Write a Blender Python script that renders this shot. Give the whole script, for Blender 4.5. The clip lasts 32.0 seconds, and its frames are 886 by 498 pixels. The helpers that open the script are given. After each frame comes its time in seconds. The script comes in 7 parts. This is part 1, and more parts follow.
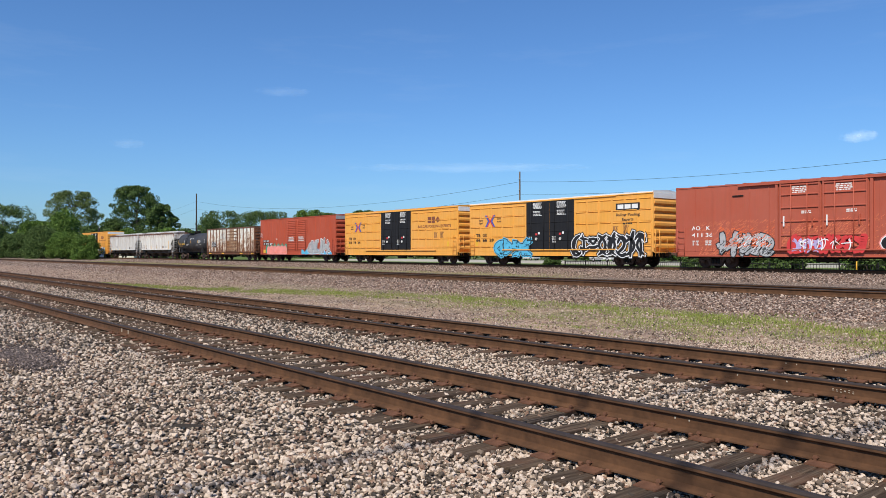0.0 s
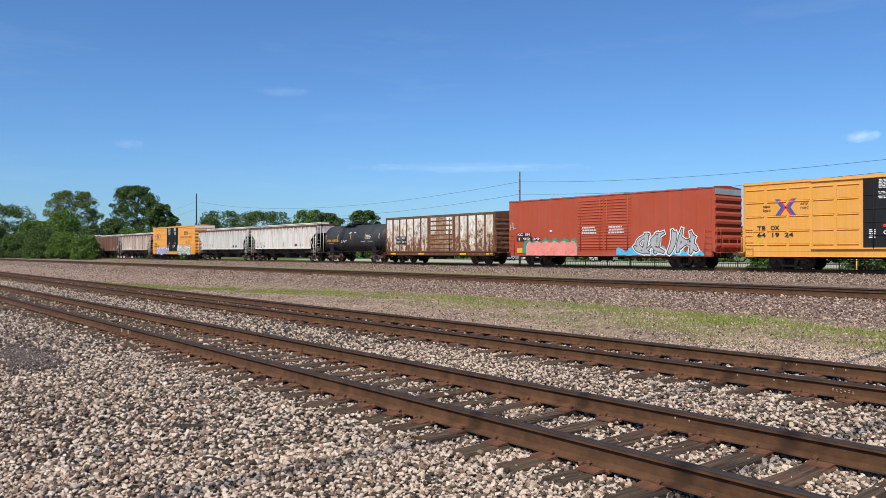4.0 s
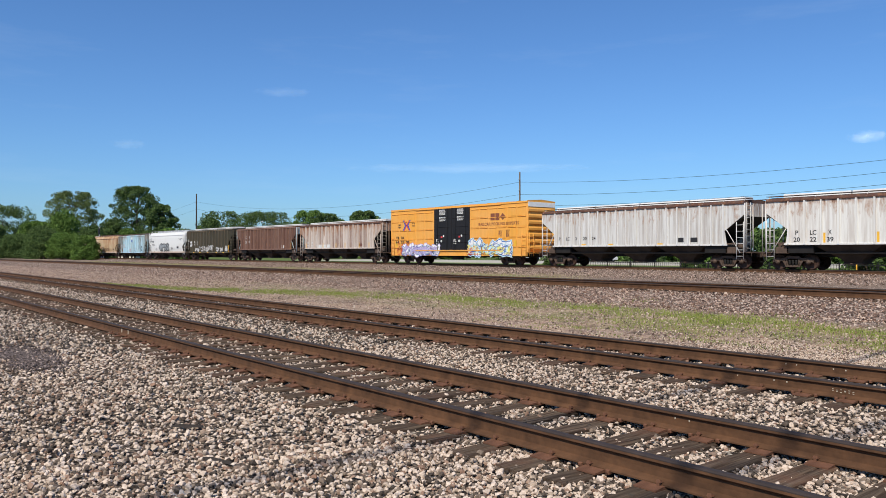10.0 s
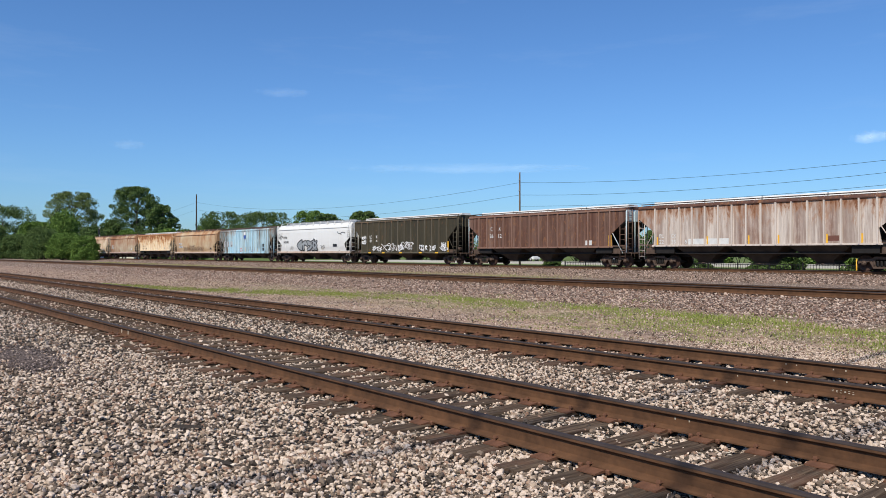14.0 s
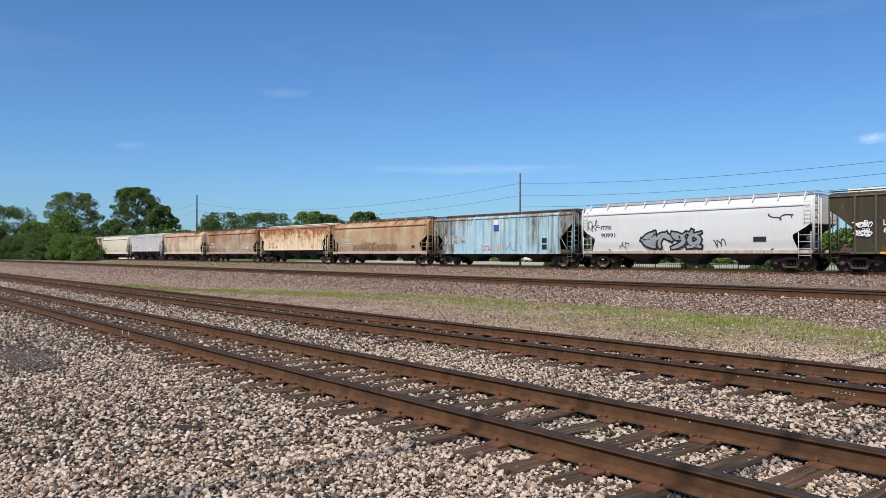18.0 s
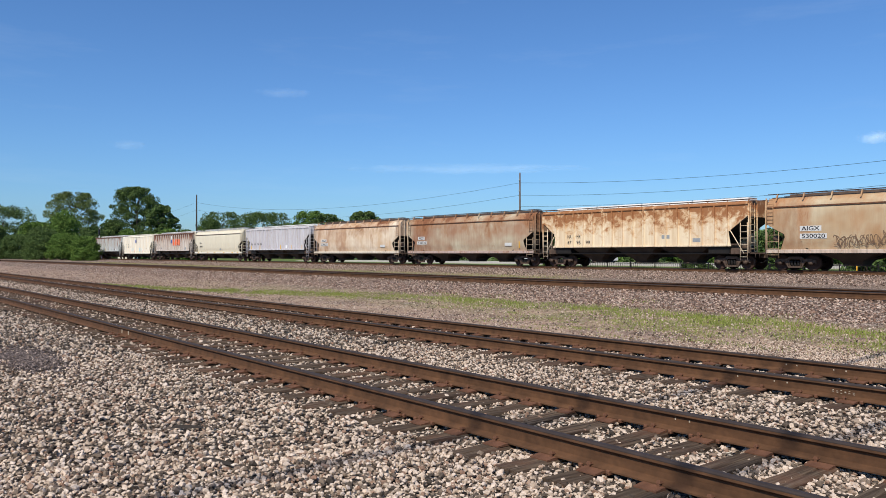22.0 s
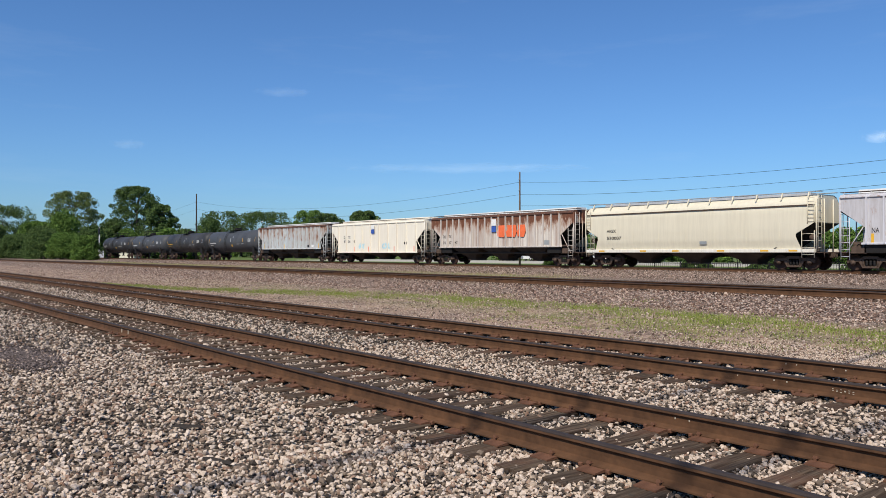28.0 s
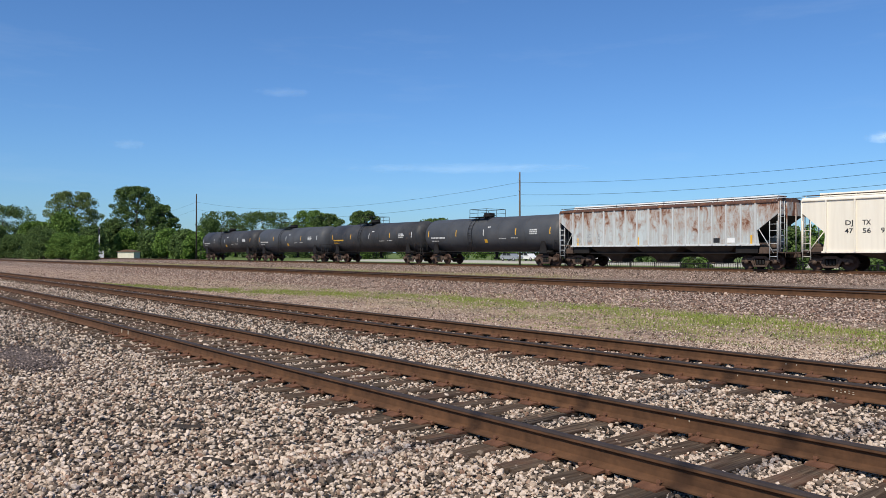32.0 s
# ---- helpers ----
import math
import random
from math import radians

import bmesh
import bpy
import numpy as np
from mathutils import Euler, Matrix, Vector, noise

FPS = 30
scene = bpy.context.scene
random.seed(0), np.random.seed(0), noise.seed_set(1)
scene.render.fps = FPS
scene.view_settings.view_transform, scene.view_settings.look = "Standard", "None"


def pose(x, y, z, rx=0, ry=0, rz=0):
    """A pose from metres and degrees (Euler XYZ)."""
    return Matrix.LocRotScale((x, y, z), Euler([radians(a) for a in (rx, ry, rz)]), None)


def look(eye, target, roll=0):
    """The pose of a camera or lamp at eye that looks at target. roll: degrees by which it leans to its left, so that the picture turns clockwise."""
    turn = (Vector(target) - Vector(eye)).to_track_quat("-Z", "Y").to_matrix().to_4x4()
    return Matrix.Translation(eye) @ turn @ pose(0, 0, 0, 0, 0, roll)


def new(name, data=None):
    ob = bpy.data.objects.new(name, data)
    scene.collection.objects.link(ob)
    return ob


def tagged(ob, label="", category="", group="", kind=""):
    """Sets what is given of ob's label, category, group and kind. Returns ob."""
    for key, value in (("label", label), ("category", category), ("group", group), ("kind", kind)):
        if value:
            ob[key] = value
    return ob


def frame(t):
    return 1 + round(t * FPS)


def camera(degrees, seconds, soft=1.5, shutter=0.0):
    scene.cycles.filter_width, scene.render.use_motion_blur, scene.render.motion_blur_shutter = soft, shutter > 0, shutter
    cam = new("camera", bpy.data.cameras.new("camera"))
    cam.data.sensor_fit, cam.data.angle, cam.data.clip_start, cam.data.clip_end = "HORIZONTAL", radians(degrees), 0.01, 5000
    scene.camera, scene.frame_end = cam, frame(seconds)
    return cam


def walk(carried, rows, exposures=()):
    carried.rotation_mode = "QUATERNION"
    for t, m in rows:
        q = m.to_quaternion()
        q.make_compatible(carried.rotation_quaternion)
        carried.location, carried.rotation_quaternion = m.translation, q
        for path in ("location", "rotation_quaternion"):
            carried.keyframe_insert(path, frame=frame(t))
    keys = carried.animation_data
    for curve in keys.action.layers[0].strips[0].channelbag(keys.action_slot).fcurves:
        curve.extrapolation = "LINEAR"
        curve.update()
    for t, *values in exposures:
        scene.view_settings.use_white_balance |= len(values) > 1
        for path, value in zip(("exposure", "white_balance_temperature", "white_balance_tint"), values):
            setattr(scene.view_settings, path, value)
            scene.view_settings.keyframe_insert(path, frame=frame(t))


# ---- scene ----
# The camera stands beside the sidings, west is -x along the tracks and the train runs towards +x.
CAM_Z = 1.65
YAW = 39.02
cam = camera(60.3, 32.0, soft=0.6)


def eye_pose(pitch, turn=0.0):
    """The camera on its spot, pitched up and turned to the right by small angles."""
    a = radians(YAW + turn)
    p = radians(pitch)
    way = Vector((-math.cos(a) * math.cos(p), math.sin(a) * math.cos(p), math.sin(p)))
    spot = Vector((0, 0, CAM_Z))
    return look(spot, spot + way, 0.0)


walk(cam, [(0.0, eye_pose(0.27)), (8.0, eye_pose(0.275)), (9.2, eye_pose(0.31)), (11.0, eye_pose(0.28)), (13.0, eye_pose(0.32)), (16.5, eye_pose(0.34)), (17.6, eye_pose(0.385, -0.03)), (19.3, eye_pose(0.34, -0.02)),
           (22.4, eye_pose(0.35, -0.01)), (24.0, eye_pose(0.31)), (28.0, eye_pose(0.30)), (29.0, eye_pose(0.29)), (32.0, eye_pose(0.31))], exposures=[(0.0, 0.0), (14.5, 0.0), (16.5, -0.03), (17.0, -0.04), (18.5, -0.10), (20.0, -0.02), (24.0, -0.02), (26.0, -0.06), (27.5, -0.11), (29.0, -0.10), (31.0, -0.08), (32.0, -0.04)])

# ---- world and sun ----
SUN_AZ = math.atan2(-0.88, 0.42)      # direction towards the sun on the ground
SUN_EL = radians(47)
world = bpy.data.worlds.new("world")
scene.world = world
world.use_nodes = True
wn = world.node_tree
wn.nodes.clear()
w_out = wn.nodes.new("ShaderNodeOutputWorld")
w_bg = wn.nodes.new("ShaderNodeBackground")
w_sky = wn.nodes.new("ShaderNodeTexSky")
w_sky.sky_type = 'NISHITA'
w_sky.sun_disc = False
w_sky.sun_elevation = SUN_EL
w_sky.sun_rotation = math.pi / 2 - SUN_AZ
w_sky.air_density, w_sky.dust_density, w_sky.ozone_density, w_sky.altitude = 1.0, 0.7, 3.5, 100
w_bg.inputs["Strength"].default_value = 0.112
# a deep clear blue with a few thin veils of cirrus
w_co = wn.nodes.new("ShaderNodeTexCoord")
w_map = wn.nodes.new("ShaderNodeMapping")
w_map.inputs["Scale"].default_value = (3.0, 3.0, 22.0)
w_cirrus = wn.nodes.new("ShaderNodeTexNoise")
w_cirrus.inputs["Scale"].default_value, w_cirrus.inputs["Detail"].default_value, w_cirrus.inputs["Roughness"].default_value = 1.3, 6, 0.62
w_ramp = wn.nodes.new("ShaderNodeValToRGB")
w_ramp.color_ramp.elements[0].position, w_ramp.color_ramp.elements[1].position = 0.55, 0.85
w_ramp.color_ramp.elements[1].color = (0.07, 0.07, 0.07, 1)
w_tint = wn.nodes.new("ShaderNodeMix")
w_tint.data_type, w_tint.blend_type = 'RGBA', 'MULTIPLY'
w_tint.inputs[0].default_value, w_tint.inputs[7].default_value = 1.0, (0.58, 0.86, 1.18, 1)
w_veil = wn.nodes.new("ShaderNodeMix")
w_veil.data_type = 'RGBA'
w_veil.inputs[7].default_value = (7.5, 8.3, 9.0, 1)
wn.links.new(w_co.outputs["Generated"], w_map.inputs["Vector"])
wn.links.new(w_map.outputs[0], w_cirrus.inputs["Vector"])
wn.links.new(w_cirrus.outputs["Fac"], w_ramp.inputs[0])
wn.links.new(w_sky.outputs[0], w_tint.inputs[6])
wn.links.new(w_ramp.outputs[0], w_veil.inputs[0])
wn.links.new(w_tint.outputs[2], w_veil.inputs[6])
wn.links.new(w_veil.outputs[2], w_bg.inputs["Color"])
wn.links.new(w_bg.outputs[0], w_out.inputs["Surface"])

sun = new("sun", bpy.data.lights.new("sun", 'SUN'))
sun.data.energy, sun.data.angle, sun.data.color = 5.0, radians(0.53), (1.0, 0.92, 0.79)
sun_way = Vector((math.cos(SUN_AZ) * math.cos(SUN_EL), math.sin(SUN_AZ) * math.cos(SUN_EL), math.sin(SUN_EL)))
sun.matrix_world = look(sun_way * 200, (0, 0, 0))


# ---- mesh helpers ----
class Geo:
    """Collects vertices and faces of one mesh."""

    def __init__(self):
        self.v, self.f, self.smooth = [], [], []

    def add(self, verts, faces, smooth=False):
        n = len(self.v)
        self.v += [tuple(p) for p in verts]
        self.f += [tuple(i + n for i in q) for q in faces]
        self.smooth += [smooth] * len(faces)
        return self

    def box(self, x0, x1, y0, y1, z0, z1, c=0.0):
        """A block with its long edges chamfered by c."""
        if c <= 0:
            v = [(x, y, z) for z in (z0, z1) for x, y in ((x0, y0), (x1, y0), (x1, y1), (x0, y1))]
            return self.add(v, [(3, 2, 1, 0), (4, 5, 6, 7), (0, 1, 5, 4), (1, 2, 6, 5), (2, 3, 7, 6), (3, 0, 4, 7)])
        rings = []
        for z, k in ((z0, c), (z0 + c, 0), (z1 - c, 0), (z1, c)):
            rings.append([(x0 + k, y0 + c, z), (x0 + c, y0 + k, z), (x1 - c, y0 + k, z), (x1 - k, y0 + c, z),
                          (x1 - k, y1 - c, z), (x1 - c, y1 - k, z), (x0 + c, y1 - k, z), (x0 + k, y1 - c, z)])
        return self.loft(rings)

    def loft(self, rings, smooth=False, cap=True, closed=True):
        n = len(rings[0])
        v = [p for r in rings for p in r]
        f = []
        for k in range(len(rings) - 1):
            for i in range(n if closed else n - 1):
                j = (i + 1) % n
                f.append((k * n + i, k * n + j, (k + 1) * n + j, (k + 1) * n + i))
        base = len(self.v)
        self.add(v, f, smooth)
        if cap:
            self.f.append(tuple(base + i for i in reversed(range(n))))
            self.f.append(tuple(base + (len(rings) - 1) * n + i for i in range(n)))
            self.smooth += [False, False]
        return self

    def prism(self, poly, axis, a, b):
        """The outline poly pushed along an axis from a to b."""
        def put(p, w):
            return (w, p[0], p[1]) if axis == "x" else (p[0], w, p[1]) if axis == "y" else (p[0], p[1], w)
        return self.loft([[put(p, a) for p in poly], [put(p, b) for p in poly]])

    def rod(self, p, q, r, n=6, r2=None, smooth=True):
        p, q = Vector(p), Vector(q)
        d = (q - p).normalized()
        u = d.orthogonal().normalized()
        w = d.cross(u)
        ring = [(math.cos(2 * math.pi * i / n), math.sin(2 * math.pi * i / n)) for i in range(n)]
        rr = r if r2 is None else r2
        return self.loft([[p + (u * a + w * b) * r for a, b in ring], [q + (u * a + w * b) * rr for a, b in ring]], smooth)

    def lathe(self, profile, centre, axis="y", n=20, smooth=True):
        """Rings of (along, radius) about an axis through centre."""
        c = Vector(centre)
        rings = []
        for a, r in profile:
            ring = []
            for i in range(n):
                t = 2 * math.pi * i / n
                s, k = math.sin(t) * r, math.cos(t) * r
                ring.append(c + Vector((k, a, s) if axis == "y" else (a, k, s) if axis == "x" else (k, s, a)))
            rings.append(ring)
        return self.loft(rings, smooth)

    def mesh(self, name, material):
        me = bpy.data.meshes.new(name)
        me.from_pydata([tuple(p) for p in self.v], [], self.f)
        me.polygons.foreach_set("use_smooth", self.smooth)
        me.materials.append(material)
        me.update()
        return me


def part(name, geo, material, parent=None, label="", m=None):
    """One mesh object, under its thing or part."""
    data = geo.mesh(name, material) if isinstance(geo, Geo) else geo
    ob = new(name, data)
    if parent is not None:
        ob.parent = parent
    if m is not None:
        ob.matrix_basis = m
    return tagged(ob, label)


def thing(name, label, category, group="", m=None, kind=""):
    ob = new(name)
    ob.empty_display_size = 0.3
    if m is not None:
        ob.matrix_basis = m
    return tagged(ob, label, category, group, kind)


# ---- materials ----
def shader(name):
    m = bpy.data.materials.new(name)
    m.use_nodes = True
    nt = m.node_tree
    b = nt.nodes["Principled BSDF"]
    return m, nt, b


def node(nt, kind, **values):
    n = nt.nodes.new("ShaderNode" + kind)
    for k, val in values.items():
        n.inputs[k.replace("_", " ")].default_value = val
    return n


def noise_tex(nt, co, scale, detail=4.0, rough=0.6, distort=0.0):
    n = node(nt, "TexNoise", Scale=scale, Detail=detail, Roughness=rough, Distortion=distort)
    nt.links.new(co, n.inputs["Vector"])
    return n.outputs["Fac"]


def stretch(nt, co, scale, move=(0, 0, 0)):
    n = node(nt, "Mapping", Scale=scale, Location=move)
    nt.links.new(co, n.inputs["Vector"])
    return n.outputs[0]


def ramp(nt, fac, stops):
    n = nt.nodes.new("ShaderNodeValToRGB")
    e = n.color_ramp.elements
    while len(e) < len(stops):
        e.new(0.5)
    for k, (p, c) in enumerate(stops):
        e[k].position = p
        e[k].color = (c, c, c, 1) if isinstance(c, (int, float)) else (*c, 1)
    nt.links.new(fac, n.inputs[0])
    return n.outputs[0]


def mix(nt, fac, a, b, blend='MIX'):
    n = nt.nodes.new("ShaderNodeMix")
    n.data_type, n.blend_type = 'RGBA', blend
    for sock, val in ((n.inputs[0], fac), (n.inputs[6], a), (n.inputs[7], b)):
        if isinstance(val, (int, float)):
            sock.default_value = val
        elif isinstance(val, tuple):
            sock.default_value = (*val, 1)
        else:
            nt.links.new(val, sock)
    return n.outputs[2]


def maths(nt, op, a, b=0.0):
    n = nt.nodes.new("ShaderNodeMath")
    n.operation = op
    n.use_clamp = op in ('ADD', 'SUBTRACT')
    for sock, val in zip(n.inputs, (a, b)):
        if isinstance(val, (int, float)):
            sock.default_value = val
        else:
            nt.links.new(val, sock)
    return n.outputs[0]


def bump(nt, b, height, strength, distance):
    n = node(nt, "Bump", Strength=strength, Distance=distance)
    nt.links.new(height, n.inputs["Height"])
    nt.links.new(n.outputs[0], b.inputs["Normal"])


def object_co(nt):
    return nt.nodes.new("ShaderNodeTexCoord").outputs["Object"]


def random_of(nt):
    return nt.nodes.new("ShaderNodeObjectInfo").outputs["Random"]


RUST = ((0.11, 0.04, 0.02), (0.24, 0.095, 0.04))


def paint(name, colour, dirt=0.25, rust=0.1, rust_top=0.0, seed=0.0, rough=0.55, dark=(0.09, 0.075, 0.06), fade=0.25, spots=(4.0, 0.5), metal=0.0,
          pale=None, columns=0.0, column_col=(0.16, 0.085, 0.045), column_width=0.8, column_edge=(0.44, 0.62), top=(2.1, 4.0), rusts=RUST, stain_col=(0.30, 0.135, 0.055)):
    """Weathered car paint: faded patches, broad stained columns, fine runs of grime, and rust in spots with a paler stain
    round them; rust_top puts more of it towards the eaves."""
    m, nt, b = shader(name)
    raw = object_co(nt)
    co = stretch(nt, raw, (1, 1, 1), (seed * 13.7, seed * 3.1, seed * 0.37))
    big = noise_tex(nt, co, 0.45, 3)
    pale = pale or tuple(min(1.0, c * 0.6 + 0.32) for c in colour)
    col = mix(nt, maths(nt, 'MULTIPLY', ramp(nt, big, [(0.35, 0.0), (0.70, 1.0)]), fade), colour, pale)
    if columns:
        wide = noise_tex(nt, stretch(nt, co, (column_width, column_width, 0.05)), 1.0, 4, 0.55)
        body = maths(nt, 'MULTIPLY', ramp(nt, wide, [(column_edge[0], 0.0), (column_edge[1], 1.0)]), columns)
        torn = ramp(nt, noise_tex(nt, stretch(nt, co, (1.5, 1.5, 0.5)), 2.0, 6, 0.7), [(0.28, 0.25), (0.6, 1.0)])
        col = mix(nt, maths(nt, 'MULTIPLY', body, torn), col, column_col)
    run = noise_tex(nt, stretch(nt, co, (3.6, 3.6, 0.16)), 1.6, 6, 0.7)
    grime = maths(nt, 'MULTIPLY', ramp(nt, run, [(0.42, 0.0), (0.60, 1.0)]), dirt)
    col = mix(nt, grime, col, dark)
    if rust > 0:
        spot = noise_tex(nt, stretch(nt, co, (1.0, 1.0, spots[1])), spots[0], 9, 0.72, 0.5)
        limit = 0.74 - rust * 0.34
        worn = spot
        if rust_top:
            sep = nt.nodes.new("ShaderNodeSeparateXYZ")
            nt.links.new(raw, sep.inputs[0])
            high = node(nt, "MapRange", From_Min=top[0], From_Max=top[1], To_Min=-0.10 * rust_top, To_Max=0.16 * rust_top)
            nt.links.new(sep.outputs["Z"], high.inputs["Value"])
            worn = nt.nodes.new("ShaderNodeMath")
            worn.operation = 'ADD'
            nt.links.new(spot, worn.inputs[0])
            nt.links.new(high.outputs[0], worn.inputs[1])
            worn = worn.outputs[0]
        stain = ramp(nt, worn, [(max(0.0, limit - 0.13), 0.0), (limit, 0.62)])
        col = mix(nt, stain, col, stain_col)
        core = ramp(nt, worn, [(limit - 0.01, 0.0), (min(1.0, limit + 0.07), 0.92)])
        col = mix(nt, core, col, mix(nt, noise_tex(nt, co, 7.0, 5), *rusts))
    nt.links.new(col, b.inputs["Base Color"])
    fine = noise_tex(nt, co, 30.0, 4)
    nt.links.new(ramp(nt, fine, [(0.2, max(0.1, rough - 0.12)), (0.8, min(1.0, rough + 0.2))]), b.inputs["Roughness"])
    b.inputs["Metallic"].default_value = metal
    b.inputs["Specular IOR Level"].default_value = 0.22
    bump(nt, b, maths(nt, 'ADD', maths(nt, 'MULTIPLY', big, 0.9), maths(nt, 'MULTIPLY', fine, 0.1)), 0.3, 0.06)
    return m


def plain(name, colour, rough=0.7, metal=0.0, vary=0.25, scale=6.0, relief=0.1):
    """A material with mottling at two scales and fine relief."""
    m, nt, b = shader(name)
    co = object_co(nt)
    n1, n2 = noise_tex(nt, co, scale, 5), noise_tex(nt, co, scale * 9, 4)
    low = tuple(c * (1 - vary) for c in colour)
    high = tuple(min(1, c * (1 + vary)) for c in colour)
    col = mix(nt, ramp(nt, n1, [(0.3, 0.0), (0.7, 1.0)]), low, high)
    col = mix(nt, maths(nt, 'MULTIPLY', n2, 0.35), col, tuple(c * 0.6 for c in colour))
    nt.links.new(col, b.inputs["Base Color"])
    b.inputs["Roughness"].default_value, b.inputs["Metallic"].default_value = rough, metal
    b.inputs["Specular IOR Level"].default_value = 0.3
    bump(nt, b, n2, relief, 0.02)
    return m


def stone_material(name, stops, scale=1.0):
    """Crushed stone: every piece has its own grey, buff or rust tone."""
    m, nt, b = shader(name)
    geo = nt.nodes.new("ShaderNodeNewGeometry")
    co = geo.outputs["Position"]
    col = ramp(nt, geo.outputs["Random Per Island"], stops)
    patch = noise_tex(nt, co, 0.8, 3)
    col = mix(nt, maths(nt, 'MULTIPLY', ramp(nt, patch, [(0.45, 0.0), (0.7, 1.0)]), 0.2), col, (0.16, 0.12, 0.10))
    # older, redder stone lies farther out from the track
    sep = nt.nodes.new("ShaderNodeSeparateXYZ")
    nt.links.new(co, sep.inputs[0])
    out = node(nt, "MapRange", From_Min=4.6, From_Max=2.4, To_Min=0.0, To_Max=1.0)
    nt.links.new(maths(nt, 'ADD', sep.outputs["Y"], maths(nt, 'MULTIPLY', patch, 0.9)), out.inputs["Value"])
    col = mix(nt, out.outputs[0], col, (0.72, 0.60, 0.55), 'MULTIPLY')
    speck = noise_tex(nt, co, 60.0, 5)
    col = mix(nt, maths(nt, 'MULTIPLY', ramp(nt, speck, [(0.4, 0.0), (0.65, 1.0)]), 0.3), col, (0.14, 0.125, 0.105))
    vein = noise_tex(nt, co, 24.0, 3, 0.6, 1.0)
    col = mix(nt, ramp(nt, vein, [(0.38, 0.4), (0.54, 0.0)]), col, (0.55, 0.51, 0.47), 'MULTIPLY')
    nt.links.new(col, b.inputs["Base Color"])
    b.inputs["Roughness"].default_value = 0.9
    b.inputs["Specular IOR Level"].default_value = 0.15
    bump(nt, b, speck, 0.35, 0.01)
    return m


def ground_material():
    """Earth and small stone under the ballast, shade between stones put into the colour, with dry grass and pale grit
    in bands along the tracks.
    """
    m, nt, b = shader("ground_earth")
    geo = nt.nodes.new("ShaderNodeNewGeometry")
    co = geo.outputs["Position"]
    sep = nt.nodes.new("ShaderNodeSeparateXYZ")
    nt.links.new(co, sep.inputs[0])
    cell = node(nt, "TexVoronoi", Scale=20.0, Randomness=1.0)
    nt.links.new(co, cell.inputs["Vector"])
    tone = nt.nodes.new("ShaderNodeSeparateColor")
    nt.links.new(cell.outputs["Color"], tone.inputs[0])
    stone = ramp(nt, tone.outputs[0], [(0.0, (0.05, 0.036, 0.03)), (0.35, (0.205, 0.135, 0.105)), (0.62, (0.335, 0.215, 0.165)), (0.85, (0.50, 0.38, 0.30)), (1.0, (0.66, 0.57, 0.47))])
    # cell edges coloured near black as painted shade between the stones
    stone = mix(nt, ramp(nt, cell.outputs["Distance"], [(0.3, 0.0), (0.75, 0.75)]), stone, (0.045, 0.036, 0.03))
    blot = noise_tex(nt, co, 0.35, 5)
    fine = noise_tex(nt, co, 3.0, 6)
    # bands of thin turf between the tracks
    def band(y0, y1, soft):
        up = node(nt, "MapRange", From_Min=y0 - soft, From_Max=y0 + soft)
        dn = node(nt, "MapRange", From_Min=y1 + soft, From_Max=y1 - soft)
        wob = maths(nt, 'MULTIPLY', blot, 3.0)
        yy = nt.nodes.new("ShaderNodeMath")
        yy.operation = 'ADD'
        nt.links.new(sep.outputs["Y"], yy.inputs[0])
        nt.links.new(wob, yy.inputs[1])
        nt.links.new(yy.outputs[0], up.inputs["Value"])
        nt.links.new(yy.outputs[0], dn.inputs["Value"])
        return maths(nt, 'MULTIPLY', up.outputs[0], dn.outputs[0])
    grass_col = mix(nt, fine, (0.24, 0.22, 0.10), (0.40, 0.33, 0.19))
    dry_col = mix(nt, fine, (0.31, 0.20, 0.145), (0.46, 0.35, 0.25))
    dry = maths(nt, 'MULTIPLY', band(13.0, 18.5, 0.5), ramp(nt, noise_tex(nt, co, 0.9, 6, 0.7), [(0.38, 0.0), (0.62, 1.0)]))
    turf = maths(nt, 'MULTIPLY', band(15.8, 18.6, 0.6), ramp(nt, noise_tex(nt, co, 0.6, 6, 0.7), [(0.42, 0.0), (0.60, 0.4)]))
    far = maths(nt, 'MULTIPLY', band(25.2, 41.0, 0.8), ramp(nt, noise_tex(nt, co, 0.25, 6, 0.7), [(0.36, 0.0), (0.6, 0.75)]))
    mead = node(nt, "MapRange", From_Min=50.0, From_Max=56.0)
    nt.links.new(sep.outputs["Y"], mead.inputs["Value"])
    near = node(nt, "MapRange", From_Min=11.6, From_Max=10.8)
    nt.links.new(sep.outputs["Y"], near.inputs["Value"])
    side = node(nt, "MapRange", From_Min=-45.0, From_Max=-30.0)
    nt.links.new(sep.outputs["X"], side.inputs["Value"])
    # ground near the sidings: darkened tones, with gap shade painted in at cell edges
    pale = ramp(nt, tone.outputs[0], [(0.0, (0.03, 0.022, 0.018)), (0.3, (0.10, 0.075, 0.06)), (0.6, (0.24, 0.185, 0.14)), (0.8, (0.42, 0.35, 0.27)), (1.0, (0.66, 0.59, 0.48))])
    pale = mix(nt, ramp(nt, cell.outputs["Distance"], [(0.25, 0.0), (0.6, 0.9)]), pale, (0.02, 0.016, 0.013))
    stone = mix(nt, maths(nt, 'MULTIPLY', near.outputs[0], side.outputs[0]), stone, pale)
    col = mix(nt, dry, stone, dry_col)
    turf = maths(nt, 'MULTIPLY', turf, side.outputs[0])
    west = node(nt, "MapRange", From_Min=-26.0, From_Max=-40.0, To_Min=0.12)
    nt.links.new(sep.outputs["X"], west.inputs["Value"])
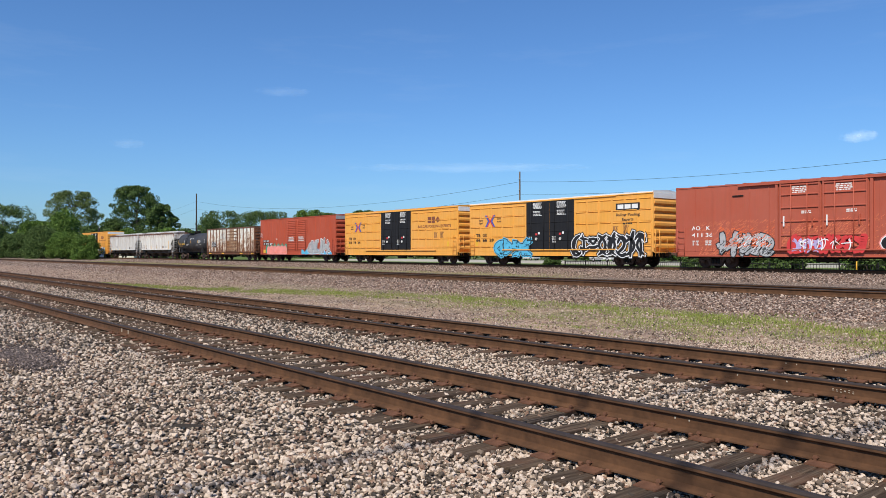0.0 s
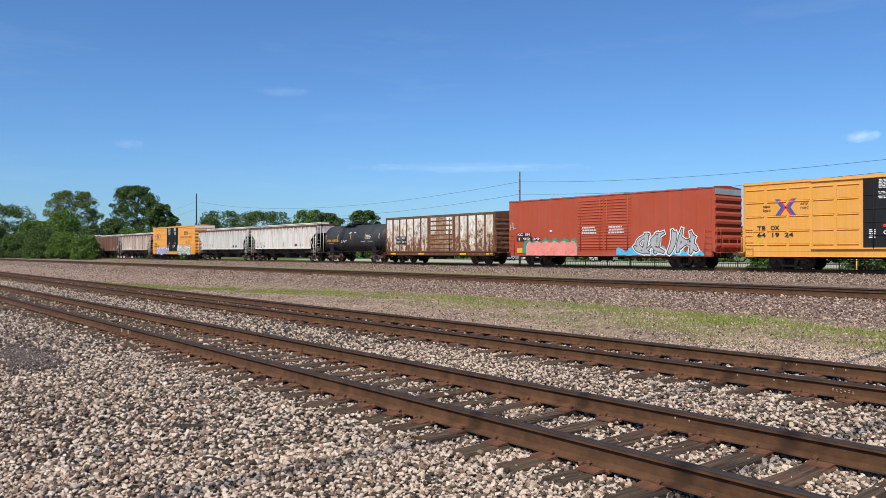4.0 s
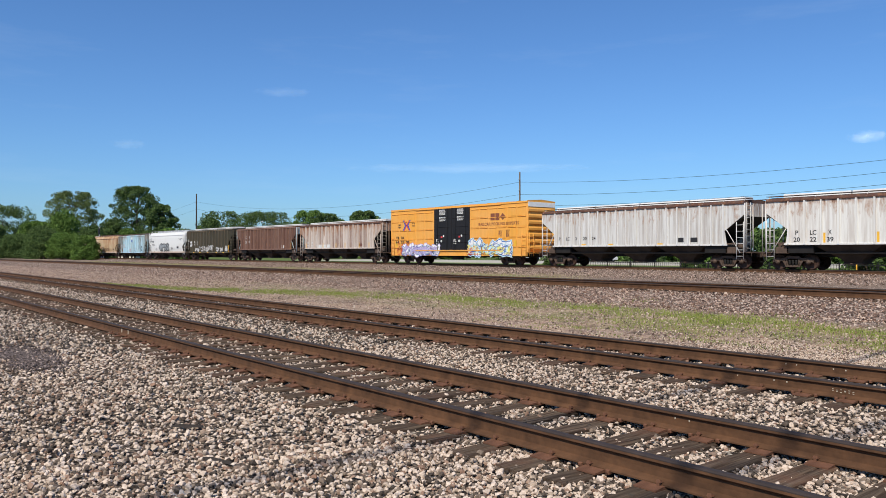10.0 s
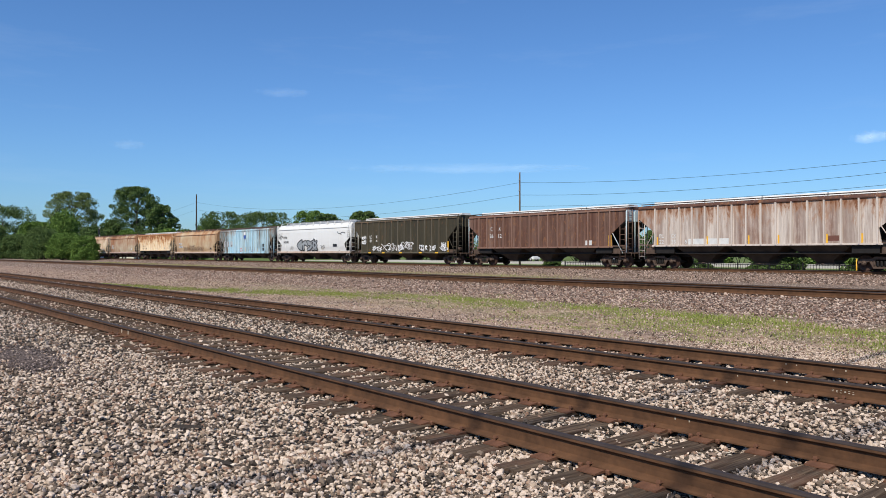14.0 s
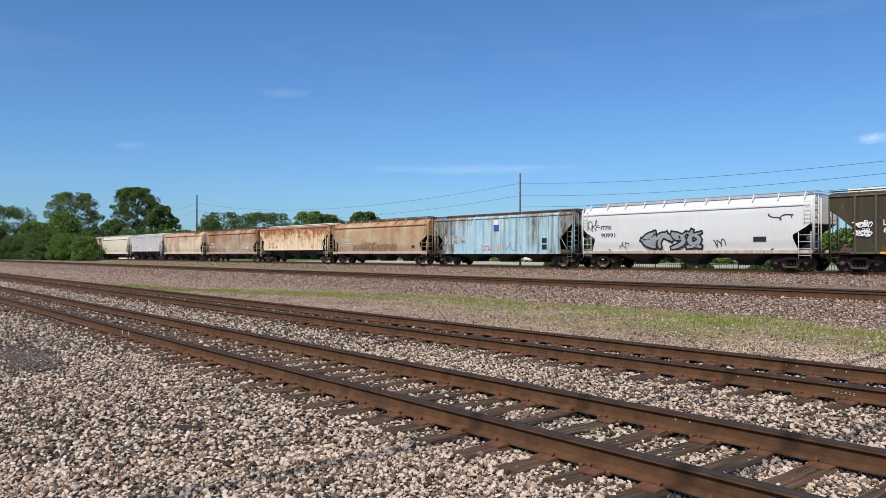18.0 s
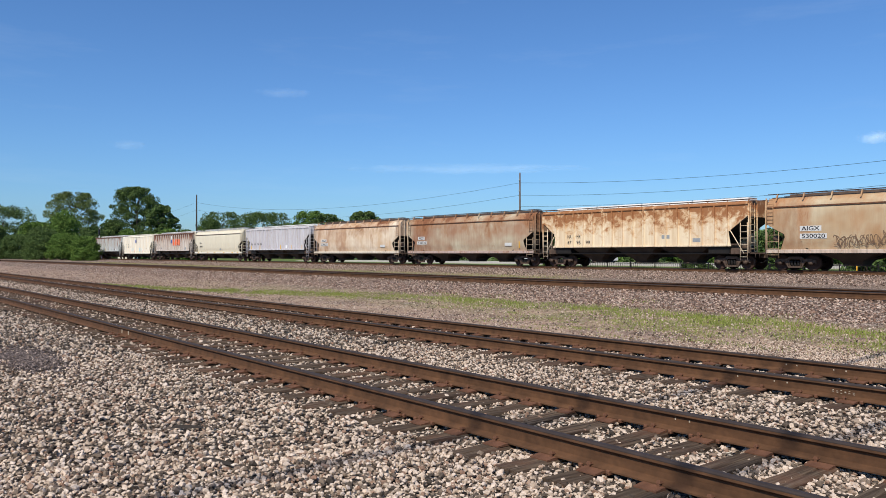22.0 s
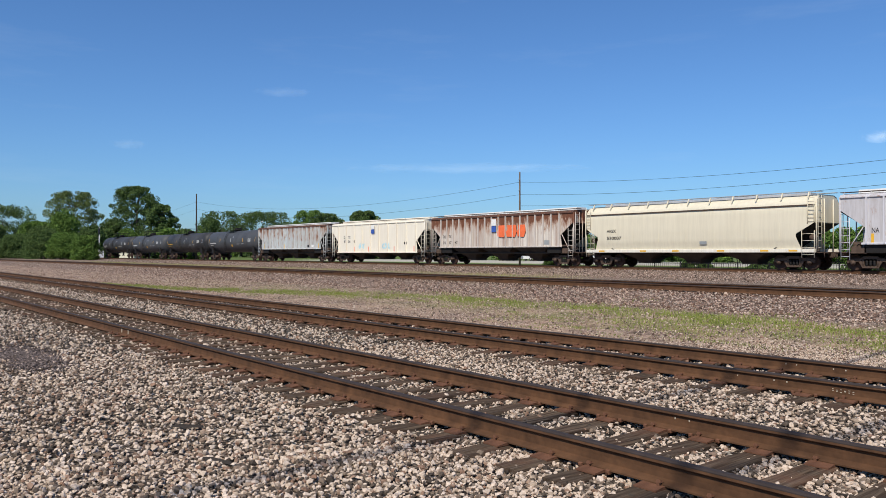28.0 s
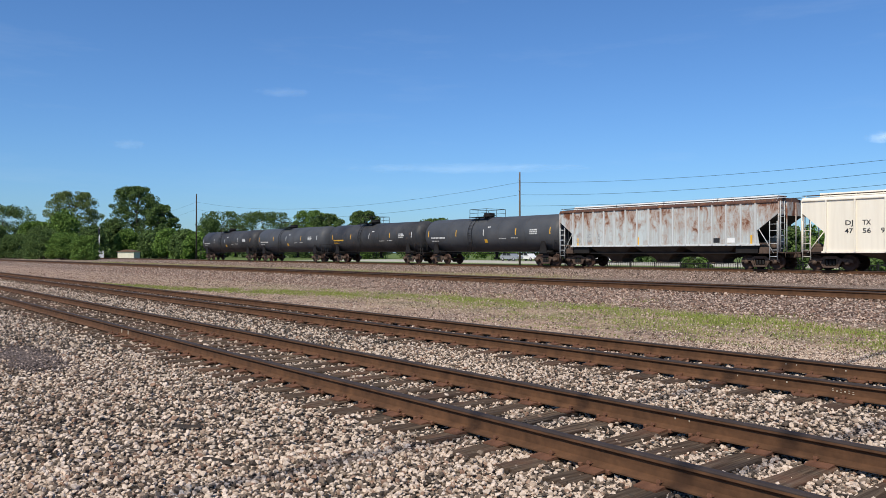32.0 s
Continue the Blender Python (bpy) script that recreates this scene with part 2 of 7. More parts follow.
    far = maths(nt, 'MULTIPLY', maths(nt, 'MULTIPLY', far, west.outputs[0]), maths(nt, 'ADD', side.outputs[0], 0.35))
    col = mix(nt, turf, col, (0.17, 0.20, 0.06))
    col = mix(nt, far, col, grass_col)
    col = mix(nt, mead.outputs[0], col, mix(nt, fine, (0.07, 0.12, 0.03), (0.17, 0.2, 0.07)))
    nt.links.new(col, b.inputs["Base Color"])
    b.inputs["Roughness"].default_value = 0.95
    b.inputs["Specular IOR Level"].default_value = 0.1
    bump(nt, b, cell.outputs["Distance"], 0.7, 0.04)
    return m


def leaf_material(name, dark, light):
    m, nt, b = shader(name)
    geo = nt.nodes.new("ShaderNodeNewGeometry")
    col = ramp(nt, geo.outputs["Random Per Island"], [(0.0, dark), (0.6, light), (1.0, tuple(min(1, c * 1.35) for c in light))])
    col = mix(nt, maths(nt, 'MULTIPLY', noise_tex(nt, geo.outputs["Position"], 0.5, 3), 0.5), col, dark)
    nt.links.new(col, b.inputs["Base Color"])
    b.inputs["Roughness"].default_value = 0.7
    b.inputs["Specular IOR Level"].default_value = 0.12
    return m


M_GROUND = ground_material()
M_STONE = stone_material("crushed_stone", [(0.0, (0.04, 0.037, 0.032)), (0.14, (0.14, 0.126, 0.105)), (0.30, (0.32, 0.29, 0.235)), (0.39, (0.40, 0.275, 0.20)), (0.48, (0.58, 0.53, 0.43)), (0.62, (0.90, 0.85, 0.71)), (1.0, (0.98, 0.96, 0.86))])
M_STONE_RED = stone_material("reddish_stone", [(0.0, (0.06, 0.044, 0.037)), (0.30, (0.25, 0.17, 0.13)), (0.55, (0.46, 0.335, 0.26)), (0.70, (0.82, 0.72, 0.60)), (1.0, (0.96, 0.91, 0.82))])
M_STONE_FAR = stone_material("dusty_stone", [(0.0, (0.06, 0.05, 0.042)), (0.35, (0.26, 0.20, 0.165)), (0.6, (0.50, 0.42, 0.355)), (1.0, (0.90, 0.84, 0.75))])
M_CHIPS = stone_material("dark_chips", [(0.0, (0.06, 0.057, 0.06)), (0.6, (0.19, 0.178, 0.18)), (1.0, (0.45, 0.42, 0.41))])
M_RAIL = plain("rusty_rail", (0.098, 0.046, 0.021), 0.85, 0.0, 0.45, 5.0, 0.1)
M_RAIL_TOP = plain("worn_rail_head", (0.040, 0.029, 0.026), 0.8, 0.0, 0.25, 5.0, 0.05)
M_PLATE = plain("rusty_plate", (0.145, 0.065, 0.036), 0.85, 0.0, 0.35, 8.0, 0.3)
def tie_material():
    """Old creosoted wood: long grain, cracks, grey wear and rusty stains."""
    m, nt, b = shader("weathered_tie")
    co = object_co(nt)
    shift = nt.nodes.new("ShaderNodeVectorMath")
    shift.operation = 'ADD'
    nt.links.new(co, shift.inputs[0])
    nt.links.new(maths(nt, 'MULTIPLY', random_of(nt), 37.0), shift.inputs[1])
    co = shift.outputs[0]
    grain = noise_tex(nt, stretch(nt, co, (38, 1.6, 20)), 1.0, 6, 0.7)
    worn = noise_tex(nt, co, 2.2, 4)
    col = ramp(nt, grain, [(0.30, (0.008, 0.006, 0.005)), (0.46, (0.075, 0.050, 0.033)), (0.70, (0.20, 0.15, 0.105))])
    col = mix(nt, maths(nt, 'MULTIPLY', ramp(nt, worn, [(0.45, 0.0), (0.7, 1.0)]), 0.5), col, (0.15, 0.065, 0.038))
    col = mix(nt, maths(nt, 'MULTIPLY', random_of(nt), 0.45), col, (0.035, 0.026, 0.02))
    nt.links.new(col, b.inputs["Base Color"])
    b.inputs["Roughness"].default_value = 0.9
    b.inputs["Specular IOR Level"].default_value = 0.15
    bump(nt, b, grain, 0.8, 0.012)
    return m


M_TIE = tie_material()
M_STEEL = plain("grimy_steel", (0.088, 0.058, 0.042), 0.75, 0.0, 0.4, 4.0, 0.2)
M_DARK = plain("black_underframe", (0.013, 0.011, 0.010), 0.7, 0.0, 0.4, 4.0, 0.2)
M_BAY = plain("grimy_bay", (0.055, 0.041, 0.031), 0.8, 0.0, 0.35, 1.5, 0.15)
M_WHEEL = plain("rusty_wheel", (0.065, 0.036, 0.026), 0.7, 0.2, 0.35, 4.0, 0.15)
M_WOOD = plain("pole_wood", (0.12, 0.085, 0.06), 0.9, 0.0, 0.3, 3.0, 0.4)
M_POLE_DARK = plain("dark_pole_wood", (0.035, 0.028, 0.024), 0.9, 0.0, 0.3, 3.0, 0.4)
M_BARK = plain("bark", (0.10, 0.08, 0.06), 0.95, 0.0, 0.35, 3.0, 0.5)
M_BLACK_METAL = plain("black_fence_metal", (0.02, 0.02, 0.022), 0.5, 0.2, 0.2, 4.0, 0.05)
M_WHITE = plain("white_lettering", (0.78, 0.78, 0.76), 0.6, 0.0, 0.08, 3.0, 0.02)
M_BLACK = plain("black_lettering", (0.025, 0.025, 0.028), 0.6, 0.0, 0.15, 3.0, 0.02)
M_YELLOW_STRIPE = plain("reflector_yellow", (0.75, 0.42, 0.04), 0.5, 0.0, 0.12, 3.0, 0.02)
M_GALV = plain("galvanised_steel", (0.50, 0.50, 0.49), 0.45, 0.4, 0.15, 3.0, 0.05)
M_HATCH = plain("pale_hatch_paint", (0.74, 0.73, 0.70), 0.5, 0.0, 0.15, 1.2, 0.05)
M_LEAF = leaf_material("leaves_mid", (0.035, 0.075, 0.016), (0.14, 0.225, 0.045))
M_LEAF_DARK = leaf_material("leaves_dark", (0.025, 0.052, 0.017), (0.11, 0.165, 0.048))
M_LEAF_PALE = leaf_material("leaves_pale", (0.05, 0.078, 0.026), (0.175, 0.225, 0.075))
M_GRASS = leaf_material("grass_blades", (0.10, 0.13, 0.026), (0.26, 0.295, 0.07))
M_STRAW = leaf_material("straw_blades", (0.22, 0.17, 0.08), (0.42, 0.35, 0.2))

# ---- ground ----
NEAR_Y, SIDE_Y, MAIN_Y, TRAIN_Y = 5.44, 9.78, 21.1, 44.2
RAIL_LOW, RAIL_HIGH = 0.18, 0.685
PROFILE = [(-3000, -0.06), (-60, -0.06), (3.2, -0.06), (3.9, -0.058), (11.3, -0.058), (12.2, -0.10), (13.5, -0.06), (16.6, 0.12), (18.2, 0.24), (19.4, 0.46), (22.4, 0.46), (23.8, 0.30), (30, 0.26), (39.6, 0.30),
           (42.3, 0.47), (46.1, 0.47), (47.6, 0.25), (52, 0.1), (90, 0.05), (400, 0.0), (4000, 0.0)]


def ground_z(y):
    for (y0, z0), (y1, z1) in zip(PROFILE, PROFILE[1:]):
        if y <= y1:
            return z0 + (z1 - z0) * (y - y0) / (y1 - y0)
    return 0.0


g = Geo()
XS = [-4000, -600, -200, -60, 0, 60, 400, 4000]
g.add([(x, y, z) for y, z in PROFILE for x in XS],
      [(r * 8 + c, r * 8 + c + 1, r * 8 + c + 9, r * 8 + c + 8) for r in range(len(PROFILE) - 1) for c in range(7)])
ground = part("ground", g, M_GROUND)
tagged(ground, "stony ballast and thin dry turf between railway tracks", "ground", kind="structure")

# ---- tracks ----
def rail_geo(x0, x1, heads):
    """A rail's foot, web and flanks, or the running surface of its head; z = 0 is the top of the head."""
    g = Geo()
    if heads:
        top = [(-0.0378, -0.018), (-0.0372, -0.011), (-0.030, -0.0035), (-0.020, 0.0005), (0.020, 0.0005), (0.030, -0.0035), (0.0372, -0.011), (0.0378, -0.018)]
        return g.loft([[(x, y, z) for y, z in top] for x in (x0, x1)], cap=False, closed=False)
    half = [(0.030, -0.004), (0.0365, -0.011), (0.038, -0.036), (0.030, -0.044), (0.011, -0.056), (0.009, -0.10), (0.012, -0.143), (0.060, -0.160), (0.076, -0.168), (0.076, -0.181)]
    outline = half + [(-y, z) for y, z in reversed(half)]
    return g.loft([[(x, y, z - 0.0005) for y, z in outline] for x in (x0, x1)])


def tie_geo(seed):
    """A hewn wooden tie with split, worn ends and cracks; its top is at z = 0."""
    rnd = random.Random(seed)
    g = Geo()
    n = 7
    rings = []
    for k in range(n + 1):
        y = -1.3 + 2.6 * k / n + (rnd.uniform(-0.02, 0.02) if k in (0, n) else 0)
        w = 0.113 + rnd.uniform(-0.008, 0.008)
        a, b = rnd.uniform(-0.008, 0.004), rnd.uniform(-0.008, 0.004)
        c = rnd.uniform(0.008, 0.02)
        mid = rnd.uniform(-0.012, -0.004)
        rings.append([(-w, y, -0.17), (w, y, -0.17), (w, y, b - c), (w - c, y, b), (0.03, y, mid + 0.008), (0.012, y, mid - 0.006), (-0.01, y, mid + 0.006), (-w + c, y, a), (-w, y, a - c)])
    return g.loft(rings)


def plate_geo():
    g = Geo()
    g.prism([(-0.19, 0.0), (0.19, 0.0), (0.19, 0.012), (0.09, 0.022), (-0.09, 0.022), (-0.19, 0.012)], "x", -0.095, 0.095)
    return g


def spike_geo():
    g = Geo()
    g.box(-0.012, 0.012, -0.012, 0.012, -0.02, 0.035)
    g.loft([[(-0.02, -0.012, 0.03), (0.02, -0.012, 0.03), (0.02, 0.03, 0.03), (-0.02, 0.03, 0.03)], [(-0.012, -0.006, 0.052), (0.012, -0.006, 0.052), (0.014, 0.026, 0.042), (-0.014, 0.026, 0.042)]])
    return g


def anchor_geo():
    g = Geo()
    g.box(-0.016, 0.016, -0.10, 0.10, -0.022, -0.002, 0.004)
    g.box(-0.018, 0.018, -0.10, -0.074, -0.022, 0.016, 0.005)
    g.box(-0.016, 0.016, 0.074, 0.10, -0.02, 0.014, 0.005)
    return g


TIES = [tie_geo(k).mesh("tie", M_TIE) for k in range(7)]
PLATE = plate_geo().mesh("tie_plate", M_PLATE)
SPIKE = spike_geo().mesh("spike", M_PLATE)
ANCHOR = anchor_geo().mesh("rail_anchor", M_PLATE)


def track(name, label, y, top, x0, x1, tie_from, tie_to, detail_to, seed):
    """Two rails on their ties; plates near the camera, spikes and anchors nearest of all."""
    rnd = random.Random(seed)
    t = thing(name, label, "railway track", "tracks", pose(0, y, top), kind="structure")
    for side in (-1, 1):
        r = part("rail", rail_geo(x0, x1, False), M_RAIL, t, "rust-brown steel rail", pose(0, side * 0.7525, 0))
        part("rail_head", rail_geo(x0, x1, True), M_RAIL_TOP, r, "worn steel running surface")
    x = tie_from
    while x > tie_to:
        xx = x + rnd.uniform(-0.04, 0.04)
        tie = part("tie", TIES[rnd.randrange(7)], M_TIE, t, "", pose(xx, rnd.uniform(-0.05, 0.05), -0.197 + rnd.uniform(-0.008, 0.0), 0, 0, rnd.uniform(-1.6, 1.6)))
        if x > detail_to:
            for side in (-1, 1):
                part("tie_plate", PLATE, M_PLATE, t, "", pose(xx, side * 0.7525, -0.2005))
                for k in (-1, 1):
                    part("spike", SPIKE, M_PLATE, t, "", pose(xx + rnd.choice((-0.05, 0.05)), side * 0.7525 + k * 0.088, -0.187, 0, 0, 180 if k > 0 else 0))
                if rnd.random() < 0.45:
                    part("rail_anchor", ANCHOR, M_PLATE, t, "", pose(xx - 0.135, side * 0.7525, -0.181))
                    part("rail_anchor", ANCHOR, M_PLATE, t, "", pose(xx + 0.135, side * 0.7525, -0.181))
        x -= 0.53
    return t


near_track = track("track", "rusty railway siding on weathered wooden ties beside the gravel walkway", NEAR_Y, RAIL_LOW, -900, 60, 2.0, -75, -17, 1)
side_track = track("track", "second rusty siding beside the first, on wooden ties", SIDE_Y, RAIL_LOW, -900, 60, 1.0, -75, -19, 2)
track("track", "main line track on a raised bed of reddish ballast", MAIN_Y, RAIL_HIGH, -900, 60, -2.0, -60, -2, 3)
track("track", "far main line track that carries the freight train", TRAIN_Y, RAIL_HIGH, -900, 200, -10, -80, -10, 4)

# ---- the train ----
def lettering(parent, text, x, z, height, material, y, label="", width=None):
    """Raised paint letters on a side that faces -y; x is their left end and z their foot."""
    cu = bpy.data.curves.new("lettering", 'FONT')
    cu.body, cu.size, cu.extrude, cu.align_x = text, height * 1.4, 0.002, 'LEFT'
    cu.offset, cu.resolution_u = height * 0.02, 3
    tmp = bpy.data.objects.new("lettering", cu)
    scene.collection.objects.link(tmp)
    me = bpy.data.meshes.new_from_object(tmp.evaluated_get(bpy.context.evaluated_depsgraph_get()))
    bpy.data.objects.remove(tmp)
    me.materials.clear()
    me.materials.append(material)
    span = max((v.co.x for v in me.vertices), default=1.0)
    k = width / span if width else 1.0
    put = Matrix.Translation((x, y, z)) @ Matrix.Rotation(radians(90), 4, 'X') @ Matrix.Diagonal((k, 1, 1, 1))
    # one mesh a letter, told apart by the gaps between them
    co = np.zeros(len(me.vertices) * 3)
    me.vertices.foreach_get("co", co)
    co = co.reshape(-1, 3)
    faces = [tuple(p.vertices) for p in me.polygons]
    groups = []
    for f in sorted(faces, key=lambda f: co[list(f), 0].min()):
        lo, hi = co[list(f), 0].min(), co[list(f), 0].max()
        if groups and lo <= groups[-1][0] + 1e-5:
            groups[-1][0] = max(groups[-1][0], hi)
            groups[-1][1].append(f)
        else:
            groups.append([hi, [f]])
    bpy.data.meshes.remove(me)
    for _, fs in groups:
        used = sorted({i for f in fs for i in f})
        at = {i: n for n, i in enumerate(used)}
        letter = bpy.data.meshes.new("letter")
        letter.from_pydata([tuple(co[i]) for i in used], [], [tuple(at[i] for i in f) for f in fs])
        letter.materials.append(material)
        ob = new("letter", letter)
        ob.parent = parent
        ob.matrix_basis = put
        tagged(ob, label)


def bars(parent, x, z, w, h, rows, material, y, seed=1, label=""):
    """Rows of small print as plain bars."""
    rnd = random.Random(seed)
    g = Geo()
    step = h / rows
    for r in range(rows):
        a = x + rnd.uniform(0, 0.08) * w
        end = x + w * rnd.uniform(0.75, 1.0)
        while a < end:
            b = min(end, a + rnd.uniform(0.08, 0.22))
            g.box(a, b, y - 0.003, y, z + h - (r + 0.75) * step, z + h - (r + 0.15) * step)
            a = b + 0.05
    return part("small_print", g, material, parent, label)


def patch(parent, name, x0, x1, z0, z1, material, y, label="", thick=0.003):
    return part(name, Geo().box(x0, x1, y - thick, y, z0, z1), material, parent, label)


def strokes(letter_rnd, x, w, z, h, fat, grow):
    """Curved ribbons of one spray-painted letter shape, each a row of quads in the plane of the side."""
    r = letter_rnd
    out = []
    lean = r.uniform(-0.1, 0.25) * w
    def bend(p, m, q):
        P, M, Q = Vector(p), Vector(m), Vector(q)
        f0, f1, f2 = fat * r.uniform(0.55, 1.0), fat * r.uniform(0.8, 1.35), fat * r.uniform(0.35, 1.2)
        n = 8
        pts = []
        for k in range(n + 1):
            t = -0.06 + 1.12 * k / n
            c = P * (1 - t) ** 2 + M * 2 * t * (1 - t) + Q * t * t
            d = ((M - P) * (1 - t) + (Q - M) * t).normalized()
            f = (f0 * (1 - t) ** 2 + f1 * 2 * t * (1 - t) + f2 * t * t) * 0.5
            f = f * (0.55 if k in (0, n) else 1.0) + grow
            e = d * (-grow if k == 0 else grow if k == n else 0.0)
            nrm = Vector((-d.y, d.x)) * f
            pts.append((c + e - nrm, c + e + nrm))
        for (a, b), (c, d) in zip(pts, pts[1:]):
            out.append([a, c, d, b])
    for k in range(r.choice((3, 3, 4))):
        kind = r.random()
        if kind < 0.45:
            a = x + w * r.uniform(0.12, 0.88)
            bend((a, z + h * r.uniform(0.0, 0.12)), (a + w * r.uniform(-0.45, 0.45), z + h * 0.5), (a + lean + w * r.uniform(-0.2, 0.2), z + h * r.uniform(0.85, 1.08)))
        elif kind < 0.75:
            b = z + h * r.uniform(0.15, 0.9)
            bend((x + w * r.uniform(-0.05, 0.15), b), (x + w * 0.5, b + h * r.uniform(-0.55, 0.55)), (x + w * r.uniform(0.85, 1.1), b + h * r.uniform(-0.15, 0.15)))
        else:
            s = r.choice((-1, 1))
            bend((x + w * (0.5 - 0.3 * s), z + h * 0.1), (x + w * (0.5 + 1.0 * s), z + h * 0.5), (x + w * (0.5 - 0.3 * s), z + h * 0.9))
    return out


def graffiti(parent, x0, x1, z0, z1, n, fill, line, halo, y, seed, fat=0.34, label="spray-painted graffiti lettering"):
    """Letter-like shapes in three coats of spray paint."""
    w = (x1 - x0) / n
    for k, (mat, grow) in enumerate(((halo, 0.12), (line, 0.055), (fill, 0.0))):
        if mat is None:
            continue
        rnd = random.Random(seed)
        for i in range(n):
            hop = 0.08 * (z1 - z0) * math.sin(2.3 * i + seed)
            quads = strokes(rnd, x0 + i * w, w * 1.0, z0 + max(0, hop), z1 - z0 - abs(hop), fat, grow)
            for c in range(0, len(quads), 8):
                g = Geo()
                for j, q in enumerate(quads[c:c + 8]):
                    off = y - 0.0015 - 0.0022 * k - 0.0001 * ((c + j) % 7) - 0.0007 * (i % 2)
                    g.add([(p[0], off, p[1]) for p in q], [(0, 1, 2, 3)])
                part("graffiti_stroke", g, mat, parent, label if k == 2 else "graffiti outline")


def mist(parent, x0, x1, z0, z1, material, y, seed, n=260, label="thin overspray of paint"):
    """Specks and short runs of thin spray paint, thinning upwards."""
    rnd = random.Random(seed)
    g = Geo()
    for k in range(n):
        a = x0 + (x1 - x0) * rnd.random()
        c = z0 + (z1 - z0) * rnd.random() ** 1.7
        l, t, sl = rnd.uniform(0.05, 0.22), rnd.uniform(0.008, 0.03), rnd.uniform(0.3, 1.1)
        o = y - 0.0003 * (k % 5)
        g.add([(a, o, c), (a + l, o, c + l * sl), (a + l - t, o, c + l * sl + t), (a - t, o, c + t)], [(0, 1, 2, 3)])
    return part("graffiti", g, material, parent, label)


M_G = {k: plain("spray_" + k, c, 0.5, 0.0, 0.15, 2.0, 0.02) for k, c in dict(
    cyan=(0.10, 0.45, 0.68), black=(0.02, 0.02, 0.022), white=(0.80, 0.80, 0.80), grey=(0.30, 0.32, 0.33), silver=(0.42, 0.43, 0.44), pink=(0.80, 0.28, 0.24), red=(0.62, 0.05, 0.05), magenta=(0.55, 0.04, 0.16),
    green=(0.05, 0.28, 0.18), blue=(0.045, 0.11, 0.40), mint=(0.50, 0.78, 0.62), lemon=(0.80, 0.72, 0.22), orange=(0.85, 0.17, 0.06), lilac=(0.45, 0.38, 0.62), paleblue=(0.50, 0.74, 0.80), brown=(0.16, 0.07, 0.05),
    chalk=(0.62, 0.62, 0.6)).items()}

WHEEL_R = 0.457


def truck_geo():
    """The cast side frame of a freight truck, seen from the side: two pedestals, a spring window and a bowed lower chord."""
    g = Geo()
    for y0, y1 in ((-0.05, 0.05),):
        top = [(-1.18, 0.60), (-0.98, 0.66), (-0.5, 0.70), (-0.34, 0.82), (0.34, 0.82), (0.5, 0.70), (0.98, 0.66), (1.18, 0.60)]
        mid = [(-1.18, 0.42), (-0.98, 0.50), (-0.55, 0.52), (-0.34, 0.66), (0.34, 0.66), (0.55, 0.52), (0.98, 0.50), (1.18, 0.42)]
        g.prism(top + list(reversed(mid)), "y", y0, y1)
        low = [(-0.62, 0.56), (-0.46, 0.56), (-0.28, 0.28), (0.28, 0.28), (0.46, 0.56), (0.62, 0.56), (0.40, 0.16), (-0.40, 0.16)]
        g.prism(list(reversed(low)), "y", y0, y1)
        for s in (-1, 1):
            g.box(s * 0.36 - 0.05, s * 0.36 + 0.05, y0, y1, 0.24, 0.72, 0.01)
    return g


def spring_geo():
    g = Geo()
    g.lathe([(0.28 + 0.05 * k, 0.085 if k % 2 else 0.066) for k in range(7)], (0, 0, 0), "z", 8)
    return g


def wheel_geo():
    g = Geo()
    for s in (-1, 1):
        prof = [(0.82, 0.10), (0.82, 0.20), (0.765, 0.36), (0.80, 0.39), (0.80, 0.452), (0.70, 0.457), (0.685, 0.485), (0.665, 0.485), (0.665, 0.38), (0.72, 0.34), (0.70, 0.18), (0.68, 0.10)]
        g.lathe([(s * a, r) for a, r in (prof if s < 0 else reversed(prof))], (0, 0, 0), "y", 18)
    g.rod((0, -0.98, 0), (0, 0.98, 0), 0.08, 10)
    return g


def cap_geo():
    """A roller bearing end with three bolt heads."""
    g = Geo().lathe([(a, r) for a, r in ((0.07, 0.14), (-0.02, 0.14), (-0.04, 0.10), (-0.06, 0.095), (-0.06, 0.01))], (0, 0, 0), "y", 14)
    for k in range(3):
        t = 2.094 * k
        g.box(0.06 * math.cos(t) - 0.015, 0.06 * math.cos(t) + 0.015, -0.08, -0.05, 0.06 * math.sin(t) - 0.015, 0.06 * math.sin(t) + 0.015)
    return g


FRAME, SPRINGS, WHEELS, CAPS = truck_geo().mesh("side_frame", M_STEEL), spring_geo().mesh("spring", M_DARK), wheel_geo().mesh("wheelset", M_WHEEL), cap_geo().mesh("bearing_cap", M_STEEL)
BOLSTER = Geo().box(-0.2, 0.2, -1.0, 1.0, 0.62, 0.80, 0.03).box(-0.14, 0.14, -0.25, 0.25, 0.78, 0.95, 0.02)
BOLSTER = BOLSTER.box(-0.52, -0.45, -0.8, 0.8, 0.38, 0.50, 0.01).box(0.45, 0.52, -0.8, 0.8, 0.38, 0.50, 0.01).mesh("bolster", M_DARK)
AXLES = []


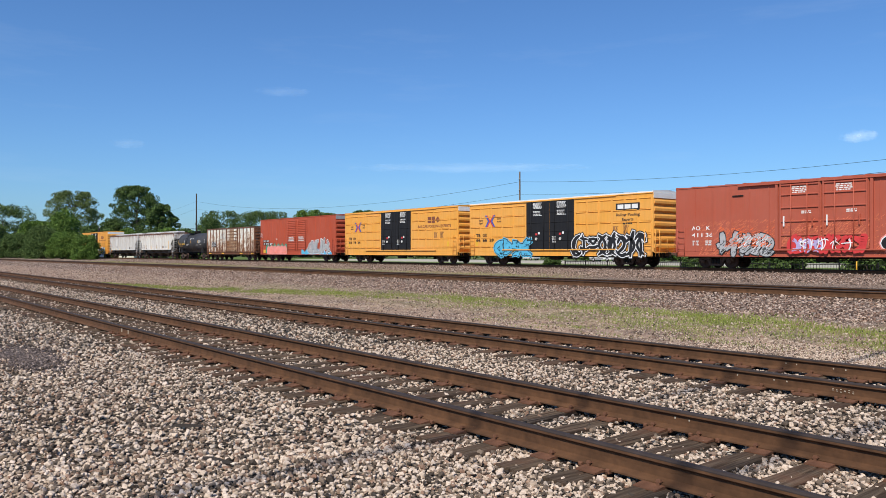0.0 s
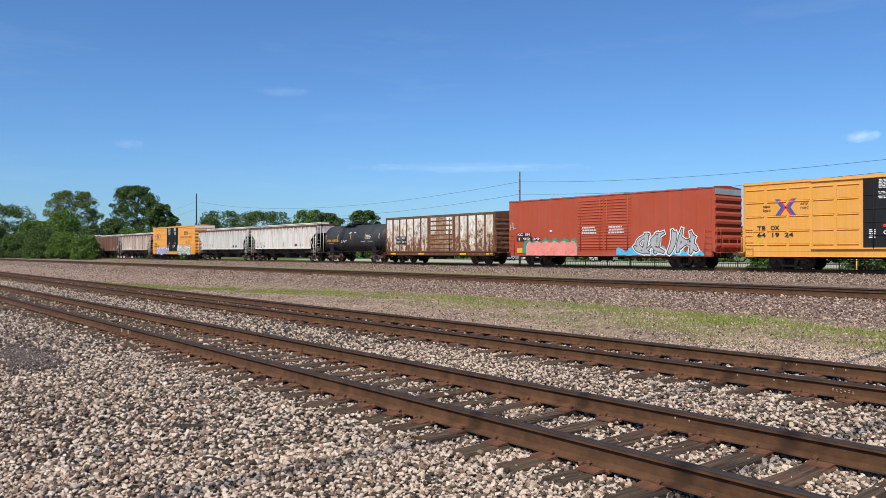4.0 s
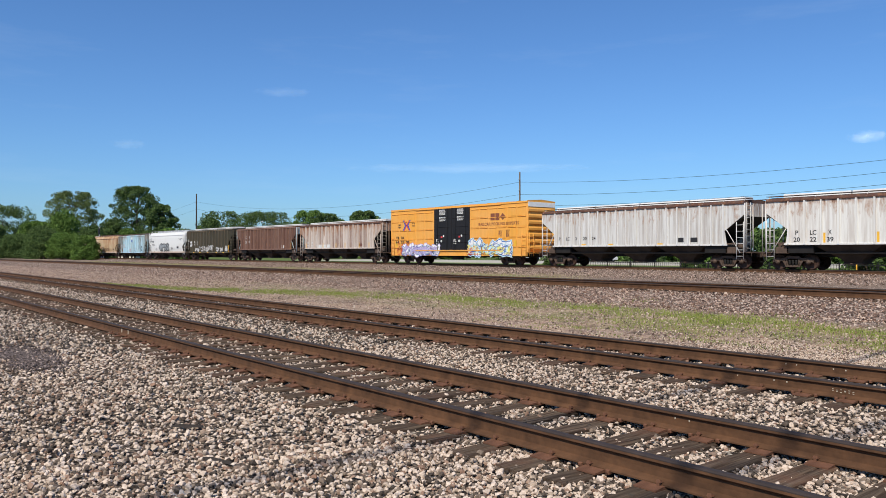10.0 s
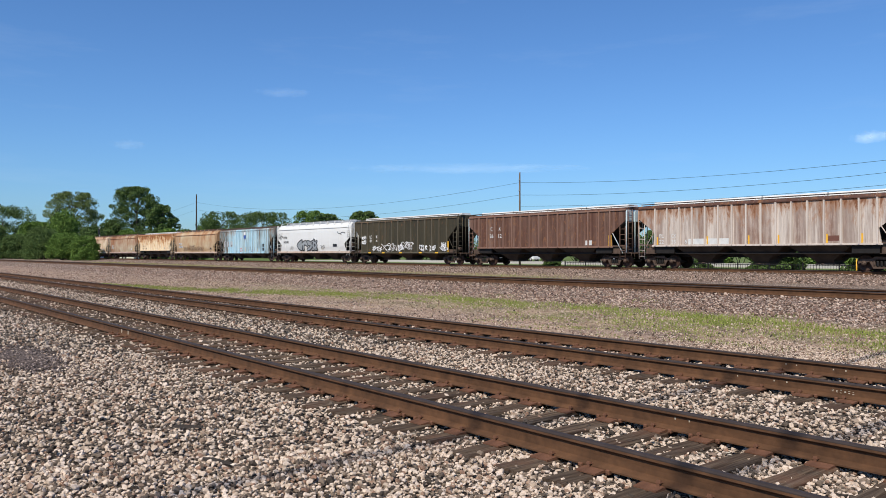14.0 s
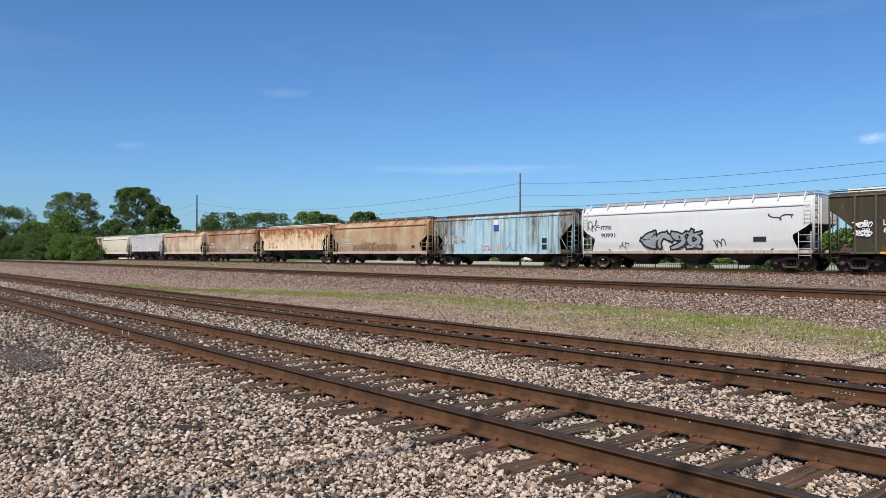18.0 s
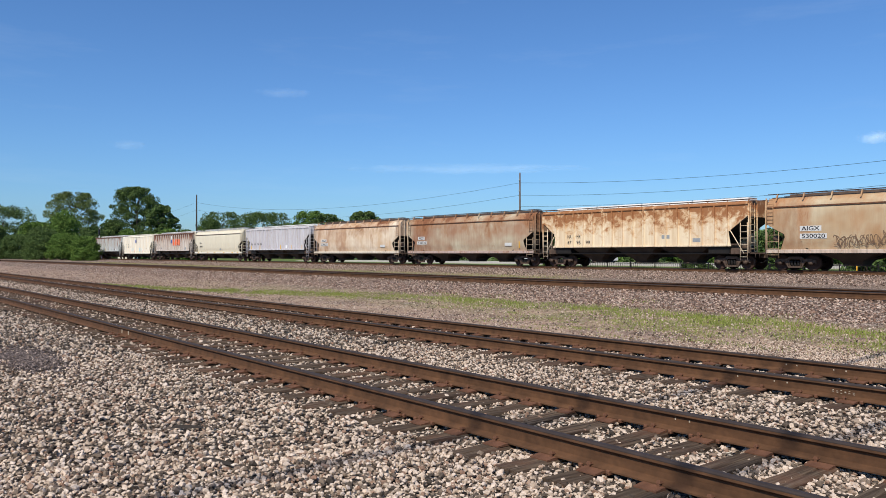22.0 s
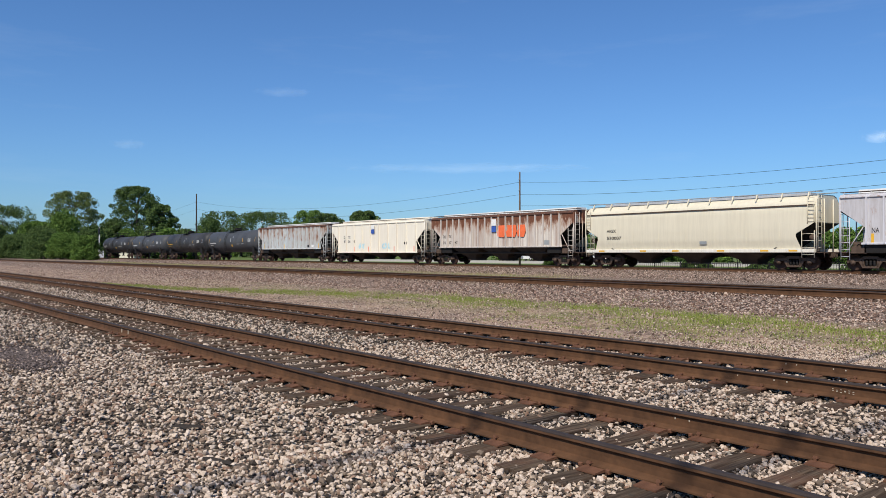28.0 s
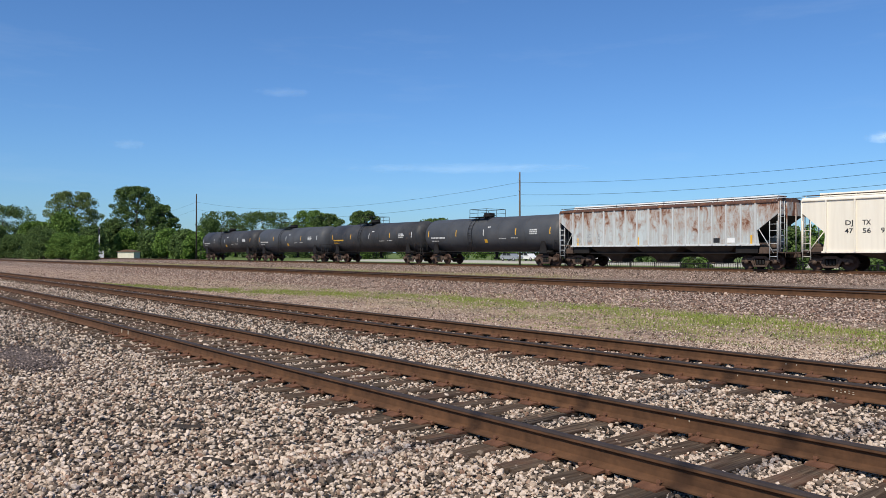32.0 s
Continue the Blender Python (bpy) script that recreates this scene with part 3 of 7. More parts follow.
def truck(car, x):
    t = part("truck", BOLSTER, M_DARK, car, "grimy cast steel wheel truck", pose(x, 0, 0))
    for side in (-1, 1):
        part("side_frame", FRAME, M_STEEL, t, "", pose(0, side * 1.01, 0))
        for k in (-0.19, 0.0, 0.19):
            part("spring", SPRINGS, M_DARK, t, "", pose(k, side * 1.02, 0))
    for s in (-0.89, 0.89):
        w = part("wheelset", WHEELS, M_WHEEL, t, "", pose(s, 0, WHEEL_R))
        AXLES.append((w, s))
        for side in (-1, 1):
            part("bearing_cap", CAPS, M_STEEL, t, "", pose(s, side * 1.07, WHEEL_R, 0, 0, 0 if side < 0 else 180))


def coupler(car, x, s):
    """Draft sill end, knuckle, uncoupling lever and a hanging air hose."""
    g = Geo().box(min(x, x + s * 0.3), max(x, x + s * 0.3), -0.22, 0.22, 0.72, 1.02, 0.02)
    g.box(min(x + s * 0.3, x + s * 0.75), max(x + s * 0.3, x + s * 0.75), -0.07, 0.07, 0.80, 0.95, 0.02)
    g.box(min(x + s * 0.70, x + s * 0.98), max(x + s * 0.70, x + s * 0.98), -0.16, 0.14, 0.72, 1.02, 0.04)
    part("coupler", g, M_STEEL, car)
    h = Geo()
    pts = [(x + s * 0.45, -0.3, 0.85), (x + s * 0.55, -0.32, 0.6), (x + s * 0.75, -0.33, 0.42), (x + s * 0.95, -0.33, 0.45)]
    for p, q in zip(pts, pts[1:]):
        h.rod(p, q, 0.028, 6)
    part("air_hose", h, M_DARK, car)
    r = Geo().rod((x + s * 0.35, -1.45, 1.0), (x + s * 0.45, -0.15, 0.98), 0.014, 5).rod((x + s * 0.35, -1.45, 1.0), (x + s * 0.35, -1.45, 0.72), 0.014, 5)
    part("uncoupling_lever", r, M_STEEL, car)


def ladder(car, x0, x1, z0, z1, y, material, n, name="ladder", axis="x", label=""):
    """Stiles and rungs; along x on a side, or along y on an end."""
    g = Geo()
    def at(a, z, o):
        return (a, y + o, z) if axis == "x" else (y + o, a, z)
    for a in (x0, x1):
        g.rod(at(a, z0, 0), at(a, z1, 0), 0.022, 5)
    for k in range(n):
        z = z0 + (k + 0.5) * (z1 - z0) / n
        g.rod(at(x0, z, 0), at(x1, z, 0), 0.016, 5)
    return part(name, g, material, car, label)


def new_car(name, label, centre, squat=0.97):
    c = thing(name, label, "railroad car", "cars of the freight train", pose(centre, TRAIN_Y, RAIL_HIGH))
    c.scale = (1, 1, squat)
    TRAIN.append((c, centre))
    return c


TRAIN = []
RIBS = {}


def panel_text(car, chars, first, z, height, material, y):
    """Letters painted in the middle of the sheets between ribs, from one sheet on."""
    xs = RIBS[car.name]
    for k, text in enumerate(chars):
        if text.strip():
            a, b = xs[first + k] + 0.12, xs[first + k + 1] - 0.12
            w = min(b - a, height * 0.72 * len(text))
            lettering(car, text, (a + b - w) / 2, z, height, material, y - 0.006, width=w)


def scrawl(car, x0, x1, z0, z1, material, y, seed, thick=0.035, label="scrawled spray-paint tag", loops=1.0):
    """One looping line of spray paint."""
    rnd = random.Random(seed)
    n = int(46 * loops)
    a, b, p, q = rnd.uniform(3.0, 5.0) * loops, rnd.uniform(7, 11) * loops, rnd.uniform(0, 6), rnd.uniform(0, 6)
    pts = []
    for k in range(n + 1):
        u = k / n
        pts.append(Vector((x0 + (x1 - x0) * (0.05 + 0.9 * u + 0.10 * loops * math.sin(b * 2 * u + p)), (z0 + z1) / 2 + (z1 - z0) * 0.5 * (0.75 * math.sin(a * 3 * u + q) + 0.25 * math.sin(b * 3 * u)))))
    g = Geo()
    for k, (s, e) in enumerate(zip(pts, pts[1:])):
        d = (e - s).normalized()
        m = Vector((-d.y, d.x)) * thick / 2
        s, e = s - d * thick * 0.3, e + d * thick * 0.3
        o = y - 0.003 - 0.0002 * (k % 5)
        g.add([((s - m).x, o, (s - m).y), ((e - m).x, o, (e - m).y), ((e + m).x, o, (e + m).y), ((s + m).x, o, (s + m).y)], [(0, 1, 2, 3)])
    return part("graffiti", g, material, car, label)


def boxcar(centre, length, eave, body, label, end_mat=None, roof_mat=None, trucks_in=2.45, end_cap=None, sill_mat=None, sill=0.76):
    car = new_car("boxcar", label, centre, 0.98)
    h, W, zs = length / 2, 1.55, 1.02
    end_mat, roof_mat, sill_mat = end_mat or body, roof_mat or M_GALV, sill_mat or body
    g = Geo().box(-h, h, -W, W, zs + 0.02, eave, 0.02)
    part("body", g, body, car)
    # roof with a shallow ridge, cross ribs and a lip along the eaves
    g = Geo().prism([(-W - 0.03, eave - 0.03), (W + 0.03, eave - 0.03), (W + 0.03, eave + 0.04), (0, eave + 0.15), (-W - 0.03, eave + 0.04)], "x", -h - 0.03, h + 0.03)
    part("roof", g, roof_mat, car, "sheet metal roof")
    n = int(length / 1.1)
    for k in range(n + 1):
        x = -h + length * k / n
        g = Geo().prism([(-W - 0.02, eave + 0.035), (0, eave + 0.145), (W + 0.02, eave + 0.035), (W + 0.02, eave + 0.075), (0, eave + 0.185), (-W - 0.02, eave + 0.075)], "x", x - 0.035, x + 0.035)
        part("roof_rib", g, roof_mat, car)
    # side sill, centre sill, cross bearers, brake gear
    part("side_sill", Geo().box(-h + 0.1, h - 0.1, -W + 0.0, -W + 0.12, sill, zs + 0.025, 0.01).box(-h + 0.1, h - 0.1, -W - 0.03, -W + 0.14, sill - 0.03, sill + 0.02, 0.008), sill_mat, car)
    part("truss", Geo().prism([(-h * 0.62, zs - 0.08), (h * 0.62, zs - 0.08), (h * 0.55, zs - 0.3), (-h * 0.55, zs - 0.3)], "y", -W + 0.25, -W + 0.30), M_DARK, car)
    g = Geo().box(-h, h, -0.3, 0.3, 0.62, zs + 0.02, 0.02)
    for k in range(7):
        x = -h + 1.0 + (length - 2) * k / 6
        g.box(x - 0.06, x + 0.06, -W + 0.1, W - 0.1, 0.78, zs + 0.02)
    part("underframe", g, M_DARK, car)
    g = Geo().rod((-0.6, -0.75, 0.62), (0.5, -0.75, 0.62), 0.2, 12).box(1.2, 1.6, -1.0, -0.7, 0.5, 0.86, 0.04).rod((-4.5, -0.9, 0.55), (4.5, -0.9, 0.55), 0.02, 5)
    part("brake_gear", g, M_DARK, car)
    # ends with deep horizontal ribs
    rows = 7
    ze = eave - 0.42
    for s in (-1, 1):
        for k in range(rows):
            z0 = zs + 0.15 + (ze - zs - 0.15) * k / rows
            dz = (ze - zs - 0.15) / rows
            pr = [(s * h, z0 + 0.05), (s * (h + 0.11), z0 + 0.30 * dz), (s * (h + 0.11), z0 + 0.62 * dz), (s * h, z0 + 0.92 * dz)]
            part("end_rib", Geo().prism(pr if s > 0 else list(reversed(pr)), "y", -W + 0.06, W - 0.06), end_mat, car)
        part("corner_post", Geo().box(min(s * h, s * (h + 0.05)), max(s * h, s * (h + 0.05)), -W + 0.01, -W + 0.10, zs, eave - 0.02), end_mat, car)
        part("corner_post", Geo().box(min(s * h, s * (h + 0.05)), max(s * h, s * (h + 0.05)), W - 0.10, W - 0.01, zs, eave - 0.02), end_mat, car)
    for s in (-1, 1):
        part("end_cap", Geo().box(min(s * h, s * (h + 0.06)), max(s * h, s * (h + 0.06)), -W + 0.02, W - 0.02, ze, eave - 0.04, 0.01), end_cap or end_mat, car, "top plate of the end")
        g = Geo().box(min(s * h, s * (h + 0.42)), max(s * h, s * (h + 0.42)), -W + 0.1, W - 0.1, zs - 0.06, zs - 0.02)
        for y in (-1.2, 1.2, -0.5, 0.5):
            g.rod((s * (h + 0.38), y, zs - 0.04), (s * (h + 0.38), y, zs + 0.9), 0.018, 5)
        g.rod((s * (h + 0.38), -1.2, zs + 0.9), (s * (h + 0.38), 1.2, zs + 0.9), 0.018, 5)
        part("end_platform", g, sill_mat, car)
        coupler(car, s * h, s)
        truck(car, s * (h - trucks_in))
        ladder(car, s * (h - 0.10), s * (h - 0.60), zs - 0.35, zs + 1.55, -W - 0.07, sill_mat, 5)
        ladder(car, -1.45, -1.0, zs - 0.3, zs + 1.5, s * (h + 0.13), sill_mat, 4, axis="y")
    return car


def yellow_boxcar(centre, label, seed, marks):
    """A tall yellow boxcar with panelled sides and black double plug doors."""
    length, eave, W = 18.45, 5.12, 1.55
    h = length / 2
    body = paint("yellow_boxcar_paint", (0.745, 0.345, 0.058), 0.14, 0.0, seed=seed, rough=0.5, fade=0.12, dark=(0.30, 0.17, 0.05))
    car = boxcar(centre, length, eave, body, label, end_cap=M_WHITE, roof_mat=body if marks[1] != "666659" else M_WHITE)
    y = -W
    door0, door1 = -2.5, 2.4
    # sheet panels between posts, with a ledge over each
    cols = [(-h + 0.05, door0 - 0.1, 5), (door1 + 0.1, h - 0.05, 6)]
    levels = [1.45, 2.25, 3.10, 3.95, 4.72]
    for a, b, n in cols:
        step = (b - a) / n
        for k in range(n):
            x0, x1 = a + k * step, a + (k + 1) * step
            for zi in range(5):
                z0 = levels[zi]
                z1 = levels[zi + 1] if zi < 4 else eave - 0.08
                if z1 - z0 < 0.25:
                    continue
                if zi < 4:
                    part("panel", Geo().box(x0 + 0.06, x1 - 0.06, y - 0.022, y + 0.01, z0 + 0.05, z1 - 0.07, 0.02), body, car)
                g = Geo().prism([(y, z0 - 0.05), (y - 0.055, z0 - 0.01), (y - 0.055, z0 + 0.015), (y, z0 + 0.05)], "x", x0 + 0.10, x1 - 0.10)
                part("ledge", g, body, car)
    part("eave_rail", Geo().box(-h, h, y - 0.05, y, eave - 0.10, eave - 0.03, 0.01), body, car)
    # doors
    dm = paint("black_door_paint", (0.012, 0.013, 0.016), 0.12, 0.0, seed=seed + 2, rough=0.7, fade=0.0, dark=(0.05, 0.045, 0.04))
    mid = (door0 + door1) / 2
    for a, b in ((door0, mid), (mid, door1)):
        d = part("plug_door", Geo().box(a + 0.02, b - 0.02, y - 0.06, y + 0.01, 1.25, eave - 0.12, 0.02), dm, car, "black plug door")
        for k, z in enumerate((1.9, 2.6, 3.3, 4.05)):
            part("door_rib", Geo().box(a + 0.12, b - 0.12, y - 0.085, y - 0.055, z, z + 0.07, 0.012), dm, d)
        for xx in (a + 0.55, b - 0.55):
            part("lock_rod", Geo().rod((xx, y - 0.10, 1.2), (xx, y - 0.10, eave - 0.15), 0.025, 6), dm, d)
        g = Geo().lathe([(0.0, 0.11), (-0.03, 0.11), (-0.03, 0.07), (0.0, 0.06)], (a + 1.15, y - 0.10, 2.05), "y", 14)
        part("hand_wheel", g, M_WHITE, d, "white hand wheel")
        bars(d, a + 0.75, 4.40, 1.0, 0.50, 6, M_WHITE, y - 0.062, seed=int(seed) + 3, label="white stencilled notice")
        bars(d, a + 0.75, 3.85, 1.0, 0.40, 5, M_WHITE, y - 0.062, seed=int(seed) + 5)
        patch(d, "placard", a + 1.0, a + 1.22, 2.35, 2.5, M_G["red"], y - 0.062)
        patch(d, "placard", a + 1.3, a + 1.48, 2.42, 2.62, M_WHITE, y - 0.062)
        bars(d, a + 0.3, 1.75, 0.4, 0.5, 5, M_WHITE, y - 0.062, seed=int(seed) + 7)
    part("door_track", Geo().box(-5.2, 6.2, y - 0.11, y - 0.02, 1.16, 1.25, 0.012), body, car)
    part("door_track", Geo().box(-5.2, 6.2, y - 0.08, y, eave - 0.14, eave - 0.08, 0.01), body, car)
    # crossed-arrow emblem as plain shapes
    ex, ez = -h + 2.55, 3.62
    for s, mat, off in ((-1, M_G["red"], 0.0), (1, M_G["blue"], 0.002)):
        for d in (-1, 1):
            g = Geo()
            cx = ex + d * 0.12
            for u in (-1, 1):
                g.add([(cx + d * 0.38, y - 0.026 - off, ez + u * 0.50), (cx + d * 0.20, y - 0.026 - off, ez + u * 0.50), (cx - d * 0.16, y - 0.026 - off, ez), (cx + d * 0.04, y - 0.026 - off, ez)],
                      [(0, 1, 2, 3) if u * d > 0 else (3, 2, 1, 0)])
            if s > 0:
                g.v = [(p[0] + d * 0.13, p[1], p[2]) for p in g.v]
            part("emblem", g, mat, car)
    for word, wx, wz in (("next", -1.35, 0.02), ("load", -1.35, -0.22), ("any", 0.85, 0.12), ("road", 0.85, -0.12)):
        lettering(car, word, ex + wx, ez + wz, 0.17, M_BLACK, y - 0.026, width=0.45)
    for k in range(3):
        for row, z in ((marks[0], 2.34), (marks[1], 1.92)):
            if row[2 * k:2 * k + 2]:
                lettering(car, row[2 * k:2 * k + 2], -h + 0.85 + 0.82 * k, z, 0.24, M_BLACK, y - 0.058, width=0.52)
    bars(car, h - 3.3, 2.35, 0.5, 0.5, 7, M_G["brown"], y - 0.026, 6)
    bars(car, h - 2.4, 2.3, 0.45, 0.6, 8, M_G["brown"], y - 0.026, 8)
    patch(car, "reflector", h - 1.45, h - 1.2, 1.55, 2.0, M_YELLOW_STRIPE, y - 0.026)
    patch(car, "reflector", -h + 0.75, -h + 1.05, 1.55, 2.0, M_YELLOW_STRIPE, y - 0.026)
    return car, y


def hopper(centre, length, eave, bottom, body, label, seed, n_ribs, rib_mat=None, hatch=None, end_mat=None, bay_mat=None, notch=True, roof_mat=None):
    """A covered hopper with outside ribs, sloping ends, bays below and hatches along the roof."""
    car = new_car("covered_hopper", label, centre)
    h, W = length / 2, 1.52
    rib_mat, end_mat, bay_mat, roof_mat = rib_mat or body, end_mat or body, bay_mat or M_BAY, roof_mat or body
    tip = eave - (1.75 if bottom > 1.3 else 1.95)
    side = [(-h, eave), (-h, eave - 0.75), (-h + 1.3, tip), (-h + 1.15, bottom), (h - 1.15, bottom), (h - 1.3, tip), (h, eave - 0.75), (h, eave)]
    for s in (-1, 1):
        part("side", Geo().prism(list(reversed(side)), "y", min(s * W, s * (W - 0.05)), max(s * W, s * (W - 0.05))), body, car)
    # roof, rounded at the eaves
    g = Geo().prism([(-W - 0.01, eave - 0.02), (W + 0.01, eave - 0.02), (W - 0.03, eave + 0.10), (0.7, eave + 0.20), (-0.7, eave + 0.20), (-W + 0.03, eave + 0.10)], "x", -h, h)
    part("roof", g, roof_mat, car)
    part("eave_angle", Geo().box(-h, h, -W - 0.07, -W, eave - 0.09, eave, 0.01), roof_mat if roof_mat is not body else rib_mat, car)
    part("side_sill", Geo().box(-h + 1.1, h - 1.1, -W - 0.07, -W, bottom - 0.05, bottom + 0.06, 0.01), rib_mat, car)
    part("lower_sill", Geo().box(-h - 0.3, h + 0.3, -W + 0.3, -W + 0.4, 0.95, 1.05, 0.01), M_DARK, car)
    for s in (-1, 1):
        # end sheet, slope sheet and its stiffeners
        part("end_sheet", Geo().box(min(s * h, s * (h - 0.05)), max(s * h, s * (h - 0.05)), -W + 0.05, W - 0.05, eave - 0.85, eave - 0.02), end_mat, car)
        sl = [(s * h, eave - 0.85), (s * (h - 2.9), 1.35), (s * (h - 2.95), 1.40), (s * (h - 0.05), eave - 0.80)]
        part("slope_sheet", Geo().prism(sl if s > 0 else list(reversed(sl)), "y", -W + 0.05, W - 0.05), M_DARK, car, "dark sloping end sheet")
        for y in (-W + 0.02, W - 0.02, -0.55, 0.55):
            part("end_post", Geo().rod((s * (h + 0.02), y, 1.05), (s * (h + 0.02), y, eave - 0.05), 0.045 if abs(y) > 1 else 0.035, 6), end_mat, car)
        part("end_brace", Geo().rod((s * (h - 0.3), -W + 0.04, 1.0), (s * (h - 1.2), -W + 0.04, tip + 0.1), 0.03, 5), end_mat, car)
        g = Geo().box(min(s * (h - 1.4), s * (h + 0.35)), max(s * (h - 1.4), s * (h + 0.35)), -W + 0.15, W - 0.15, 1.0, 1.07)
        g.box(min(s * (h - 1.3), s * h), max(s * (h - 1.3), s * h), -W + 0.02, -W + 0.06, bottom + 0.02, bottom + 0.12)
        g.box(min(s * (h - 1.3), s * (h - 0.5)), max(s * (h - 1.3), s * (h - 0.5)), -W + 0.1, -W + 0.3, 0.95, 1.35, 0.03)
        part("end_platform", g, M_STEEL, car)
        part("brake_cylinder", Geo().lathe([(-0.3, 0.05), (-0.3, 0.16), (0.2, 0.16), (0.25, 0.06)], (s * (h - 0.6), -0.7, 1.4), "y", 12), M_STEEL, car)
        ladder(car, s * (h - 0.05), s * (h - 0.5), 0.6, eave - 1.2, -W - 0.02, rib_mat, 6)
        ladder(car, -1.4, -0.95, 1.1, eave, s * (h + 0.09), rib_mat, 8, axis="y")
        coupler(car, s * (h + 0.05), s)
        truck(car, s * (h - 1.35))
    # ribs
    for k in range(n_ribs):
        x = -h + 1.35 + (length - 2.7) * k / (n_ribs - 1)
        RIBS.setdefault(car.name, []).append(x)
        part("rib", Geo().prism([(x - 0.05, -W), (x - 0.04, -W - 0.10), (x + 0.04, -W - 0.10), (x + 0.05, -W)], "z", bottom, eave - 0.08), rib_mat, car)
    # bays and discharge gates
    span = (length - 5.2) / 3
    for k in range(3):
        x0 = -h + 2.6 + k * span
        x1 = x0 + span
        m = (x0 + x1) / 2
        top, low = bottom - 0.0, 0.40
        def ring(z, a, b, w):
            return [(a, -w, z), (b, -w, z), (b, w, z), (a, w, z)]
        part("hopper_bay", Geo().loft([ring(low, m - 0.45, m + 0.45, 0.55), ring(0.62, m - 0.55, m + 0.55, 0.75), ring(top, x0 + 0.02, x1 - 0.02, W - 0.06)]), bay_mat, car, "dark hopper bay")
        part("discharge_gate", Geo().box(m - 0.55, m + 0.55, -0.65, 0.65, 0.34, 0.42, 0.01).rod((m, -1.0, 0.38), (m, 1.0, 0.38), 0.03, 6), M_STEEL, car)
    part("centre_sill", Geo().box(-h, h, -0.25, 0.25, 0.75, 1.05, 0.02).box(-h + 1.2, -h + 2.7, -W + 0.1, W - 0.1, 1.0, bottom).box(h - 2.7, h - 1.2, -W + 0.1, W - 0.1, 1.0, bottom), M_DARK, car)
    # running board on brackets and long hatches
    hm = hatch or M_HATCH
    for k in range(4):
        a = -h + 0.5 + (length - 1.0) * k / 4
        part("hatch", Geo().prism([(-0.55, eave + 0.19), (0.55, eave + 0.19), (0.50, eave + 0.42), (-0.50, eave + 0.42)], "x", a + 0.05, a + (length - 1.0) / 4 - 0.05), hm, car, "long roof hatch cover")
    for s in (-1, 1):
        part("running_board", Geo().box(-h - 0.15, h + 0.15, s * 1.0 - 0.22, s * 1.0 + 0.22, eave + 0.25, eave + 0.28), M_STEEL, car, "dark steel running board")
    for k in range(13):
        x = -h + 0.1 + (length - 0.2) * k / 12
        part("board_bracket", Geo().rod((x, -1.2, eave + 0.25), (x, -W - 0.02, eave - 0.02), 0.02, 4), rib_mat, car)
    return car, -W


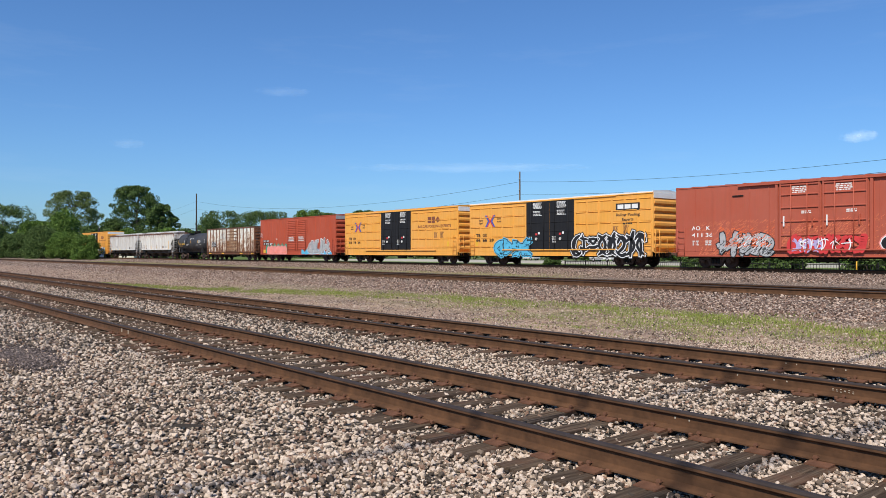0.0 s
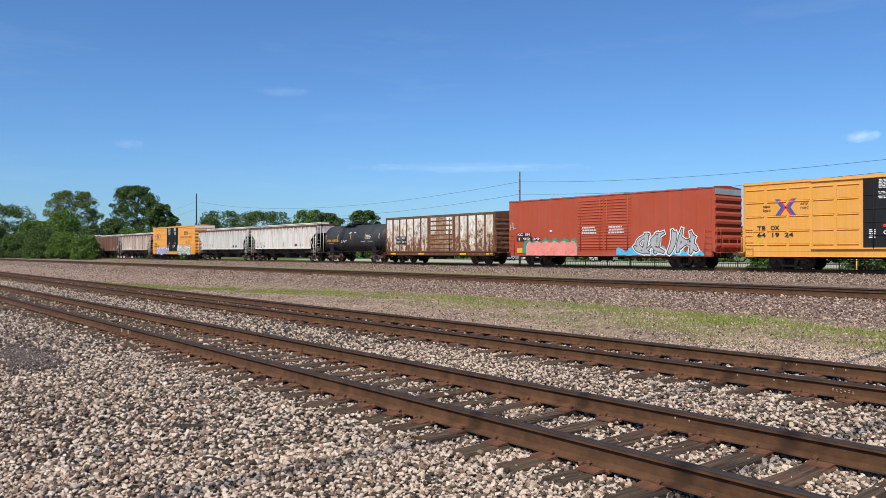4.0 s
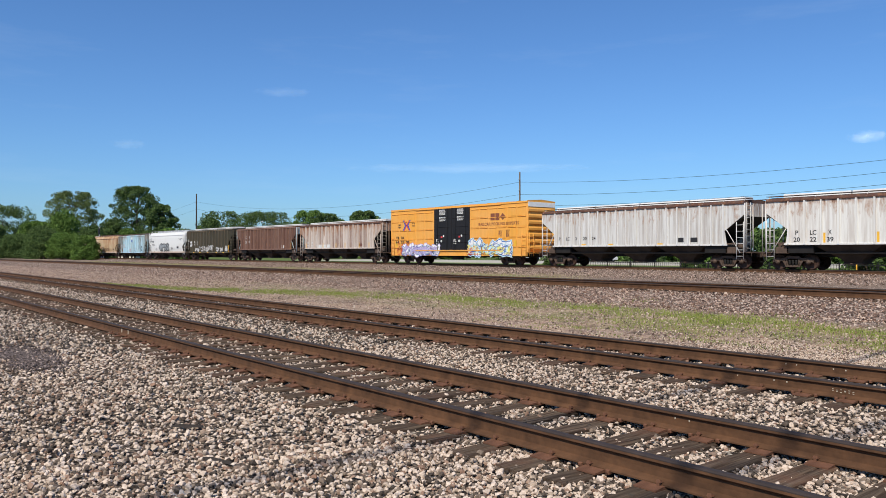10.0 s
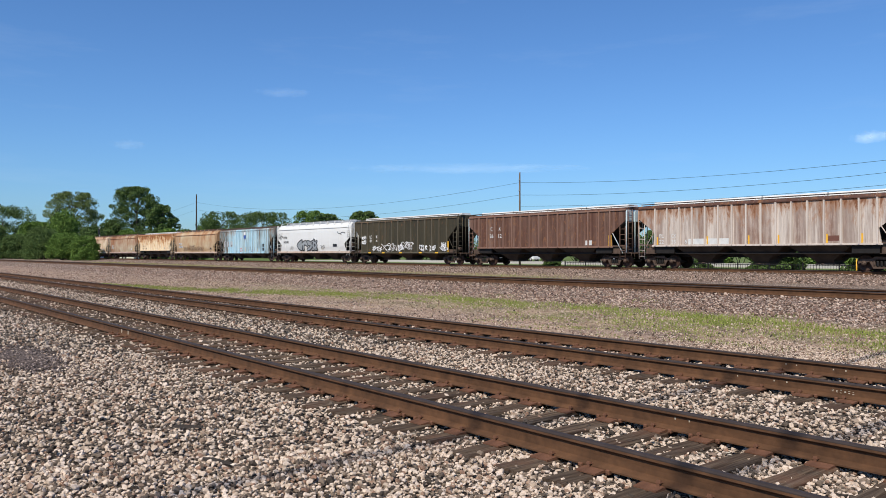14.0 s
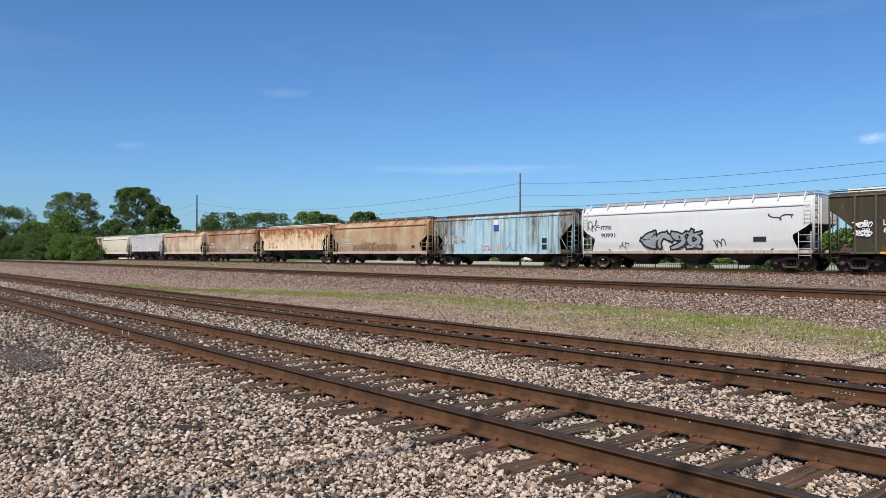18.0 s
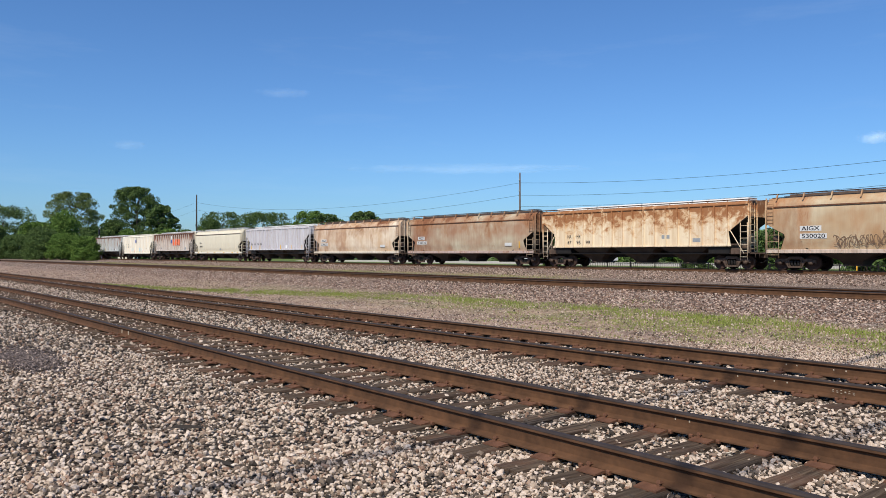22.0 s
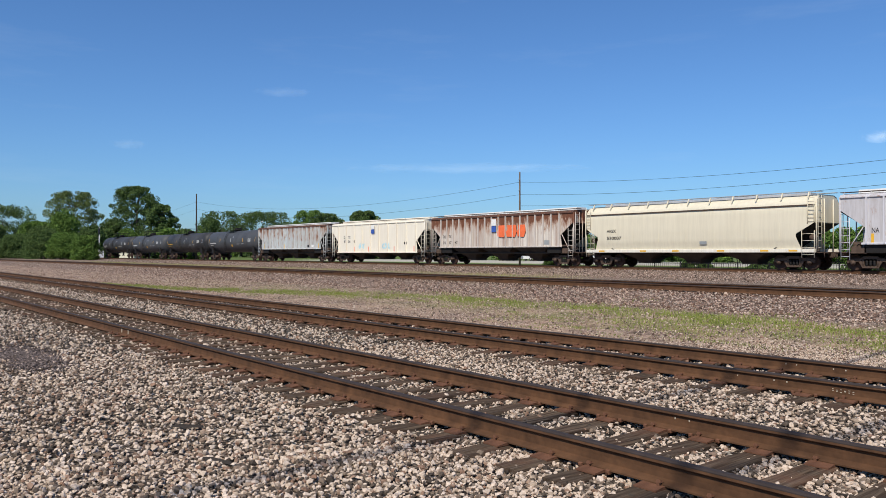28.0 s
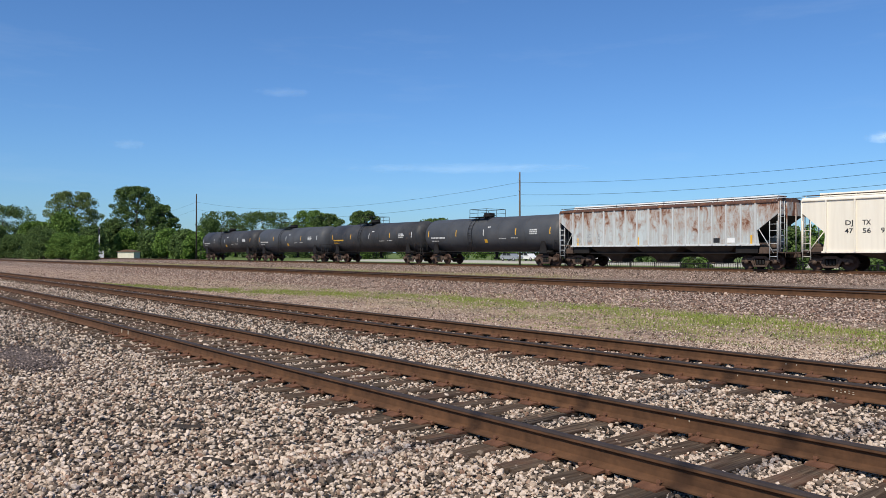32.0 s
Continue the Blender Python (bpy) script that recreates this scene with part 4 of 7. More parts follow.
def smooth_hopper(centre, length, eave, body, label, seed, sill_mat, line_mat=None, hatch=None):
    """A covered hopper with bulging smooth sides over a deep side sill."""
    car = new_car("covered_hopper", label, centre)
    h, W = length / 2, 1.53
    zs = 1.22
    def section(inset):
        pts = [(W - 0.10, zs), (W, zs + 0.55), (W + 0.02, zs + 1.3), (W - 0.02, eave - 0.75), (W - 0.14, eave - 0.38), (W - 0.42, eave - 0.08), (0.75, eave + 0.04)]
        return [(-y + inset, z) for y, z in pts] + [(y - inset, z) for y, z in reversed(pts)]
    g = Geo()
    n = 9
    # the side is cut back below at both ends, round the sloping end sheets
    sec = section(0)
    def cut(z):
        if z > 2.75:
            return 0.0
        if z > 2.1:
            return (2.75 - z) / 0.65 * 1.15
        return 1.15 - (2.1 - z) / 0.9 * 0.35
    for s in (-1, 1):
        prof = [(-s * 0 + y, z) for y, z in sec[:7]] if s < 0 else [(y, z) for y, z in reversed(sec[7:])]
        fine = []
        for (y0, z0), (y1, z1) in zip(prof, prof[1:]):
            for k in range(4):
                fine.append((y0 + (y1 - y0) * k / 4, z0 + (z1 - z0) * k / 4))
        fine.append(prof[-1])
        cols = []
        for k in range(n + 1):
            u = -1 + 2 * k / n
            cols.append([(u * (h - cut(z)), y, z) for y, z in fine])
        g.loft(cols, smooth=True, cap=False, closed=False)
    # roof strip
    a, b = sec[6], sec[7]
    g.add([(-h, a[0], a[1]), (h, a[0], a[1]), (h, b[0], b[1]), (-h, b[0], b[1])], [(0, 1, 2, 3)])
    part("body", g, body, car)
    part("roof_seam", Geo().box(-h + 0.05, h - 0.05, -W - 0.015, -W + 0.16, eave - 0.62, eave - 0.55), line_mat or body, car, "dark seam below the roof")
    for s in (-1, 1):
        up = [(s * (h - 0.02), y, z) for y, z in sec if z > 2.7]
        g = Geo().add(up + [(s * (h - 0.02), W, 2.72), (s * (h - 0.02), -W, 2.72)][::1], [tuple(range(len(up) + 2)) if s > 0 else tuple(reversed(range(len(up) + 2)))])
        part("end_sheet", g, body, car)
        sl = [(s * h, 2.75), (s * (h - 2.4), 1.2), (s * (h - 2.45), 1.25), (s * (h - 0.05), 2.8)]
        part("slope_sheet", Geo().prism(sl if s > 0 else list(reversed(sl)), "y", -W + 0.08, W - 0.08), M_DARK, car, "dark sloping end sheet")
        for y in (-W + 0.02, W - 0.02, -0.55, 0.55):
            part("end_post", Geo().rod((s * (h + 0.05), y, 1.05), (s * (h + 0.05), y, eave - 0.2), 0.035, 6), body, car)
        ladder(car, s * (h - 0.05), s * (h - 0.42), 2.7, eave - 0.05, -W - 0.04, body, 7)
        ladder(car, s * (h - 0.05), s * (h - 0.75), 0.72, 2.3, -W - 0.02, body, 4)
        ladder(car, -1.4, -0.95, 1.1, eave, s * (h + 0.09), body, 8, axis="y")
        part("brake_cylinder", Geo().lathe([(-0.3, 0.05), (-0.3, 0.18), (0.2, 0.18), (0.25, 0.06)], (s * (h - 0.35), -0.85, 1.9), "y", 12), M_STEEL, car)
        part("brake_box", Geo().box(s * (h - 0.35) - 0.2, s * (h - 0.35) + 0.2, -1.1, -0.6, 1.05, 1.3, 0.02), M_STEEL, car)
        coupler(car, s * (h + 0.1), s)
        truck(car, s * (h - 1.45))
    part("side_sill", Geo().box(-h, h, -W - 0.03, -W + 0.12, 1.02, zs + 0.02, 0.015).box(-h, h, W - 0.12, W + 0.03, 1.02, zs + 0.02, 0.015), sill_mat, car, "pale side sill")
    part("end_platform", Geo().box(-h - 0.3, -h + 1.3, -W + 0.15, W - 0.15, 1.0, 1.06).box(h - 1.3, h + 0.3, -W + 0.15, W - 0.15, 1.0, 1.06), M_STEEL, car)
    part("centre_sill", Geo().box(-h, h, -0.25, 0.25, 0.75, 1.04, 0.02).box(-h + 1.2, h - 1.2, -W + 0.15, W - 0.15, 0.98, 1.05), M_DARK, car)
    span = (length - 5.0) / 3
    for k in range(3):
        x0 = -h + 2.5 + k * span
        m = x0 + span / 2
        def ring(z, a, b, w):
            return [(a, -w, z), (b, -w, z), (b, w, z), (a, w, z)]
        part("hopper_bay", Geo().loft([ring(0.36, m - 0.5, m + 0.5, 0.55), ring(0.6, m - 0.6, m + 0.6, 0.8), ring(1.05, x0 + 0.3, x0 + span - 0.3, W - 0.2)]), M_BAY, car, "dark hopper bay")
        part("discharge_gate", Geo().box(m - 0.5, m + 0.5, -0.6, 0.6, 0.3, 0.38, 0.01).rod((m, -1.0, 0.34), (m, 1.0, 0.34), 0.03, 6), M_STEEL, car)
    hm = hatch or M_GALV
    for s in (-1, 1):
        part("running_board", Geo().box(-h - 0.1, h + 0.1, s * 0.95 - 0.2, s * 0.95 + 0.2, eave + 0.20, eave + 0.23), hm, car, "running board along the roof")
    part("hatch", Geo().prism([(-0.35, eave + 0.03), (0.35, eave + 0.03), (0.3, eave + 0.22), (-0.3, eave + 0.22)], "x", -h + 0.8, h - 0.8), hm, car, "long trough hatch cover")
    for k in range(11):
        x = -h + 0.5 + (length - 1.0) * k / 10
        part("board_bracket", Geo().prism([(-1.2, eave + 0.20), (-1.40, eave - 0.22), (-1.34, eave - 0.22), (-1.12, eave + 0.16)], "x", x - 0.03, x + 0.03), body, car)
    for k in range(1, 8):
        x = -h + length * k / 8
        part("weld_seam", Geo().box(x - 0.008, x + 0.008, -W - 0.024, -W + 0.02, zs + 0.5, zs + 1.5), body, car)
    return car, -W - 0.02


def tank_car(centre, length, radius, axis_z, body, label, seed, platform=True):
    """A tank car: domed shell on saddles, walkway and rail round the manway, ladder, sill and trucks."""
    car = new_car("tank_car", label, centre)
    h, R = length / 2, radius
    prof = [(-h, 0.02), (-h + 0.03, R * 0.35), (-h + 0.14, R * 0.66), (-h + 0.34, R * 0.89), (-h + 0.62, R), (-h * 0.5, R), (0, R), (h * 0.5, R), (h - 0.62, R), (h - 0.34, R * 0.89), (h - 0.14, R * 0.66), (h - 0.03, R * 0.35), (h, 0.02)]
    part("tank_shell", Geo().lathe(prof, (0, 0, axis_z), "x", 40), body, car)
    for x in (-h * 0.55, -h * 0.18, h * 0.2, h * 0.56):
        g = Geo().lathe([(-0.03, R + 0.004), (-0.03, R + 0.012), (0.03, R + 0.012), (0.03, R + 0.004)], (x, 0, axis_z), "x", 40)
        part("weld_band", g, body, car)
    for s in (-1, 1):
        x = s * (h - 1.9)
        part("saddle", Geo().prism([(x - 0.12, axis_z - R * 0.35), (x - 0.4, 1.0), (x + 0.4, 1.0), (x + 0.12, axis_z - R * 0.35)], "y", -R * 0.90, -R * 0.84).prism([(x - 0.12, axis_z - R * 0.35), (x - 0.4, 1.0), (x + 0.4, 1.0), (x + 0.12, axis_z - R * 0.35)], "y", R * 0.84, R * 0.90).box(x - 0.5, x + 0.5, -1.2, 1.2, 0.9, 1.25), M_DARK, car)
        part("stub_sill", Geo().box(min(s * (h - 3.0), s * (h + 0.35)), max(s * (h - 3.0), s * (h + 0.35)), -0.25, 0.25, 0.75, 1.05, 0.02), M_DARK, car)
        part("end_platform", Geo().box(min(s * (h - 0.5), s * (h + 0.35)), max(s * (h - 0.5), s * (h + 0.35)), -1.45, 1.45, 1.03, 1.08), M_DARK, car)
        g = Geo()
        for y in (-1.42, -0.7, 0.7, 1.42):
            g.rod((s * (h + 0.3), y, 1.05), (s * (h + 0.3), y, 2.0), 0.018, 5)
        g.rod((s * (h + 0.3), -1.42, 2.0), (s * (h + 0.3), 1.42, 2.0), 0.018, 5)
        g.rod((s * (h + 0.3), -1.42, 2.0), (s * (h - 0.7), -1.42, 2.0), 0.018, 5).rod((s * (h - 0.7), -1.42, 2.0), (s * (h - 0.75), -1.42, 1.05), 0.018, 5)
        part("end_handrail", g, M_DARK, car)
        ladder(car, s * (h + 0.28), s * (h - 0.1), 0.45, 1.5, -1.48, M_DARK, 3)
        coupler(car, s * (h + 0.3), s)
        truck(car, s * (h - 1.9))
    part("side_pipe", Geo().rod((-h + 1.0, -1.3, 1.12), (h - 1.0, -1.3, 1.12), 0.035, 6).rod((-h + 1.5, -1.15, 0.98), (h - 1.5, -1.15, 0.98), 0.025, 6), M_DARK, car)
    part("bottom_outlet", Geo().rod((0, 0, axis_z - R), (0, 0, 0.62), 0.14, 12).box(-0.22, 0.22, -0.2, 0.2, 0.5, 0.62, 0.02), M_DARK, car)
    zt = axis_z + R
    part("manway", Geo().lathe([(zt - 0.15, 0.45), (zt + 0.12, 0.45), (zt + 0.14, 0.55), (zt + 0.2, 0.55), (zt + 0.22, 0.4)], (-0.95, 0, 0), "z", 20).box(-1.3, -0.6, -0.35, 0.35, zt + 0.1, zt + 0.42, 0.05), M_DARK, car)
    if platform:
        part("walkway", Geo().box(-2.3, -0.05, -1.1, -0.55, zt + 0.02, zt + 0.06).box(-2.3, -0.05, 0.55, 1.1, zt + 0.02, zt + 0.06).box(-2.3, -1.7, -0.6, 0.6, zt + 0.02, zt + 0.06), M_DARK, car)
        g = Geo()
        for x in (-2.25, -1.2, -0.1):
            for y in (-1.08, 1.08):
                g.rod((x, y, zt - 0.3), (x, y, zt + 0.72), 0.022, 5)
        for y in (-1.08, 1.08):
            g.rod((-2.25, y, zt + 0.72), (-0.1, y, zt + 0.72), 0.022, 5).rod((-2.25, y, zt + 0.38), (-0.1, y, zt + 0.38), 0.018, 5)
        g.rod((-0.1, -1.08, zt + 0.72), (-0.1, 1.08, zt + 0.72), 0.022, 5).rod((-2.25, -1.08, zt + 0.72), (-2.25, 1.08, zt + 0.72), 0.022, 5)
        part("handrail", g, M_DARK, car)
    # ladder bent over the shell
    g = Geo()
    for x in (-1.95, -1.5):
        pts = [(x, -(R + 0.1) * math.cos(a), axis_z + (R + 0.1) * math.sin(a)) for a in [k * 0.2 for k in range(-1, 7)]]
        pts = [(x, -R - 0.08, 0.98)] + pts
        for p, q in zip(pts, pts[1:]):
            g.rod(p, q, 0.022, 5)
    for k in range(9):
        z = 1.05 + 0.3 * k
        dy = math.sqrt(max(0.0, (R + 0.1) ** 2 - max(0.0, z - axis_z) ** 2))
        g.rod((-1.95, -dy, z), (-1.5, -dy, z), 0.016, 5)
    part("ladder", g, M_DARK, car)
    def on_shell(x0, x1, z0, z1, mat, name, lab=""):
        g = Geo()
        n = 5
        for k in range(n):
            za, zb = z0 + (z1 - z0) * k / n, z0 + (z1 - z0) * (k + 1) / n
            ya, yb = [-math.sqrt(max(0.01, (R + 0.006) ** 2 - (z - axis_z) ** 2)) for z in (za, zb)]
            g.add([(x0, ya, za), (x1, ya, za), (x1, yb, zb), (x0, yb, zb)], [(0, 1, 2, 3)])
        part(name, g, mat, car, lab)
    rnd = random.Random(seed)
    for k in range(5):
        x = -h + 1.0 + (length - 2.0) * k / 4 + rnd.uniform(-0.2, 0.2)
        on_shell(x - 0.04, x + 0.04, axis_z - 0.12, axis_z + 0.42, M_YELLOW_STRIPE if rnd.random() < 0.6 else M_G["chalk"], "reflector", "reflector strip")
    for a, b, c, d in ((-h + 1.4, -h + 3.4, -0.30, -0.16), (-h + 1.4, -h + 2.4, -0.55, -0.48), (h - 3.2, h - 2.4, 0.20, 0.30), (h - 3.2, h - 2.3, 0.05, 0.15), (h - 3.2, h - 2.4, -0.1, 0.0), (0.4, 0.8, 0.55, 0.65), (1.8, 2.6, -0.42, -0.36), (3.2, 4.0, -0.40, -0.34)):
        if seed == 51 and c == -0.30:
            continue
        mat = M_YELLOW_STRIPE if seed in (51, 62) and a < -h + 2 else M_G["chalk"]
        u = a
        while u < b - 0.05:
            e = min(b, u + rnd.uniform(0.10, 0.2))
            on_shell(u, e, axis_z + c, axis_z + d, mat, "small_print", "stencilled marks")
            u = e + 0.05
    if seed == 51:
        lettering(car, "UTLX", -h + 1.1, axis_z - 0.34, 0.24, M_YELLOW_STRIPE, -R - 0.012, "yellow stencilled letters", width=0.95)
        lettering(car, "600728", -h + 2.25, axis_z - 0.34, 0.24, M_YELLOW_STRIPE, -R - 0.012, "yellow stencilled number", width=1.25)
        scrawl(car, -2.0, -0.9, axis_z - 0.5, axis_z - 0.15, M_G["white"], -R - 0.012, 514, 0.05, "white scrawled tag")
        for k in range(3):
            on_shell(-0.55 + 0.05 * k, -0.2 + 0.08 * k, axis_z + 0.46 + 0.07 * k, axis_z + 0.50 + 0.07 * k, M_WHITE, "emblem_shape", "white slanted emblem bars")
    elif rnd.random() < 0.6:
        on_shell(0.0, 0.35, axis_z - 0.75, axis_z - 0.45, M_YELLOW_STRIPE, "warning_panel", "yellow warning panel")
    return car


# red boxcar with large doors, graffiti along its foot
red = paint("red_boxcar_paint", (0.40, 0.088, 0.05), 0.10, 0.05, seed=1, rough=0.6, fade=0.06)
car = boxcar(-19.5, 18.4, 5.15, red, "tall brick-red boxcar with sprayed graffiti along the lower side", roof_mat=red)
y = -1.55
h = 9.2
for k in range(16):
    x = -h + 0.15 + k * 18.1 / 15
    if not -2.6 < x < 2.7:
        part("rib", Geo().box(x - 0.03, x + 0.03, y - 0.03, y, 1.06, 5.05, 0.008), red, car)
for a, b in ((-2.4, 0.02), (0.02, 2.5)):
    d = part("sliding_door", Geo().box(a + 0.03, b - 0.03, y - 0.09, y + 0.01, 1.2, 5.0, 0.02), red, car, "red steel plug door")
    for z in (1.3, 1.95, 2.75, 3.55, 4.3, 4.86):
        part("door_rib", Geo().box(a + 0.10, b - 0.10, y - 0.15, y - 0.08, z, z + 0.08, 0.015), red, d)
    for e in (a + 0.08, b - 0.15):
        part("door_stile", Geo().box(e, e + 0.09, y - 0.16, y - 0.08, 1.2, 4.98, 0.015), red, d)
    for xx in (a + 0.75, b - 0.75):
        part("lock_rod", Geo().rod((xx, y - 0.17, 1.2), (xx, y - 0.17, 4.95), 0.03, 6), red, d)
    for xx in (a + 0.3, b - 0.5):
        part("lock_handle", Geo().box(xx, xx + 0.07, y - 0.19, y - 0.10, 2.5, 3.1, 0.01), M_WHITE if xx < a + 0.4 else red, d)
    bars(d, a + 0.75, 4.4, 1.0, 0.42, 4, M_WHITE, y - 0.093, 11, "white stencilled notice")
    bars(d, a + 1.3, 3.2, 0.6, 0.2, 2, M_WHITE, y - 0.093, 12)
part("door_track", Geo().box(-4.9, 5.0, y - 0.16, y, 5.0, 5.1, 0.01), red, car)
part("door_track", Geo().box(-2.6, 5.0, y - 0.18, y, 1.1, 1.19, 0.01), red, car)
for x in (-2.52, 2.62):
    part("door_post", Geo().box(x - 0.08, x + 0.08, y - 0.13, y, 1.06, 5.05, 0.015), red, car)
part("fixture", Geo().box(-5.3, -4.6, y - 0.06, y, 4.42, 4.5, 0.01), M_DARK, car, "dark bracket on the side")
lettering(car, "AO", -h + 1.1, 2.42, 0.26, M_WHITE, y - 0.003, width=0.6)
lettering(car, "K", -h + 2.1, 2.42, 0.26, M_WHITE, y - 0.003, width=0.28)
lettering(car, "411", -h + 1.1, 1.98, 0.26, M_WHITE, y - 0.003, width=0.75)
lettering(car, "36", -h + 2.05, 1.98, 0.26, M_WHITE, y - 0.003, width=0.5)
bars(car, -h + 1.15, 1.42, 0.5, 0.35, 3, M_G["chalk"], y - 0.003, 13)
bars(car, -h + 2.05, 1.42, 0.5, 0.35, 3, M_G["chalk"], y - 0.003, 14)
M_RUN = plain("spray_thin_orange", (0.62, 0.17, 0.085), 0.6, 0.0, 0.3, 1.5, 0.02)
mist(car, -h + 1.6, -2.6, 0.8, 2.9, M_RUN, y - 0.004, 24, 900)
mist(car, -h + 3.0, -2.6, 1.2, 2.5, M_G["orange"], y - 0.006, 25, 260)
graffiti(car, -h + 2.9, -2.7, 0.82, 2.15, 4, M_G["silver"], M_G["black"], None, y - 0.032, 26, 0.34)
mist(car, -h + 2.9, -2.8, 0.85, 1.7, M_G["black"], y - 0.042, 27, 160)
mist(car, -h + 3.4, -3.0, 1.3, 2.2, M_G["orange"], y - 0.044, 127, 140)
mist(car, -h + 4.0, -3.0, 1.2, 2.1, M_G["white"], y - 0.045, 128, 60)
mist(car, -2.3, 2.4, 1.25, 2.8, M_RUN, y - 0.0935, 28, 900)
graffiti(car, -1.9, 2.3, 0.95, 1.95, 7, M_G["red"], None, None, y - 0.165, 22, 0.34)
graffiti(car, -1.2, 1.6, 1.15, 1.8, 5, M_G["white"], None, None, y - 0.175, 20, 0.06)
graffiti(car, -1.6, 0.2, 1.0, 1.7, 3, M_G["lilac"], None, None, y - 0.172, 21, 0.14)
mist(car, 2.7, 8.8, 0.85, 2.9, M_RUN, y - 0.004, 29, 700)
graffiti(car, 3.0, 8.6, 0.85, 2.2, 5, M_G["black"], M_G["white"], M_G["pink"], y - 0.032, 23, 0.3)

car, y = yellow_boxcar(-39.75, "yellow high boxcar with black doors and blue and black graffiti", 2, ("TBOX", "666659"))
graffiti(car, -6.1, -1.9, 0.72, 2.0, 4, M_G["cyan"], M_G["black"], M_G["cyan"], y - 0.066, 31, 0.36)
graffiti(car, 2.2, 8.7, 0.72, 2.35, 8, M_G["black"], M_G["white"], M_G["black"], y - 0.064, 34, 0.26)
patch(car, "emblem_plate", 6.2, 8.2, 3.95, 4.45, M_BLACK, y - 0.028, "black plate with white block shapes")
for a, b in ((6.35, 6.85), (6.95, 7.45), (7.55, 8.05)):
    patch(car, "emblem_shape", a, b, 4.06, 4.36, M_WHITE, y - 0.034)
for word, wz, ww in (("Railcar Pooling", 3.55, 2.0), ("Experts", 3.22, 0.95)):
    lettering(car, word, 6.2 + (2.0 - ww) / 2, wz, 0.2, M_BLACK, y - 0.027, "black block lettering", width=ww)
bars(car, 6.75, 2.92, 0.9, 0.18, 1, M_BLACK, y - 0.026, 33)

M_EMBLEM = plain("emblem_brown", (0.22, 0.075, 0.04), 0.6, 0.0, 0.15, 3.0, 0.02)


def fleet_emblem(car, y):
    """Two bars and a lozenge in dark red brown."""
    patch(car, "emblem_shape", 5.0, 5.5, 3.72, 4.3, M_EMBLEM, y - 0.028, "dark red-brown emblem")
    patch(car, "emblem_shape", 5.58, 6.05, 3.72, 4.3, M_EMBLEM, y - 0.028)
    part("emblem_shape", Geo().add([(6.12, y - 0.028, 4.0), (6.45, y - 0.028, 3.72), (6.78, y - 0.028, 4.0), (6.45, y - 0.028, 4.3)], [(0, 1, 2, 3)]), M_EMBLEM, car)


car, y = yellow_boxcar(-59.8, "clean yellow high boxcar with black plug doors", 3, ("TBOX", "641924"))
fleet_emblem(car, y)
lettering(car, "RAILCAR POOLING EXPERTS", 3.5, 3.3, 0.25, M_EMBLEM, y - 0.03, "brown block lettering", width=4.8)

rust_plate = plain("dark_number_ground", (0.05, 0.022, 0.016), 0.6, 0.0, 0.3, 3.0, 0.05)
red2 = paint("orange_red_paint", (0.40, 0.07, 0.032), 0.12, 0.05, seed=4, rough=0.6, fade=0.05)
car = boxcar(-80.05, 18.1, 5.1, red2, "orange-red ribbed boxcar with pink paint and silver graffiti", roof_mat=red2, end_cap=M_GALV)
y, h = -1.55, 9.05
for k in range(18):
    x = -h + 0.1 + k * (2 * h - 0.2) / 17
    if not -1.9 < x < 2.9:
        part("rib", Geo().prism([(x - 0.09, y), (x - 0.05, y - 0.05), (x + 0.05, y - 0.05), (x + 0.09, y)], "z", 1.06, 5.0), red2, car)
for a, b in ((-1.9, 0.5), (0.5, 2.9)):
    d = part("sliding_door", Geo().box(a + 0.02, b - 0.02, y - 0.05, y + 0.01, 1.2, 4.95, 0.02), red2, car, "red corrugated door")
    for k in range(17):
        z = 1.35 + k * 0.21
        part("door_rib", Geo().prism([(y - 0.05, z), (y - 0.085, z + 0.03), (y - 0.085, z + 0.07), (y - 0.05, z + 0.1)], "x", a + 0.08, b - 0.08), red2, d)
    for xx in (a + 0.3, b - 0.3):
        part("lock_rod", Geo().rod((xx, y - 0.11, 1.2), (xx, y - 0.11, 4.9), 0.025, 6), red2, d)
    bars(d, a + 0.4, 2.3, 1.5, 0.6, 3, M_G["chalk"], y - 0.089, 41)
patch(car, "number_ground", -h + 0.85, -h + 3.4, 1.92, 2.2, rust_plate, y - 0.052, "dark painted ground behind the number")
patch(car, "number_ground", -h + 0.85, -h + 2.4, 2.28, 2.56, rust_plate, y - 0.052)
patch(car, "placard", -h + 0.9, -h + 1.5, 0.95, 1.35, M_YELLOW_STRIPE, y - 0.052, "yellow notice")
scrawl(car, -h + 0.05, -h + 0.7, 2.8, 3.5, M_G["chalk"], y - 0.053, 43, 0.04, "chalk tag")
bars(car, -h + 4.4, 2.5, 0.3, 0.25, 1, M_WHITE, y - 0.053, 44)
lettering(car, "KC  SM", -h + 0.95, 2.33, 0.2, M_WHITE, y - 0.058, width=1.35)
lettering(car, "1 92 39", -h + 0.95, 1.97, 0.2, M_WHITE, y - 0.06, width=2.4)
